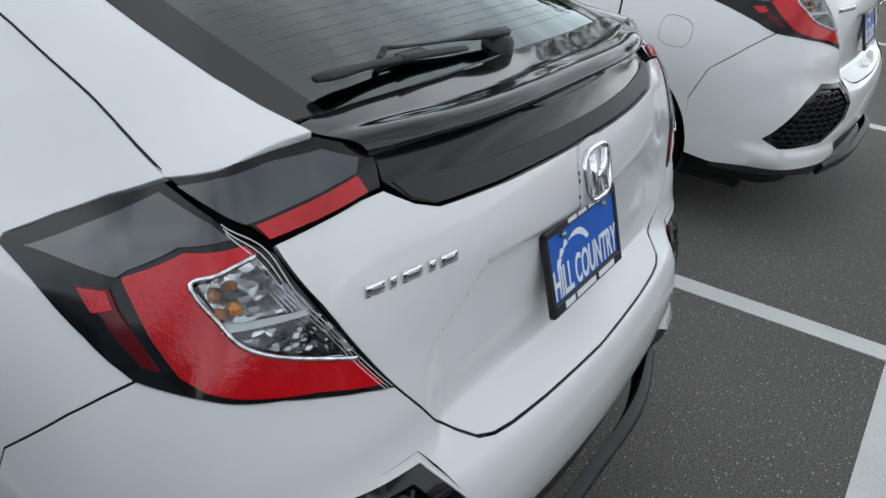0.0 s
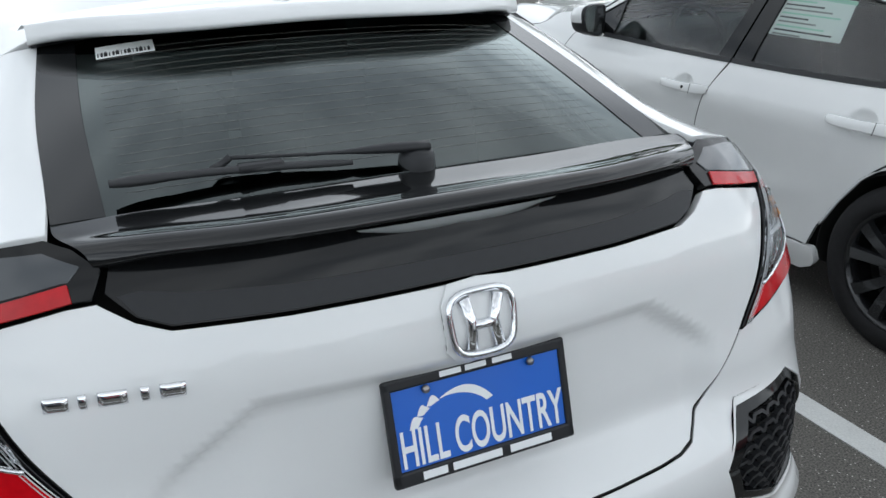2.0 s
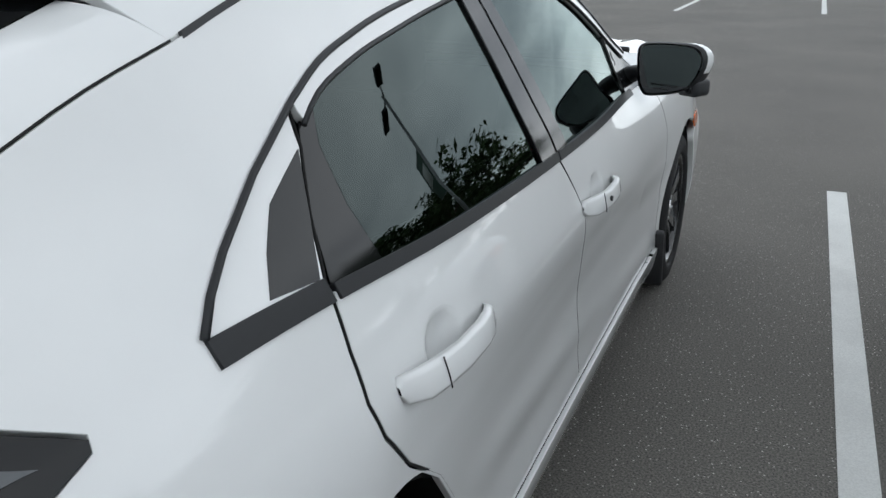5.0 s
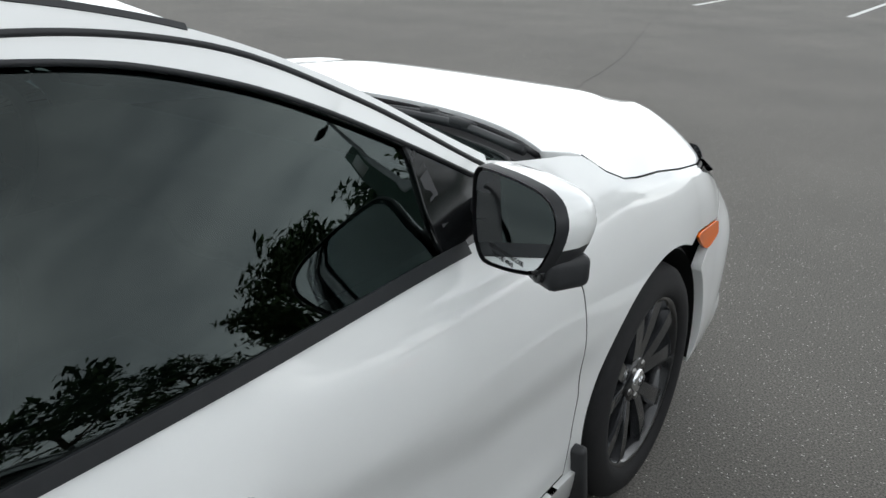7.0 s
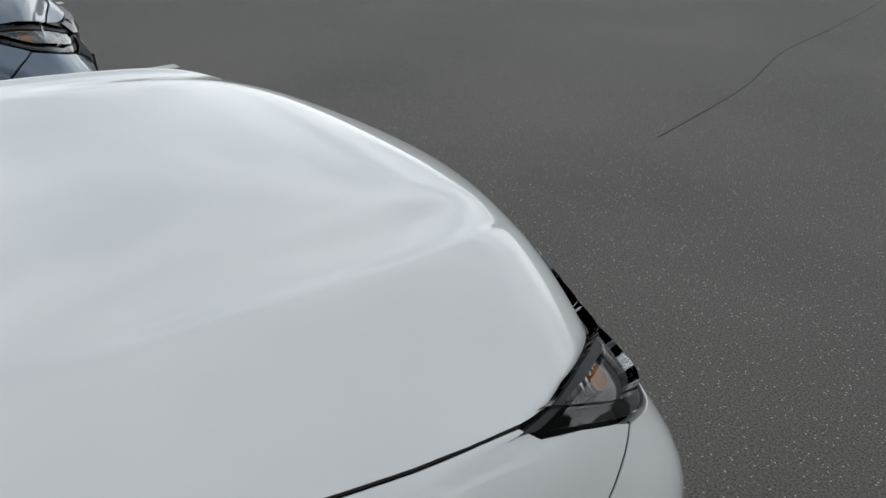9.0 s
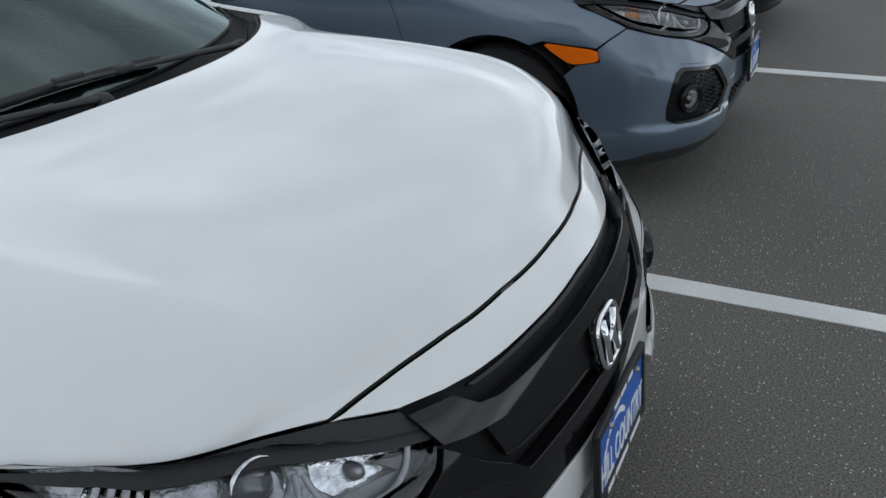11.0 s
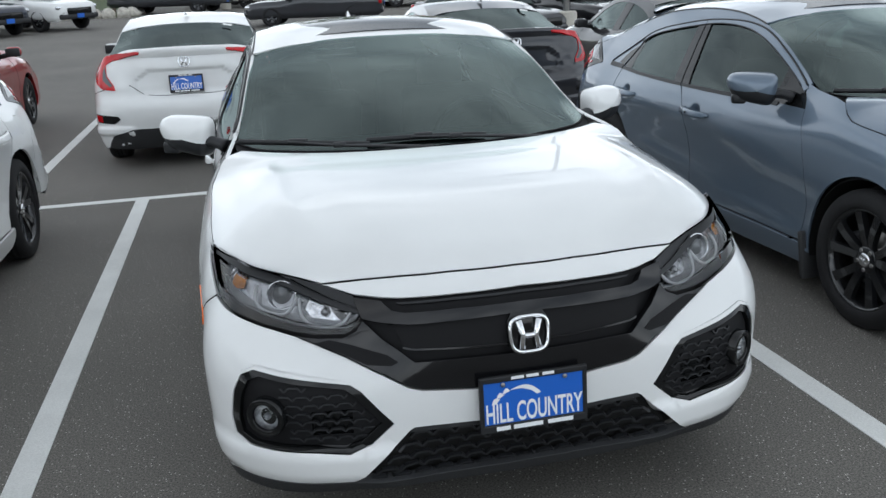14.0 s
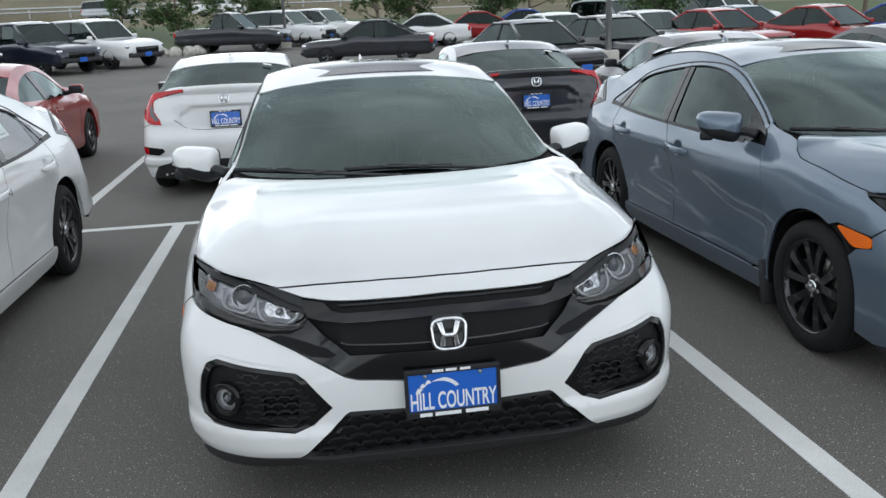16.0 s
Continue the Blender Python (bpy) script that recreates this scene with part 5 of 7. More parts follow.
        for i in range(4):                                 # bright ribs along the inner edge of the clear section
            cc = np.array([(5.062 - i * .007, 1.022), (5.104 - i * .008, .986), (5.160 - i * .010, .930)])
            vf = tube(body(cc[:, 0], cc[:, 1], .0085), .0013, 5)
            make("chrome_fin", *(vf if k > 0 else flipped(vf)), LAMP_SILVER, lm)
        for i in range(3):                                 # edges of the lens wall towards the tailgate
            cc = curve([(4.955 + i * .006, 1.085 - i * .004), (5.052 - i * .007, 1.056 - i * .005), (5.095 - i * .007, 1.006), (5.168 - i * .007, .927), (5.243 - i * .006, .842)], 24)
            vf = tube(body(cc[:, 0], cc[:, 1], .0085), .0009, 5)
            make("lens_edge", *(vf if k > 0 else flipped(vf)), GUIDE, lm)
        for s0, z0, r0 in ((4.945, 1.008, .010), (4.965, .990, .008), (4.995, .997, .011), (4.985, 1.022, .007)):
            pb = body(s0, z0, .004)
            make("amber_bulb", *moved(lathe([(-.012, r0 * .4), (-.006, r0), (.002, r0), (.006, r0 * .5), (.007, .0005)], 7), Matrix.Translation((pb[0] * k, pb[1], pb[2])) @ Matrix.Rotation(-1.1 * k + s0 * 40, 4, "Z")), AMBER_DIM, lm, smooth_all=False)
        cc = curve([(5.028, 1.055), (4.96, 1.036), (4.900, 1.016), (4.925, .999), (4.953, .986), (5.012, .954), (5.05, .941), (5.103, .927), (5.183, .908)], 36)
        vf = tube(body(cc[:, 0], cc[:, 1], .011), .0036, 6)
        make("silver_edge", *(vf if k > 0 else flipped(vf)), LAMP_SILVER, lm)
        P("silver_bar", [(4.958, .981), (5.105, .986), (5.110, .980), (4.968, .971)], PRINT_WHITE, lm, sd, off=.010, gap=0, depth=.003, res=.02)
        P("side_reflector", [(4.694, .978), (4.762, .988), (4.790, .968), (4.868, .915), (4.84, .914), (4.765, .954)], RED_DARK, lm, sd, off=.007, gap=.001, depth=.004, res=.02, label="dark red side reflector")
        P("reflex_patch", [(4.703, .976), (4.758, .984), (4.780, .968), (4.745, .957)], RED_LENS, lm, sd, off=.0085, gap=0, depth=.003, res=.02)
        hlp = [(4.801, 1.112), (4.90, 1.130), (4.977, 1.143), (5.10, 1.153), (5.205, 1.160), (5.255, 1.150), (5.30, 1.128), (5.285, 1.095), (5.245, 1.093), (5.056, 1.066), (5.024, 1.080), (4.93, 1.094)]
        ht = P("tailgate_lamp", hlp, GLOSS_BLACK, tg, sd, off=.004, gap=.002, depth=.02, res=.02, label="tail lamp section on the tailgate")
        P("smoked_lens", [(4.835, 1.109), (4.93, 1.127), (5.08, 1.142), (5.206, 1.147), (5.268, 1.132), (5.25, 1.118), (5.038, 1.088), (5.012, 1.085), (4.93, 1.098)], SMOKE_LENS, ht, sd, off=.007, gap=0, depth=.004, res=.02)
        P("red_lens", [(5.030, 1.085), (5.25, 1.117), (5.258, 1.0965), (5.057, 1.0685)], RED_LENS, ht, sd, off=.009, gap=.001, depth=.004, res=.015)
    # badge: five plain chrome bars
    bars = []
    for s0, ln in ((5.215, .034), (5.262, .010), (5.286, .036), (5.338, .010), (5.362, .034)):
        q = np.linspace(s0, s0 + ln, 5)
        bars.append(flipped(tube(body(q, .983 - .002 * (q - s0), .003), .011, 8, (.35, 1.0))))
    make("badge", *join(*bars), CHROME, tg, label="chrome badge bars on the tailgate")
    eb = body(S_END, 1.0, .008)
    P("emblem_pad", [(S_END, 1.062), (S_END - .05, 1.058), (S_END - .064, 1.03), (S_END - .06, .96), (S_END - .04, .935), (S_END, .932)], paint, tg, "C", off=.006, gap=0, depth=.008, res=.01)
    emblem(tg, Matrix.Translation(eb) @ Matrix.Rotation(radians(-16), 4, "X"), .095)
    # ---- rear bumper
    rv = np.array([(4.875, .475), (4.91, .51), (5.02, .655), (5.10, .712), (5.285, .698), (5.355, .61), (5.325, .535), (5.16, .458), (4.95, .442)])
    rb = TAILGATE_LOW[:-1] + LAMP_LOW + BUMPER_SEAM[1:] + arch(-1.3485, 160, 178, 8) + [(4.70, .33), (4.85, .35), (5.0, .362), (5.15, .372), (5.24, .388), (5.30, .415), (5.40, .445), (S_END, .455)]
    bump_r = P("rear_bumper", rb, paint, root, "C", holes=[rv], depth=.03, label="painted rear bumper with faceted corner vents")
    P("diffuser", [(S_END, .458), (5.40, .448), (5.30, .418), (5.24, .391), (5.15, .375), (5.0, .365), (4.85, .353), (4.70, .333), (4.69, .31), (5.0, .325), (5.15, .31), (5.3, .27), (S_END, .25)], MATTE_BLACK, bump_r, "C", off=-.004, gap=0, depth=.03, label="black rear diffuser")
    lip = loft([[(0, -2.30, .36), (.3, -2.29, .355), (.55, -2.235, .34)], [(0, -2.325, .35), (.3, -2.315, .345), (.56, -2.25, .33)], [(0, -2.31, .30), (.3, -2.30, .295), (.55, -2.23, .28)]], 31, 9)
    sheet("diffuser_lip", lip, SATIN_BLACK, bump_r, .03, up=(0, -1, 0))
    for sd in ("R", "L"):
        c = rv.mean(0)
        vb = P("corner_vent", inset(rv, .001), GLOSS_BLACK, bump_r, sd, off=-.03, gap=0, depth=-.028, res=.03, label="black honeycomb corner vent with red reflector")
        P("vent_surround", rv, GLOSS_BLACK, vb, sd, off=-.004, gap=.002, depth=.02, holes=[(rv - c) * .86 + c], res=.02)
        mesh_grille("vent_mesh", (rv - c) * .84 + c, vb, sd, -.012, .03, SATIN_BLACK, .007)
        P("red_reflector", [(4.885, .488), (4.93, .545), (4.955, .545), (4.915, .488)], RED_DARK, vb, sd, off=-.006, gap=0, depth=.01, res=.02)
    # ---- plates
    plate(root, Matrix.Translation((0, -2.19, .842)) @ Matrix.Rotation(radians(-17), 4, "X") @ Matrix.Translation((0, -.012, 0)))
    plate(root, Matrix.Translation((0, 2.262, .472)) @ Matrix.Rotation(math.pi, 4, "Z") @ Matrix.Rotation(radians(-4), 4, "X"))
    # ---- mirrors: each is drawn in its own axes (u outwards along the glass, f forwards, z up)
    outline = soften([(.0, 1.046), (.012, 1.066), (.035, 1.073), (.12, 1.079), (.20, 1.079), (.235, 1.068), (.250, 1.042), (.243, 1.010), (.215, .965), (.195, .948), (.124, .928), (.05, .915), (.03, .922), (.008, .951)], 1)
    for k in (1, -1):
        def mm(vf):
            vf = [(.826 + .85 * u + .464 * f, .550 - .445 * u + .888 * f, z + .012) for u, f, z in vf[0]], vf[1]
            return vf if k > 0 else flipped(vf)
        layers = [(.0, 1.0, 0, 0), (.004, 1.025, 0, 0), (.018, 1.045, 0, 0), (.048, 1.03, -.002, -.001), (.078, .95, -.008, -.003), (.098, .80, -.014, -.006), (.110, .55, -.020, -.010), (.115, .25, -.022, -.012), (.116, .02, -.022, -.012)]
        cu, cz = .128, 1.005
        n = len(outline)
        V = [(cu + du + (q[0] - cu) * m, f, cz + dz + (q[1] - cz) * m) for f, m, du, dz in layers for q in outline]
        F = [(i * n + j, i * n + (j + 1) % n, (i + 1) * n + (j + 1) % n, (i + 1) * n + j) for i in range(len(layers) - 1) for j in range(n)]
        under = [outline[j][1] < 1.012 and outline[(j + 1) % n][1] < 1.012 for j in range(n)]

        def only(fs):
            ids = sorted({i for f in fs for i in f})
            mp = {a: b for b, a in enumerate(ids)}
            return [V[i] for i in ids], [tuple(mp[i] for i in f) for f in fs]
        mir = make("side_mirror", *mm(only([f for f in F if f[0] >= 2 * n and not under[f[0] % n]])), paint, root, label="painted door mirror with a black base")
        make("mirror_rim", *mm(only([f for f in F if f[0] < 2 * n])), SATIN_BLACK, mir)
        make("mirror_base", *mm(only([f for f in F if f[0] >= 2 * n and under[f[0] % n]])), SATIN_BLACK, mir, label="black lower shell")
        gl_ = [(cu + (q[0] - cu) * .93, .003, cz + (q[1] - cz) * .93) for q in outline]
        make("mirror_glass", *mm((gl_, [tuple(range(n))[::-1]])), MIRROR, mir, smooth_all=False, label="mirror glass")
        if k > 0:
            for row, uu, zz in (("OBJECTS IN MIRROR ARE CLOSER", .112, .953), ("THAN THEY APPEAR", .104, .941)):
                turn = Matrix(((.85, 0, -.464, .826 + .85 * uu + .464 * .0022), (-.445, 0, -.888, .550 - .445 * uu + .888 * .0022), (0, 1, 0, zz + .012), (0, 0, 0, 1)))
                text_mesh(row, .0105, PRINT_BLACK, mir, turn, squash=.66, bold=.0001)
        make("mirror_arm", *mm(tube(curve([(-.085, .075, .958), (-.04, .068, .972), (.0, .060, .975), (.06, .055, .972)], 10), [.036, .034, .032, .030, .03, .03, .03, .03, .03, .028], 10, (1, .8))), SATIN_BLACK, mir)
        if k > 0:
            pod = make("camera_pod", *mm(join(box((.190, .050, .952), (.075, .075, .052), .014, 3), box((.165, .040, .972), (.05, .06, .03), .010, 2))), SATIN_BLACK, mir, label="black camera housing under the mirror")
            make("camera_lens", *mm(moved(lathe([(0, .015), (.006, .014), (.006, .008), (.004, .001)], 16, "y"), pose(.196, .012, .950, 0, 0, 180))), GLOSS_BLACK, pod)
    # ---- inside: seats, dashboard, wheel
    for sx in (-.36, .36):
        for yy, zz in ((.0, .0), (-.85, .0)):
            st = make("seat", *join(box((sx, yy + .12, .56), (.50, .50, .20), .06, 3), box((sx, yy - .20, .80), (.50, .16, .58), .06, 3, Matrix.Rotation(radians(-16), 3, "X")), box((sx, yy - .30, 1.13), (.25, .10, .18), .04, 3)), TRIM_FABRIC, root, label="dark cloth seat")
    make("dashboard", *join(box((0, .68, .86), (1.36, .42, .18), .06, 3), box((0, .45, .66), (.30, .5, .4), .05, 2)), DASH, root, label="dark dashboard")
    sw = moved(lathe([(.015 * math.cos(a), .18 + .015 * math.sin(a)) for a in np.linspace(0, 2 * math.pi, 9)], 32, "y"), pose(-.36, .36, .90, -22))
    make("steering_wheel", *join(sw, box((-.36, .37, .90), (.12, .03, .10), .02, 2), box((-.36, .37, .90), (.34, .02, .035), .008, 2)), DASH, root)
    make("headliner", *loft_tris(loft([[(0, .05, 1.33), (.3, .05, 1.32), (.55, .05, 1.26)], [(0, -.6, 1.40), (.3, -.6, 1.395), (.55, -.6, 1.32)], [(0, -1.3, 1.35), (.3, -1.3, 1.345), (.52, -1.3, 1.28)]], 15, 12)), BEIGE, root)
    make("inner_mirror", *box((0, .25, 1.245), (.24, .03, .065), .012, 2), DASH, root)
    make("camera_housing", *box((0, .17, 1.315), (.12, .09, .03), .01, 2), DASH, root)
    # ---- wheels
    for yy in (1.3485, -1.3485):
        for k in (1, -1):
            wheel(root, .782 * k, yy, k, rim, face)
    return root


def loft_tris(g):
    r, c = g.shape[:2]
    return [tuple(p) for p in g.reshape(-1, 3)], [(i * c + j, i * c + j + 1, (i + 1) * c + j + 1, (i + 1) * c + j) for i in range(r - 1) for j in range(c - 1)]


def repaint(ob, swaps):
    """Gives a copied thing meshes of its own wherever one of its materials changes."""
    done = {}
    for o in ob.children_recursive:
        if o.type == "MESH" and o.data.materials and o.data.materials[0] in swaps:
            key = o.data.name
            if key not in done:
                me = o.data.copy()
                me.materials[0] = swaps[o.data.materials[0]]
                done[key] = me
            o.data = done[key]
    return ob


def saloon(name, paint, label, group=""):
    """Four-door saloon seen from behind: notchback, C-shaped lamps, lip spoiler."""
    root = tagged(new(name), label=label, category="car", group=group)
    P = panel
    top = [(S_END, 1.055), (5.45, 1.055), (5.2, 1.045), (5.0, 1.04), (4.8, 1.03), Y(-1.6, 1.02), Y(-1.3, .985), Y(-.8, .96), Y(.6, .94), Y(.76, .96), Y(.72, 1.05), Y(.95, 1.015)] + HOOD_EDGE[::-1][:-1] + [(.585, .79), (.4, .79), (0, .80)]
    P("body", [(0, .22), (.95, .20)] + arch(1.3485, -16, 194, 30) + [Y(.93, .20), Y(-.93, .20)] + arch(-1.3485, -14, 196, 30) + [(4.8, .20), (5.15, .24), (5.4, .30), (S_END, .30)] + top, paint, root, "C", gap=0, depth=.03, res=.024, label="painted body shell")
    P("inner_body", [(0, .3), Y(1.6, .75), Y(.9, .3), Y(-.9, .3), Y(-1.0, .75), Y(-1.65, .75), (S_END, .3), (S_END, .8), (4.8, .95), Y(0, .9), (.6, .74), (0, .74)], DARK_VOID, root, "C", off=-.07, gap=0, depth=0, res=.09)
    make("floor_pan", *box((0, 0, .21), (1.5, 3.9, .05), .02), DARK_VOID, root)
    e3 = np.array([body(s, z, -.001) for s, z in HOOD_EDGE] + [(.712, .962, 1.0)])
    rows = [[(0, yc, zc), (e[0] * .45, yc * .9 + e[1] * .1, zc), (e[0] * .75, yc * .6 + e[1] * .4, zc - (zc - e[2]) * .25), tuple(e)] for e, (yc, zc) in zip(e3[::2], ((2.12, .838), (1.93, .918), (1.73, .962), (1.54, .982), (1.37, .994), (1.26, .999), (1.185, 1.002)))]
    sheet("bonnet", loft(rows, 25, 20), paint, root, .015)
    wtop = curve([(.70, 1.003), (.52, 1.102), (.19, 1.24), (.0, 1.285), (-.35, 1.29), (-.65, 1.25), (-.95, 1.16), (-1.15, 1.06), (-1.25, .995)], 40)
    rail = curve([(.72, 1.06), (.40, 1.235), (.18, 1.315), (-.05, 1.362), (-.35, 1.375), (-.7, 1.35), (-1.0, 1.275), (-1.3, 1.15), (-1.62, 1.03)], 40)
    for sd in ("R", "L"):
        P("window_glass", between(wtop, .66, -1.24) + between(BELT, .56, -1.2)[::-1], GLASS_DARK, root, sd, off=-.006, gap=0, depth=0, res=.06, label="dark tinted side windows")
        P("door_pillar", between(wtop, -.30, -.5) + [Y(-.42, .94), Y(-.22, .94)], GLOSS_BLACK, root, sd, off=.001, gap=0, depth=.006, res=.05)
        P("roof_rail", between(rail, .72, -1.62) + [Y(-1.6, 1.0), Y(-1.3, .985)] + between(wtop, .70, -1.25)[::-1], paint, root, sd, gap=0, res=.04, depth=.01)
        seams = [[Y(-.355, .93), Y(-.30, .845), Y(-.215, .65), Y(-.185, .30)], [Y(.795, .925), Y(.885, .756), Y(.915, .59), Y(.88, .30)], [Y(-1.24, .95), Y(-1.25, .79), Y(-1.08, .62), Y(-.93, .30)]]
        for q in seams:
            c = curve(q, 16)
            v = tube(body(c[:, 0], c[:, 1], -.001), .0035, 4)
            make("door_seam", *(v if sd == "R" else flipped(v)), DARK_VOID, root)
        for y0 in (-.075, -.95):
            v = tube(curve([on_body(y0 - .11, .79, .02), on_body(y0, .792, .036), on_body(y0 + .11, .79, .02)], 9), .014, 8, (.6, 1))
            make("handle", *(v if sd == "R" else flipped(v)), paint, root)
        lampc = [(4.66, .985), (4.80, 1.045), (5.0, 1.078), (5.2, 1.098), (5.37, 1.108), (5.34, 1.086), (5.14, 1.045), (5.045, 1.0), (5.07, .90), (5.15, .81), (5.165, .765), (5.04, .775), (4.9, .84), (4.77, .92)]
        lm = P("tail_lamp", lampc, RED_LENS, root, sd, off=.008, gap=0, depth=.02, res=.03, label="red C-shaped tail lamp")
        P("clear_lens", [(5.04, .985), (5.02, .93), (5.03, .86), (5.11, .80), (5.14, .81), (5.07, .89)], SMOKE_LENS, lm, sd, off=.011, gap=0, depth=.006, res=.03)
        arm = np.array(loft([[(.40, -2.150, 1.106), (.55, -2.100, 1.094), (.69, -2.015, 1.052)], [(.41, -2.160, 1.088), (.55, -2.120, 1.060), (.70, -2.050, 1.0)]], 12, 5, False)) + (0, -.012, .004)
        sheet("lamp_arm", arm * ((1 if sd == "R" else -1), 1, 1), RED_LENS, lm, .02, up=(0, -1, 0))
        v = tube(body(*curve([(5.06, .775), (4.86, .735), (4.68, .70)], 12).T, -.001), .004, 4)
        make("bumper_seam", *(v if sd == "R" else flipped(v)), DARK_VOID, root)
        P("bumper_reflector", [(4.93, .55), (5.18, .53), (5.20, .50), (5.14, .46), (4.95, .47)], GLOSS_BLACK, root, sd, off=.006, gap=0, depth=.012, res=.03)
        P("red_reflector", [(4.94, .54), (5.02, .535), (5.02, .475), (4.95, .48)], RED_LENS, root, sd, off=.010, gap=0, depth=.006, res=.03)
    glass = [[(0, .97, 1.01), (.3, .95, 1.01), (.55, .86, 1.005), (.70, .76, 1.01)], [(0, .55, 1.19), (.3, .53, 1.185), (.54, .48, 1.17), (.66, .40, 1.14)], [(0, .13, 1.358), (.3, .118, 1.35), (.5, .09, 1.33), (.605, .06, 1.30)]]
    sheet("windscreen", loft(glass, 21, 12), GLASS_SHIELD, root, 0)
    re3 = [body(*Y(y, float(np.interp(-y, -rail[:, 0], rail[:, 1]))), -.002) for y in (.155, -.1, -.4, -.75, -1.05)]
    rr = []
    for p, (yc, zc) in zip(re3, ((.13, 1.36), (-.08, 1.40), (-.4, 1.42), (-.75, 1.402), (-1.12, 1.325))):
        rr.append([(0, yc, zc), (p[0] * .45, yc + (p[1] - yc) * .2, zc - (zc - p[2]) * .14), (p[0] * .8, yc + (p[1] - yc) * .6, zc - (zc - p[2]) * .5), (p[0], p[1], p[2])])
    sheet("roof", loft(rr, 25, 20), paint, root, .01)
    redge = [body(*Y(y, float(np.interp(-y, -rail[:, 0], rail[:, 1]))), -.004) for y in (-1.06, -1.3, -1.58)]
    sheet("rear_glass", loft([[(0, -1.125, 1.32), (.3, -1.12, 1.31), tuple(redge[0])], [(0, -1.36, 1.235), (.3, -1.35, 1.228), tuple(redge[1])], [(0, -1.66, 1.118), (.3, -1.64, 1.112), tuple(redge[2])]], 25, 14), GLASS_DARK, root, 0, label="dark rear window")
    sheet("window_sticker", loft([[(.38, -1.17, 1.295), (.47, -1.17, 1.280)], [(.38, -1.21, 1.28), (.47, -1.21, 1.265)]], 4, 3, False) + (0, -.004, .008), PAPER, root, 0)
    sheet("boot_lid", loft([[(0, -1.62, 1.115), (.3, -1.60, 1.11), (.6, -1.52, 1.07), (.72, -1.55, 1.03)], [(0, -1.85, 1.12), (.3, -1.84, 1.117), (.6, -1.78, 1.09), (.71, -1.75, 1.04)], [(0, -2.08, 1.115), (.3, -2.06, 1.112), (.55, -2.0, 1.095), (.69, -1.91, 1.05)], [(0, -2.19, 1.135), (.3, -2.165, 1.13), (.55, -2.08, 1.108), (.66, -2.0, 1.06)], [(0, -2.20, 1.122), (.3, -2.175, 1.118), (.55, -2.09, 1.096), (.665, -2.01, 1.05)], [(0, -2.178, 1.05), (.3, -2.158, 1.05), (.55, -2.10, 1.045), (.66, -2.03, 1.035)]], 33, 24), paint, root, 0, label="painted boot lid with a raised lip")
    for q in ([(S_END, .70), (5.55, .70), (5.42, .72), (5.30, .81)], ):
        c = curve(q, 20)
        for k in (1, -1):
            v = tube(body(c[:, 0], c[:, 1], -.001), .004, 4)
            make("boot_seam", *(v if k > 0 else flipped(v)), DARK_VOID, root)
    P("diffuser", [(S_END, .40), (5.3, .40), (5.1, .34), (5.0, .22), (5.3, .20), (S_END, .20)], MATTE_BLACK, root, "C", off=.004, gap=0, depth=.03, res=.06)
    plate(root, Matrix.Translation((0, -2.205, .80)) @ Matrix.Rotation(radians(-6), 4, "X"))
    emblem(root, Matrix.Translation((0, -2.195, 1.0)) @ Matrix.Rotation(radians(-10), 4, "X"), .090)
    for k in (1, -1):
        v = join(box((.985, .50, 1.02), (.18, .11, .12), .045, 3))
        make("side_mirror", *(v if k > 0 else flipped(v)), paint, root)
        v = box((.985, .44, 1.015), (.165, .02, .10), .01, 2)
        make("mirror_glass", *(v if k > 0 else flipped(v)), SATIN_BLACK, root)
        v = tube([(.80, .53, .96), (.93, .50, .99)], .03, 8)
        make("mirror_arm", *(v if k > 0 else flipped(v)), SATIN_BLACK, root)
    make("interior", *join(box((0, -.2, .75), (1.3, 1.9, .3), .08, 2), box((0, .62, .9), (1.3, .3, .12), .05, 2), *[box((x, y, 1.02), (.45, .14, .42), .05, 2) for x in (-.36, .36) for y in (-.25, -1.0)]), TRIM_FABRIC, root)
    fin = loft([[(0, -.84, 1.40), (.03, -.84, 1.399)], [(0, -.90, 1.425), (.018, -.90, 1.40)], [(0, -.94, 1.445), (.01, -.94, 1.395)]], 9, 7)
    sheet("antenna_fin", fin, paint, root, 0)
    for yy in (1.3485, -1.3485):
        for k in (1, -1):
            wheel(root, .782 * k, yy, k, RIM_BLACK, RIM_GREY)
    return root


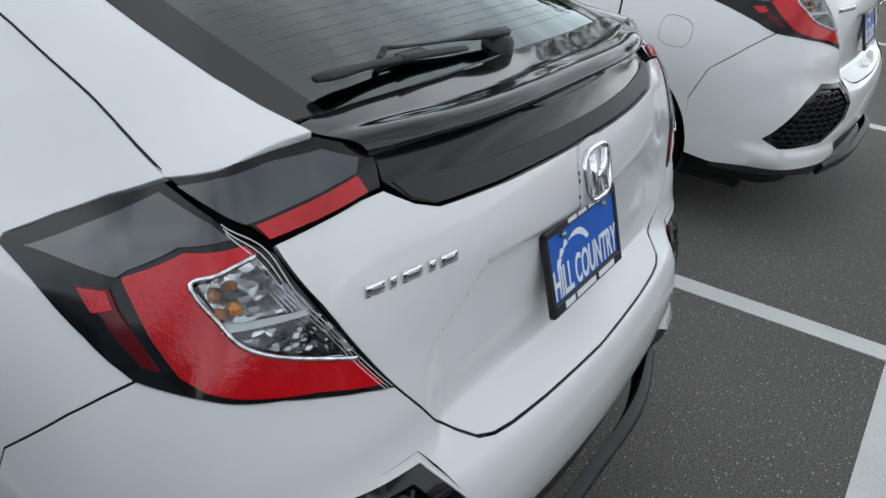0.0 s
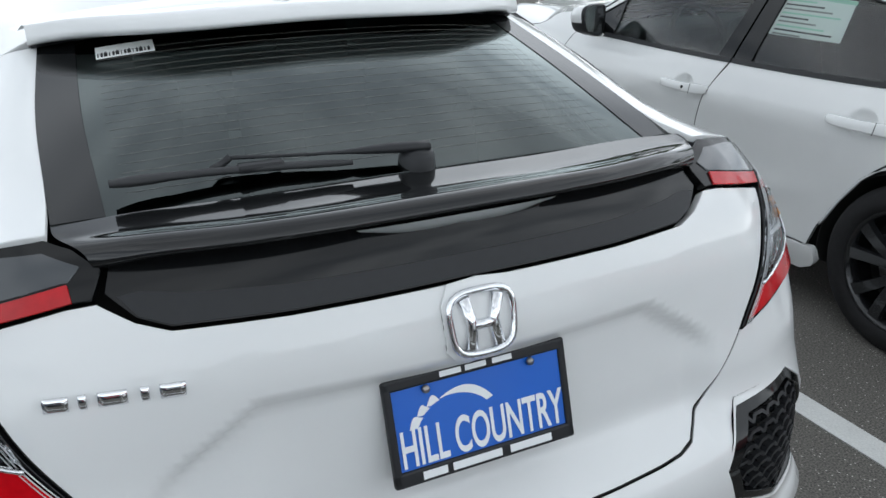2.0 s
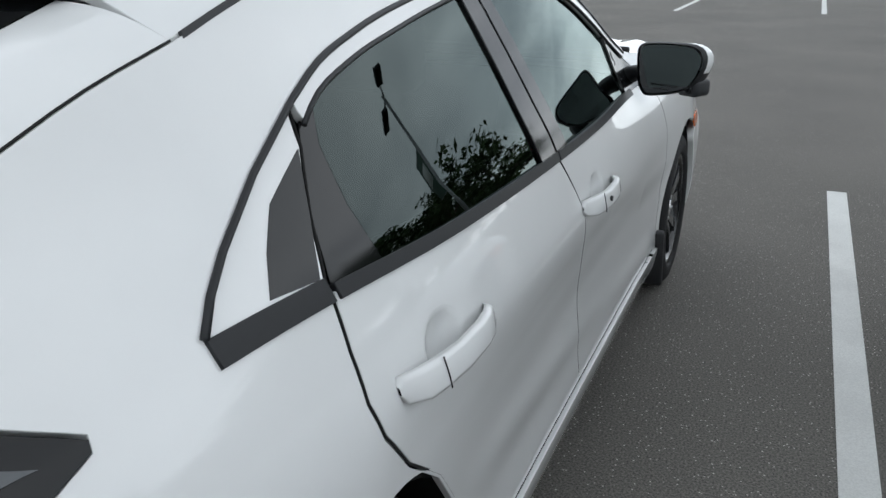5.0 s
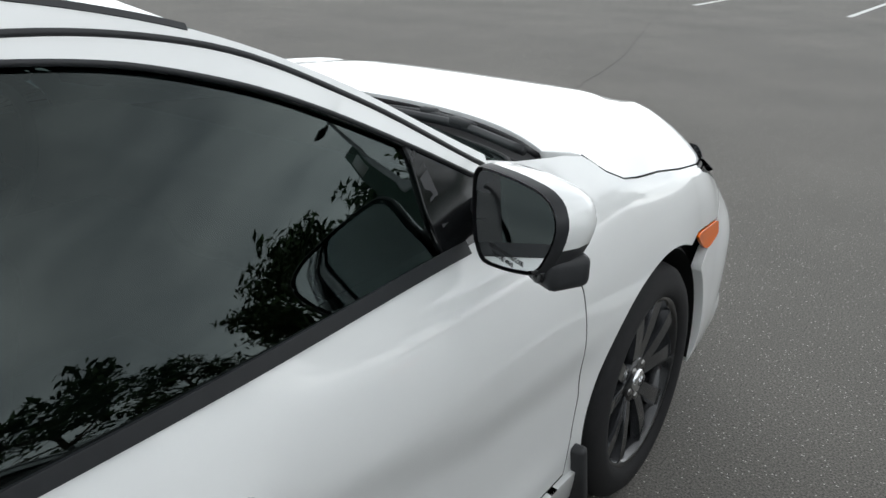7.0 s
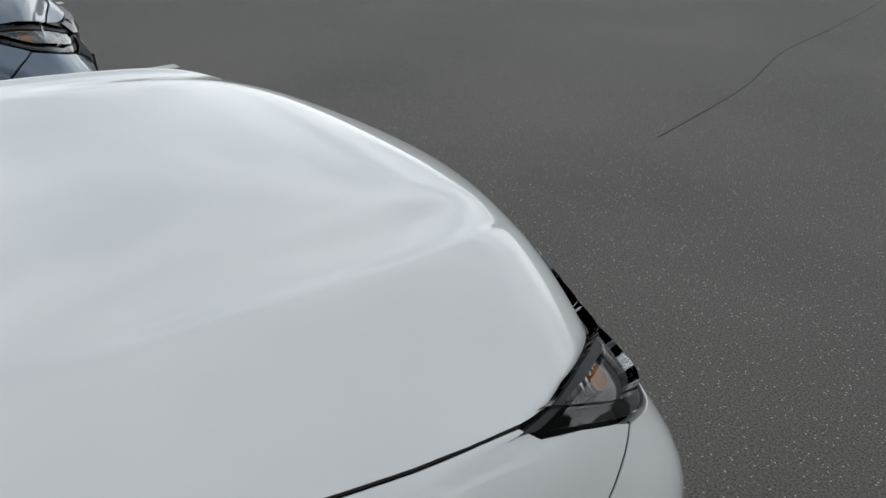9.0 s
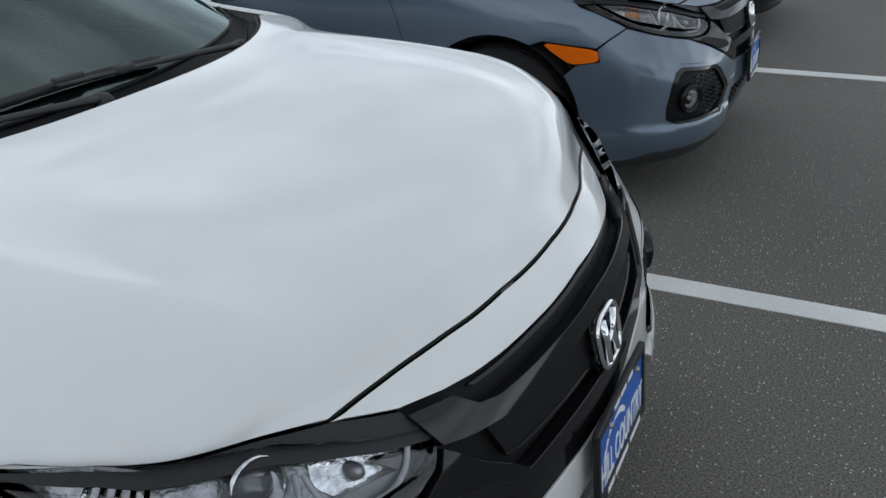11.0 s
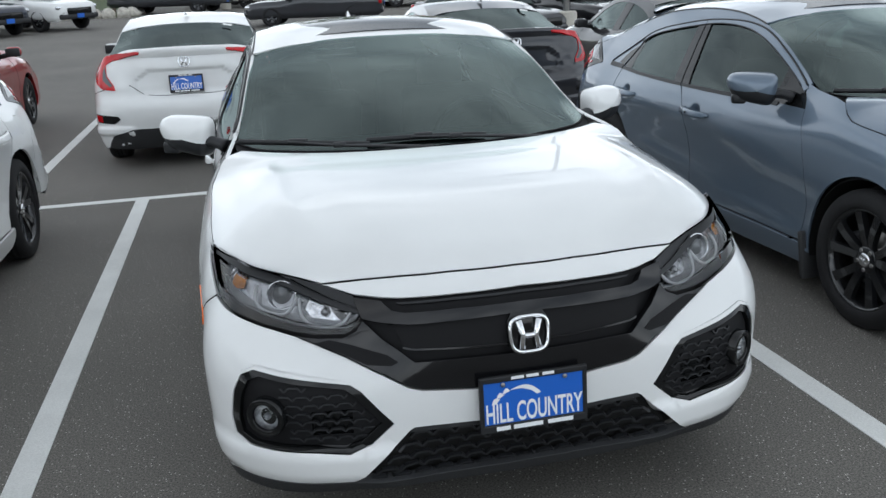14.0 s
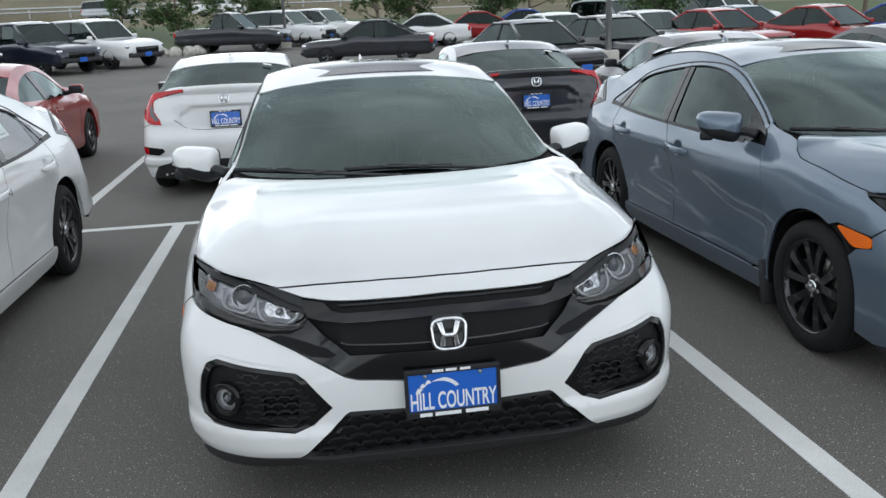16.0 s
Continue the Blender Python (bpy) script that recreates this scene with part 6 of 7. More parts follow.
def far_car(style, paint, label):
    """A car further off, from a few stations: body, glasshouse, roof, lamps, wheels."""
    L, W, H = {"suv": (4.9, .98, 1.78), "pickup": (5.3, .99, 1.79), "car": (4.65, .92, 1.46)}[style]
    root = tagged(new({"suv": "suv", "pickup": "pickup_truck", "car": "saloon_car"}[style]), label=label, category={"suv": "car", "pickup": "truck", "car": "car"}[style], group="far parked cars")
    h = L / 2
    belt = H * .62
    hoodz = belt * (.93 if style != "car" else .90)
    low = .26 if style == "car" else .34
    back = belt * (.98 if style == "suv" else 1.02 if style == "car" else .95)
    st = [(h, .72, low + .16, hoodz * .74), (h - .10, .86, low + .02, hoodz * .86), (h - .45, .97, low, hoodz * .95), (h * .42, 1.0, low, hoodz * 1.02), (h * .28, 1.0, low, belt), (-h * .35, 1.0, low, belt), (-h + .45, .99, low, back), (-h + .10, .92, low + .04, back * .96), (-h, .82, low + .18, back * .82)]
    rows = [[(0, y, z + .025), (W * w * .6, y, z + .015), (W * w * .93, y, z - .02), (W * w, y, z - .14), (W * w, y, (z + zl) / 2), (W * w * .98, y, zl + .08), (W * w * .9, y, zl)] for y, w, zl, z in st]
    g = loft(rows, 41, 36)
    V, F = loft_tris(g)
    c = g.shape[1]
    V += [tuple(g[0].mean(0)), tuple(g[-1].mean(0))]
    F = [f[::-1] for f in F] + [(j, j + 1, len(V) - 2) for j in range(c - 1)] + [((g.shape[0] - 1) * c + j + 1, (g.shape[0] - 1) * c + j, len(V) - 1) for j in range(c - 1)]
    make("body", V, F, paint, root, label="painted body")
    if style == "suv":
        gh = [(h * .34, .9, belt), (h * .06, .80, H - .06), (-h * .5, .80, H - .05), (-h + .28, .82, H - .12), (-h + .06, .9, belt)]
    elif style == "pickup":
        gh = [(h * .34, .9, belt), (h * .08, .80, H - .05), (-h * .18, .80, H - .04), (-h * .30, .86, belt)]
    else:
        gh = [(h * .40, .9, belt), (h * .06, .74, H - .06), (-h * .30, .74, H - .05), (-h * .72, .88, belt)]
    sideg = []
    for k in (1, -1):
        a = [(W * q * k * (.98 if i in (0, len(gh) - 1) else 1), y, z) for i, (y, q, z) in enumerate(gh)]
        b = [(W * .955 * k, y, belt - .03) for y, q, z in gh]
        v = a + b
        n = len(gh)
        make("window_glass", v, [(i, i + 1, n + i + 1, n + i) if k > 0 else (i + 1, i, n + i, n + i + 1) for i in range(n - 1)], GLASS_DARK, root, smooth_all=False, label="dark side windows")
        for i in range(n - 1):
            make("pillar", *tube([a[i], a[i + 1]], .035, 6), paint, root)
        ym = (gh[1][0] + gh[2][0]) / 2
        make("door_pillar", *tube([(W * .955 * k, ym, belt - .03), (W * gh[1][1] * k, ym, gh[1][2] - .02)], .035, 6), SATIN_BLACK, root)
        make("side_mirror", *box((W * 1.06 * k, gh[0][0] - .15, belt + .04), (.2, .12, .15), .04, 2), paint, root)
        make("head_lamp", *box((W * .68 * k, h - .14, hoodz * .78), (.42, .16, .13), .04, 2), LAMP_SILVER, root)
        make("tail_lamp", *box((W * .82 * k, -h + .08, back * .82), (.26, .12, .22), .04, 2), RED_LENS, root)
    for i, nm in ((0, "windscreen"), (len(gh) - 2, "rear_window")):
        (y0, q0, z0), (y1, q1, z1) = gh[i], gh[i + 1]
        make(nm, [(-W * q0, y0, z0), (W * q0, y0, z0), (W * q1, y1, z1), (-W * q1, y1, z1)], [(3, 2, 1, 0)], GLASS_DARK, root, smooth_all=False)
    (ya, qa, za), (yb, qb, zb) = gh[1], gh[-2]
    prof = [(ya + .04, qa, za - .02), (ya - .12, qa, za + .025), ((ya + yb) / 2, (qa + qb) / 2, max(za, zb) + .045), (yb + .12, qb, zb + .025), (yb - .04, qb, zb - .02)]
    sheet("roof", loft([[(0, y, z + .03), (W * q * .6, y, z + .02), (W * q * .97, y, z - .012), (W * q * 1.04, y, z - .05)] for y, q, z in prof], 17, 14), paint, root, .03)
    make("grille", *box((0, h - .02, hoodz * .66), (W * 1.1, .08, .22), .03, 2), GLOSS_BLACK, root)
    make("bumper", *join(box((0, h - .06, low + .16), (W * 1.7, .16, .18), .06, 2), box((0, -h + .06, low + .18), (W * 1.75, .16, .2), .06, 2)), MATTE_BLACK if style != "car" else paint, root)
    make("number_panel", *box((0, -h - .03, back * .7), (.30, .01, .15), 0), PLATE_BLUE, root, smooth_all=False)
    make("number_panel", *box((0, h + .03, hoodz * .5), (.30, .01, .15), 0), PLATE_BLUE, root, smooth_all=False)
    if style == "pickup":
        make("bed_floor", *box((0, -h * .66, back - .12), (W * 1.7, h * .58, .02), 0), MATTE_BLACK, root)
    r = .33 if style == "car" else .38
    for y in (h * .60, -h * .58):
        for k in (1, -1):
            w = make("wheel", *join(lathe([(-.1, r * .6), (-.11, r * .85), (-.07, r), (.07, r), (.11, r * .85), (.1, r * .66), (.07, r * .64)], 28)), RUBBER, root)
            w.matrix_basis = pose(W * .9 * k, y, r) @ (Matrix.Rotation(math.pi, 4, "Z") if k < 0 else Matrix())
            make("rim", *join(lathe([(.05, r * .64), (.08, r * .62), (.04, r * .5), (.04, .001)], 20), *[moved(box((.075, 0, r * .33), (.03, .06, r * .58), .01, 1), Matrix.Rotation(2 * math.pi * i / 5, 4, "X")) for i in range(5)]), RIM_GREY, w)
    return root


# ---------------------------------------------------------------- ground
def asphalt():
    m = textured("asphalt", (.130, .123, .110), .7, 150.0, .85, .08, bumpy=.55, fine=420.0, large=.55, large_spread=.16)
    n, l = m.node_tree.nodes, m.node_tree.links
    b = n["Principled BSDF"]
    old = b.inputs["Base Color"].links[0].from_socket
    tc = n.new("ShaderNodeTexCoord")
    vo = n.new("ShaderNodeTexVoronoi")                   # pale stones in the binder
    vo.inputs["Scale"].default_value = 75
    l.new(tc.outputs["Object"], vo.inputs["Vector"])
    rg = n.new("ShaderNodeMapRange")
    rg.inputs["From Min"].default_value, rg.inputs["From Max"].default_value = .08, .24
    rg.inputs["To Min"].default_value, rg.inputs["To Max"].default_value = 1.0, 0.0
    l.new(vo.outputs["Distance"], rg.inputs["Value"])
    pick = n.new("ShaderNodeMath")
    pick.operation, pick.inputs[1].default_value = "GREATER_THAN", .62
    l.new(vo.outputs["Color"], pick.inputs[0])
    mul = n.new("ShaderNodeMath")
    mul.operation = "MULTIPLY"
    l.new(rg.outputs[0], mul.inputs[0]), l.new(pick.outputs[0], mul.inputs[1])
    mix = n.new("ShaderNodeMixRGB")
    mix.inputs[2].default_value = (.70, .68, .62, 1)
    l.new(mul.outputs[0], mix.inputs[0]), l.new(old, mix.inputs[1]), l.new(mix.outputs[0], b.inputs["Base Color"])
    return m


ASPHALT = asphalt()
LINE_PAINT = textured("road_paint", (.68, .69, .67), .10, 160.0, .7, .1, bumpy=.6, fine=300.0, large=3.0, large_spread=.08)
GRASS = textured("grass", (.060, .082, .030), .4, 8.0, .95, .05, bumpy=.8, fine=60, large=.06, large_spread=.3)
DRY_GRASS = textured("dry_grass", (.135, .115, .058), .35, 5.0, .95, .05, bumpy=.6, fine=40, large=.08, large_spread=.3)
CONCRETE = textured("concrete", (.46, .44, .39), .12, 40.0, .85, .1, bumpy=.4, fine=200)
MULCH = textured("mulch", (.16, .085, .05), .4, 60.0, .95, .05, bumpy=1.0, fine=120)
BARK = textured("bark", (.14, .11, .085), .3, 25.0, .9, .05, bumpy=.9, fine=60)
LEAF = textured("leaf", (.055, .10, .028), .35, 3.0, .6, .1, large=1.0, large_spread=.3)
GALVANISED = textured("galvanised_steel", (.45, .46, .47), .1, 20, .45, .1, metal=.8)
ROAD_GREY = textured("road_concrete", (.30, .29, .27), .1, 3.0, .9, .05)
ROCK = textured("rock", (.45, .43, .38), .25, 6.0, .9, .05, bumpy=.8, fine=20)

SLOPE = .033                                             # the car park climbs gently behind the second row


def ground_z(y):
    return SLOPE * min(max(-9.0 - y, 0.0), 36.0)


xs = np.concatenate(([-1500, -300], np.linspace(-60, 60, 13), [300, 1500]))
ys = np.array([-1500, -300, -90, -45, -40, -35, -30, -25, -20, -15, -12, -9, -4, 0, 10, 20, 40, 60, 300, 1500.0])
gx, gy = np.meshgrid(xs, ys)
gz = np.vectorize(ground_z)(gy)
gv, gf = loft_tris(np.stack((gx, gy, gz), -1))
tagged(make("ground", gv, gf, ASPHALT, smooth_all=False), kind="structure", label="dark grey asphalt car park with pale stones")


def on_ground(x, y, turn):
    return Matrix.Translation((x, y, ground_z(y))) @ Matrix.Rotation(-math.atan(SLOPE) if y < -9 else 0, 4, "X") @ Matrix.Rotation(radians(turn), 4, "Z")


def line(x0, y0, x1, y1, w=.105, z=.004):
    d = Vector((x1 - x0, y1 - y0, 0))
    return tagged(make("road_marking", *moved(box((0, 0, z / 2), (d.length, w, z), 0), pose((x0 + x1) / 2, (y0 + y1) / 2, 0, 0, 0, math.degrees(math.atan2(d.y, d.x)))), LINE_PAINT, smooth_all=False), kind="structure", label="white painted parking line on the asphalt")


PITCH = 2.95
for i in range(-6, 7):
    line(1.57 + i * PITCH, 3.08, 1.61 + i * PITCH, -2.802)
    line(2.68 + i * PITCH, -2.906, 2.74 + i * PITCH, -8.95)
    line(1.50 + i * PITCH, 16.9, 1.50 + i * PITCH, 22.5)
line(-17, -2.854, 20, -2.854)
line(4.4, 22.5, 9.0, 22.5)
# tarred seam across the aisle
seam_pts = [(-1.3 - .33 * i + .04 * math.sin(i * 2.3) + .03 * math.sin(i * 5.1), 4.6 + i * 1.15 + .1 * math.sin(i * 1.7), .002) for i in range(16)]
tagged(make("ground_seam", *tube(curve(seam_pts, 120), [.003 + .004 * abs(math.sin(i * .37)) * abs(math.sin(i * 1.91)) for i in range(120)], 6, (1, .15)), textured("tar", (.05, .048, .045), .1, 40, .7)), kind="structure", label="dark tarred crack across the asphalt")

# ---------------------------------------------------------------- cars
main_car = hatchback("hatchback_car", PAINT_WHITE, GLASS_DARK, GLASS_DARK, "white five-door hatchback with black trim, parked nose out", group="parked cars")
grey_car = repaint(copy_thing(main_car, pose(-2.80, -.14, 0)), {PAINT_WHITE: PAINT_GREY, RIM_GREY: RIM_BLACK})
tagged(grey_car, label="grey-blue five-door hatchback with black wheels, parked nose out")
white_two = repaint(copy_thing(main_car, pose(3.02, -.08, 0)), {GLASS_DARK: GLASS_CLEAR})
tagged(white_two, label="white hatchback beside the first, window sticker on its glass")


def window_sticker(car, side):
    """Price sheet inside a rear door window, with a plain printed layout."""
    k = -1 if side == "L" else 1
    sh = panel("price_sheet", [Y(-.47, 1.235), Y(-.48, 1.06), Y(-.84, 1.065), Y(-.82, 1.215)], PAPER, car, side, off=-.014, gap=0, depth=0, res=.05, label="white price sheet with rows of grey print")
    sh_green = panel("print_band", [Y(-.48, 1.231), Y(-.48, 1.212), Y(-.83, 1.200), Y(-.825, 1.214)], PRINT_GREEN, sh, side, off=-.0125, gap=0, depth=0, res=.05)
    for i in range(9):
        z = 1.198 - i * .016
        panel("print_row", [Y(-.51, z), Y(-.51, z - .006), Y(-.51 - .28 * (.5 + .5 * ((i * 5) % 4) / 3), z - .006), Y(-.51 - .28 * (.5 + .5 * ((i * 5) % 4) / 3), z)], (PRINT_GREEN, DASH, BEIGE)[i % 3], sh, side, off=-.012, gap=0, depth=0, res=.05)


window_sticker(white_two, "L")
window_sticker(white_two, "R")

sal = saloon("saloon_car", PAINT_WHITE, "white four-door saloon with red C-shaped tail lamps", "parked cars")
sal.matrix_basis = pose(1.23, -6.34, 0, 0, 0, 180)
for paint, x, y, lab in ((PAINT_DARK, -2.06, -6.3, "charcoal four-door saloon with red C-shaped tail lamps"), (PAINT_RED, 4.43, -6.8, "red four-door saloon with dark windows"), (PAINT_BLACK, -4.95, -6.5, "black four-door saloon with a sheet in its window"), (PAINT_DARK, -7.9, -6.3, "charcoal four-door saloon parked tail out"), (PAINT_WHITE, 7.3, -6.4, "white four-door saloon parked tail out")):
    o = copy_thing(sal, pose(x, y, 0, 0, 0, 180))
    if paint is not PAINT_WHITE:
        repaint(o, {PAINT_WHITE: paint})
    tagged(o, label=lab)
o = repaint(copy_thing(main_car, pose(-5.75, -.2, 0)), {PAINT_WHITE: PAINT_BLACK, RIM_GREY: RIM_BLACK})
tagged(o, label="black five-door hatchback parked nose out")

PAINTS = {"white": PAINT_WHITE, "silver": PAINT_SILVER, "charcoal": PAINT_DARK, "black": PAINT_BLACK, "red": PAINT_RED, "navy": PAINT_NAVY, "blue": PAINT_BLUE, "grey": PAINT_GREY}
made = {}


def park(style, col, x, y, turn, lift=0):
    word = {"suv": "sport utility car", "pickup": "pickup truck", "car": "saloon car"}[style]
    lab = f"{col} {word} with dark windows, parked in a far row"
    if (style, col) in made:
        copy_thing(made[style, col], on_ground(x, y, turn) if not lift else pose(x, y, lift, 0, 0, turn))
        return
    src = next((v for (s, _), v in made.items() if s == style), None)
    if src is None:
        o = far_car(style, PAINTS[col], lab)
        o.matrix_basis = on_ground(x, y, turn)
        o["paint"] = col
    else:
        o = repaint(copy_thing(src, on_ground(x, y, turn) if not lift else pose(x, y, lift, 0, 0, turn)), {PAINTS[src["paint"]]: PAINTS[col]})
        o["paint"] = col
        tagged(o, label=lab)
    made[style, col] = o


for style, col, x, y, turn in (("suv", "navy", 9.85, -27.8, 52), ("suv", "white", 8.0, -29.7, 52), ("suv", "navy", 12.6, -26.4, 50), ("pickup", "charcoal", 3.6, -37.2, 72), ("suv", "white", 1.0, -40.5, 58), ("suv", "white", -.9, -43.0, 55),
                               ("car", "charcoal", -1.95, -25.6, -102), ("car", "white", -5.0, -34.5, -100), ("car", "red", -7.6, -35.4, -100), ("car", "blue", -10.0, -36.0, -100), ("car", "charcoal", -5.35, -16.4, 18), ("car", "black", -8.0, -17.6, 18),
                               ("car", "white", -10.9, -22.0, 18), ("car", "red", -12.6, -20.6, 20), ("car", "grey", -15.0, -23.5, 20), ("car", "red", -15.7, -19.6, 22), ("car", "blue", -18.4, -19.2, 22), ("suv", "silver", -13.6, -32.0, 20), ("suv", "black", -16.6, -32.5, 20), ("suv", "white", -19.4, -33.0, 20), ("car", "white", -8.2, -23.5, 18)):
    park(style, col, x, y, turn)

# ---------------------------------------------------------------- verge, highway, trees
def verge(name, rows, mat, lab, x0=-120, x1=120):
    g = np.array([[(x, y, z) for x in np.linspace(x0, x1, 61)] for y, z in rows])
    for i in range(g.shape[0]):
        g[i, :, 2] += (.10 * np.sin(g[i, :, 0] * .37 + i) + .05 * np.sin(g[i, :, 0] * 1.1 + 2 * i)) * (0 < i < g.shape[0] - 1)
    return tagged(make(name, *loft_tris(g), mat), kind="structure", label=lab)


verge("ground_lawn", [(-36, .895), (-37, 1.05), (-41, 1.16), (-46, 1.25)], GRASS, "rough green grass edged by pale boulders", 5.0, 70)
verge("ground_verge", [(-45.5, 1.19), (-48, 1.45), (-53, 1.9), (-58, 2.3), (-62, 2.6)], GRASS, "rough green grass verge beyond the car park")
verge("ground_bank", [(-62, 2.6), (-68, 3.05), (-72, 3.3), (-75, 3.45)], DRY_GRASS, "dry grass bank beside the highway")
verge("road", [(-75, 3.45), (-80, 3.6), (-85, 3.6)], ROAD_GREY, "pale concrete highway")
verge("ground_bank_far", [(-85, 3.6), (-89, 4.2), (-96, 5.2), (-115, 7.2), (-150, 11), (-220, 16)], DRY_GRASS, "dry grass bank beyond the highway")
park("suv", "silver", 17.6, -78.6, 90, 3.56), park("pickup", "white", 7.9, -79.0, 90, 3.56)
for i in range(27):
    x = -52 + i * 4
    p = tagged(make("guard_rail_post", *box((x, -90, 4.75), (.14, .16, 1.3), .02), GALVANISED), label="grey steel guard rail post", category="post", group="guard rail posts")
tagged(make("guard_rail", *join(tube([(-55, -89.9, 5.3), (55, -89.9, 5.3)], .10, 8), tube([(-55, -89.9, 4.9), (55, -89.9, 4.9)], .10, 8)), GALVANISED), label="long grey steel guard rail beside the highway", category="barrier")

rocks = random.Random(5)
for i in range(12):
    bm = bmesh.new()
    bmesh.ops.create_icosphere(bm, subdivisions=2, radius=.32)
    for v in bm.verts:
        v.co *= 1 + .25 * noise.noise(v.co * 3 + Vector((i, 0, 0)))
    me = bpy.data.meshes.new("boulder")
    bm.to_mesh(me)
    bm.free()
    me.materials.append(ROCK)
    o = tagged(new("boulder", me), label="pale limestone boulder edging the grass", category="rock", group="boulders")
    o.matrix_basis = pose(8.6 - i * .62 if i < 6 else 5.2, -35.6 + rocks.uniform(-.2, .2) if i < 6 else -36.4 - (i - 6) * .8, ground_z(-36) + .1, 0, 0, rocks.uniform(0, 360))


def tree(h, seed, label, density=1.0):
    rd = random.Random(seed)
    root = tagged(new("tree"), label=label, category="tree", group="trees round the car park")
    trunk = [tube(curve([(0, 0, -.1), (.05 * rd.uniform(-1, 1), .05, h * .2), (.1 * rd.uniform(-1, 1), -.05, h * .5), (0, .1, h * .8)], 10), np.linspace(.035 * h * .6, .008 * h, 10), 8)]
    ends = []
    for i in range(16):
        z0 = h * rd.uniform(.22, .7)
        a = rd.uniform(0, 6.28)
        ln = h * rd.uniform(.2, .36) * (1.1 - z0 / h * .6)
        e = (math.cos(a) * ln, math.sin(a) * ln, z0 + h * rd.uniform(.05, .22))
        trunk.append(tube(curve([(0, 0, z0), (e[0] * .5, e[1] * .5, z0 + (e[2] - z0) * .35), e], 6), np.linspace(.010 * h, .003 * h, 6), 5))
        ends.append(e)
    make("trunk", *join(*trunk), BARK, root)
    V, F = [], []
    for e in ends + [(0, 0, h * .85), (.1 * h, 0, h * .9), (-.1 * h, .05 * h, h * .82)]:
        for c in range(int(9 * density)):
            cc = Vector(e) + Vector((rd.gauss(0, .07), rd.gauss(0, .07), rd.gauss(0, .055))) * h
            for q in range(16):
                p = cc + Vector((rd.gauss(0, .028), rd.gauss(0, .028), rd.gauss(0, .024))) * h
                s = h * rd.uniform(.015, .027)
                m = Euler((rd.uniform(-1, 1), rd.uniform(-1, 1), rd.uniform(0, 6.28))).to_matrix()
                k = len(V)
                V += [tuple(p + m @ Vector(d) * s) for d in ((-1.3, 0, 0), (0, -.5, .12), (1.3, 0, 0), (0, .5, .12))]
                F.append((k, k + 1, k + 2, k + 3))
    tagged(make("crown", V, F, LEAF, root, smooth_all=False), kind="stuff", label="leafy green crown of many small leaves")
    return root


t1 = tree(5.5, 3, "young leafy tree on the verge")
t1.matrix_basis = pose(-3.4, -38.5, .97)
t2 = tree(4.2, 8, "small leafy tree on the verge", 1.3)
t2.matrix_basis = pose(6.6, -41.0, .95)
spots = random.Random(11)
for x, y, z, sc in ((-5.6, -42, 1.08, 1.0), (-9.4, -40, 1.0, 1.0), (-12.5, -43, 1.1, .9), (5.2, -47, 1.2, .7), (3.2, -48, 1.3, .6), (2.2, -52, 1.7, .9), (11.5, -52, 1.6, .6), (-17, -44, 1.1, 1.1), (-22, -44, 1.1, 1.2), (-28, -46, 1.2, 1.2), (-35, -45, 1.2, 1.3), (20, -50, 1.5, .9), (-13.0, -27.5, .6, .9)):
    o = copy_thing(spots.choice((t1, t2)), pose(x, y, z, 0, 0, spots.uniform(0, 360)))
    o.scale = (sc, sc, sc)
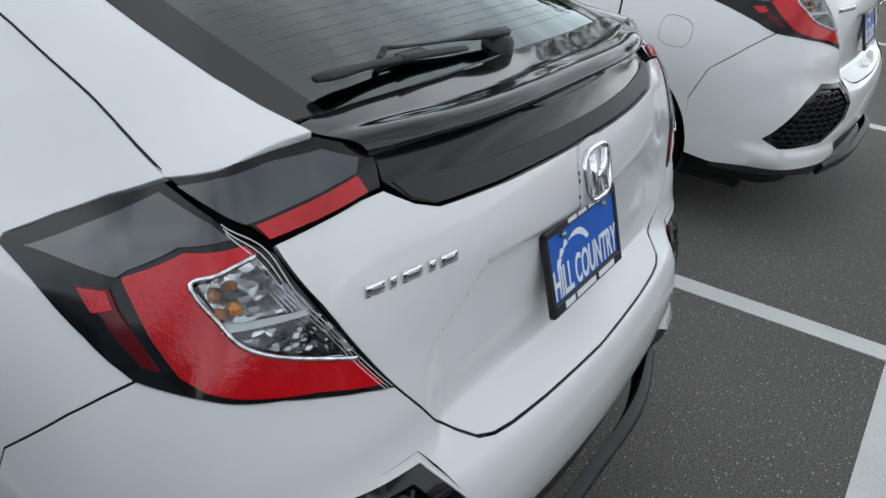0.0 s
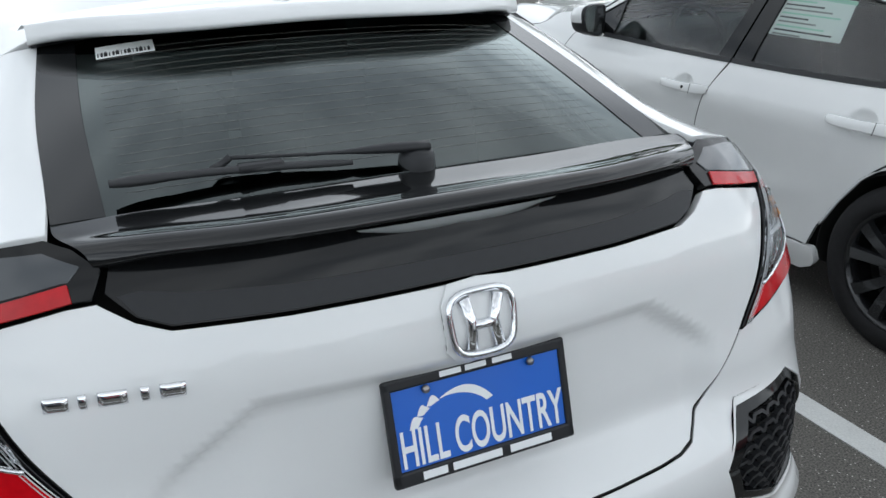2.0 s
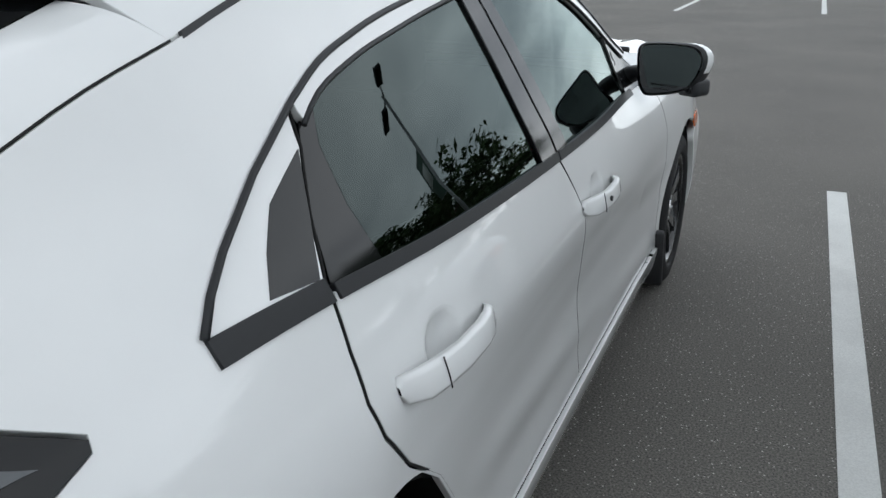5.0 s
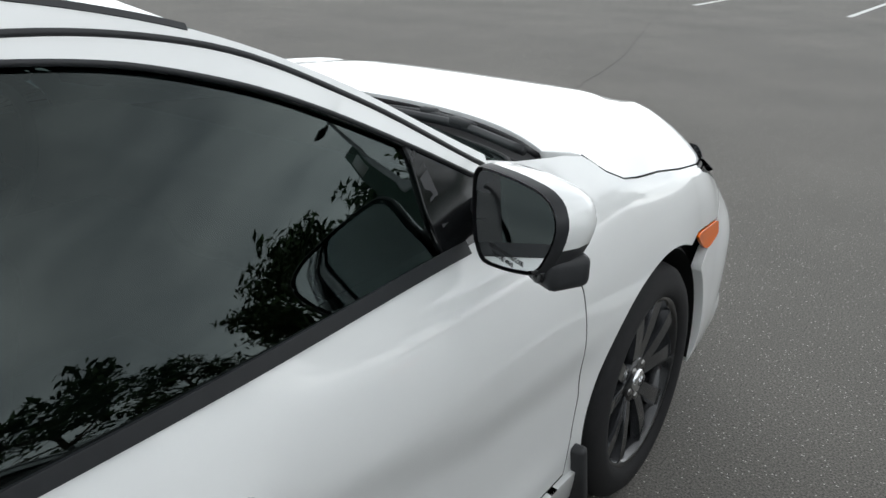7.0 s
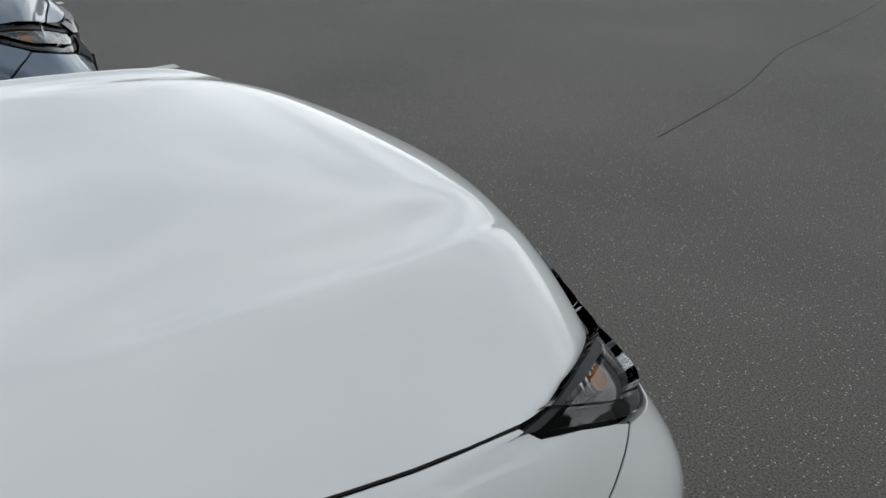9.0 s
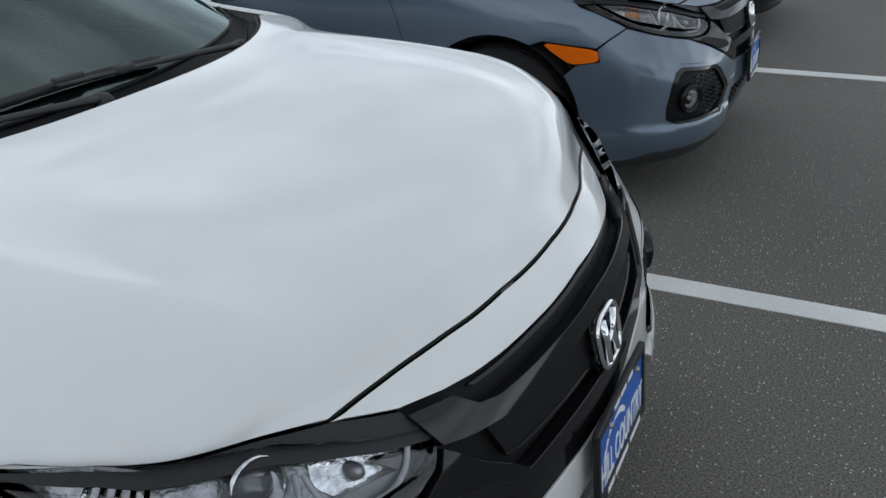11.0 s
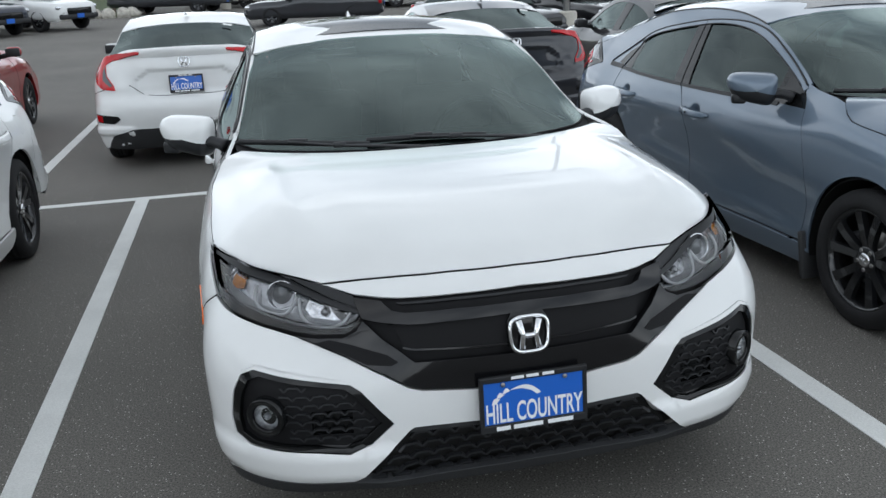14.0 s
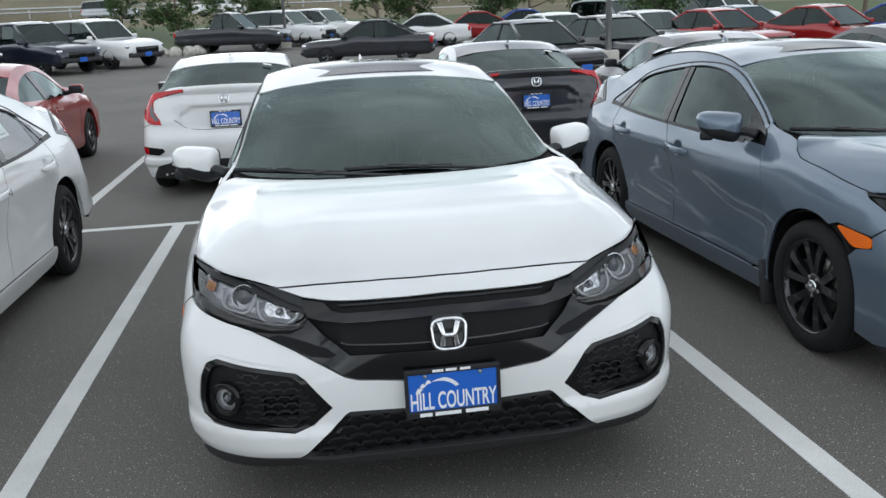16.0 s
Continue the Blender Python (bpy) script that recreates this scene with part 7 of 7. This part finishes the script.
for x, y, sc in ((11.5, 17.5, 1.1), (13.5, 19.5, 1.3), (16, 16.5, 1.3), (12, 23, 1.4), (19, 22, 1.7), (21, 14, 1.6), (22, 6, 1.5), (24, -2, 1.5), (17.5, 28, 1.8), (27, 12, 2.0)):
    o = copy_thing(spots.choice((t1, t2)), pose(x, y, .08 if x > 8 and y > 12.5 else 0, 0, 0, spots.uniform(0, 360)))
    o.scale = (sc, sc, sc)

# planted island with a kerb across the aisle
isl = curve([(8.2, 22), (8.0, 16), (8.3, 13.6), (9.4, 12.7), (11.5, 12.5), (20, 12.5)], 60)
tagged(make("kerb", *tube([(x, y, .07) for x, y in isl], .09, 8), CONCRETE), kind="structure", label="pale concrete kerb round a planted island")
tagged(make("ground_island", [(x, y, .09) for x, y in isl] + [(20, 22, .09)], [tuple(range(61))], MULCH, smooth_all=False), kind="structure", label="brown mulch bed inside the kerb")


def lamp_post(x, y, turn, banner):
    root = tagged(new("lamp_post"), label="tall grey lamp post with a twin head" + (" and a banner" if banner else ""), category="street lamp")
    make("base", *lathe([(0, .25), (.7, .25), (.75, .22), (.75, .001)], 20, "z"), CONCRETE, root)
    make("pole", *tube([(0, 0, .7), (0, 0, 7.4)], [.075, .055], 12), GALVANISED, root)
    for k in (1, -1):
        make("arm", *tube([(0, 0, 7.3), (k * .5, 0, 7.4)], .03, 8), GALVANISED, root)
        make("lamp_head", *box((k * .85, 0, 7.4), (.75, .34, .09), .03, 2), SATIN_BLACK, root)
    if banner:
        b = make("banner", *box((.5, 0, 5.2), (.75, .02, 1.7), .008, 1), textured("banner_cloth", (.10, .16, .13), .1, 10, .8), root, label="dark green hanging banner with a pale panel")
        make("banner_panel", *box((.5, -.012, 5.5), (.55, .004, .5), 0), PAPER, b)
        for z in (4.35, 6.05):
            make("bracket", *tube([(0, 0, z), (.9, 0, z)], .015, 6), GALVANISED, root)
    root.matrix_basis = pose(x, y, ground_z(y), 0, 0, turn)


lamp_post(9.2, 14.6, 30, True)
lamp_post(1.2, -38.6, 0, False)
lamp_post(-6.75, -14.6, 0, False)
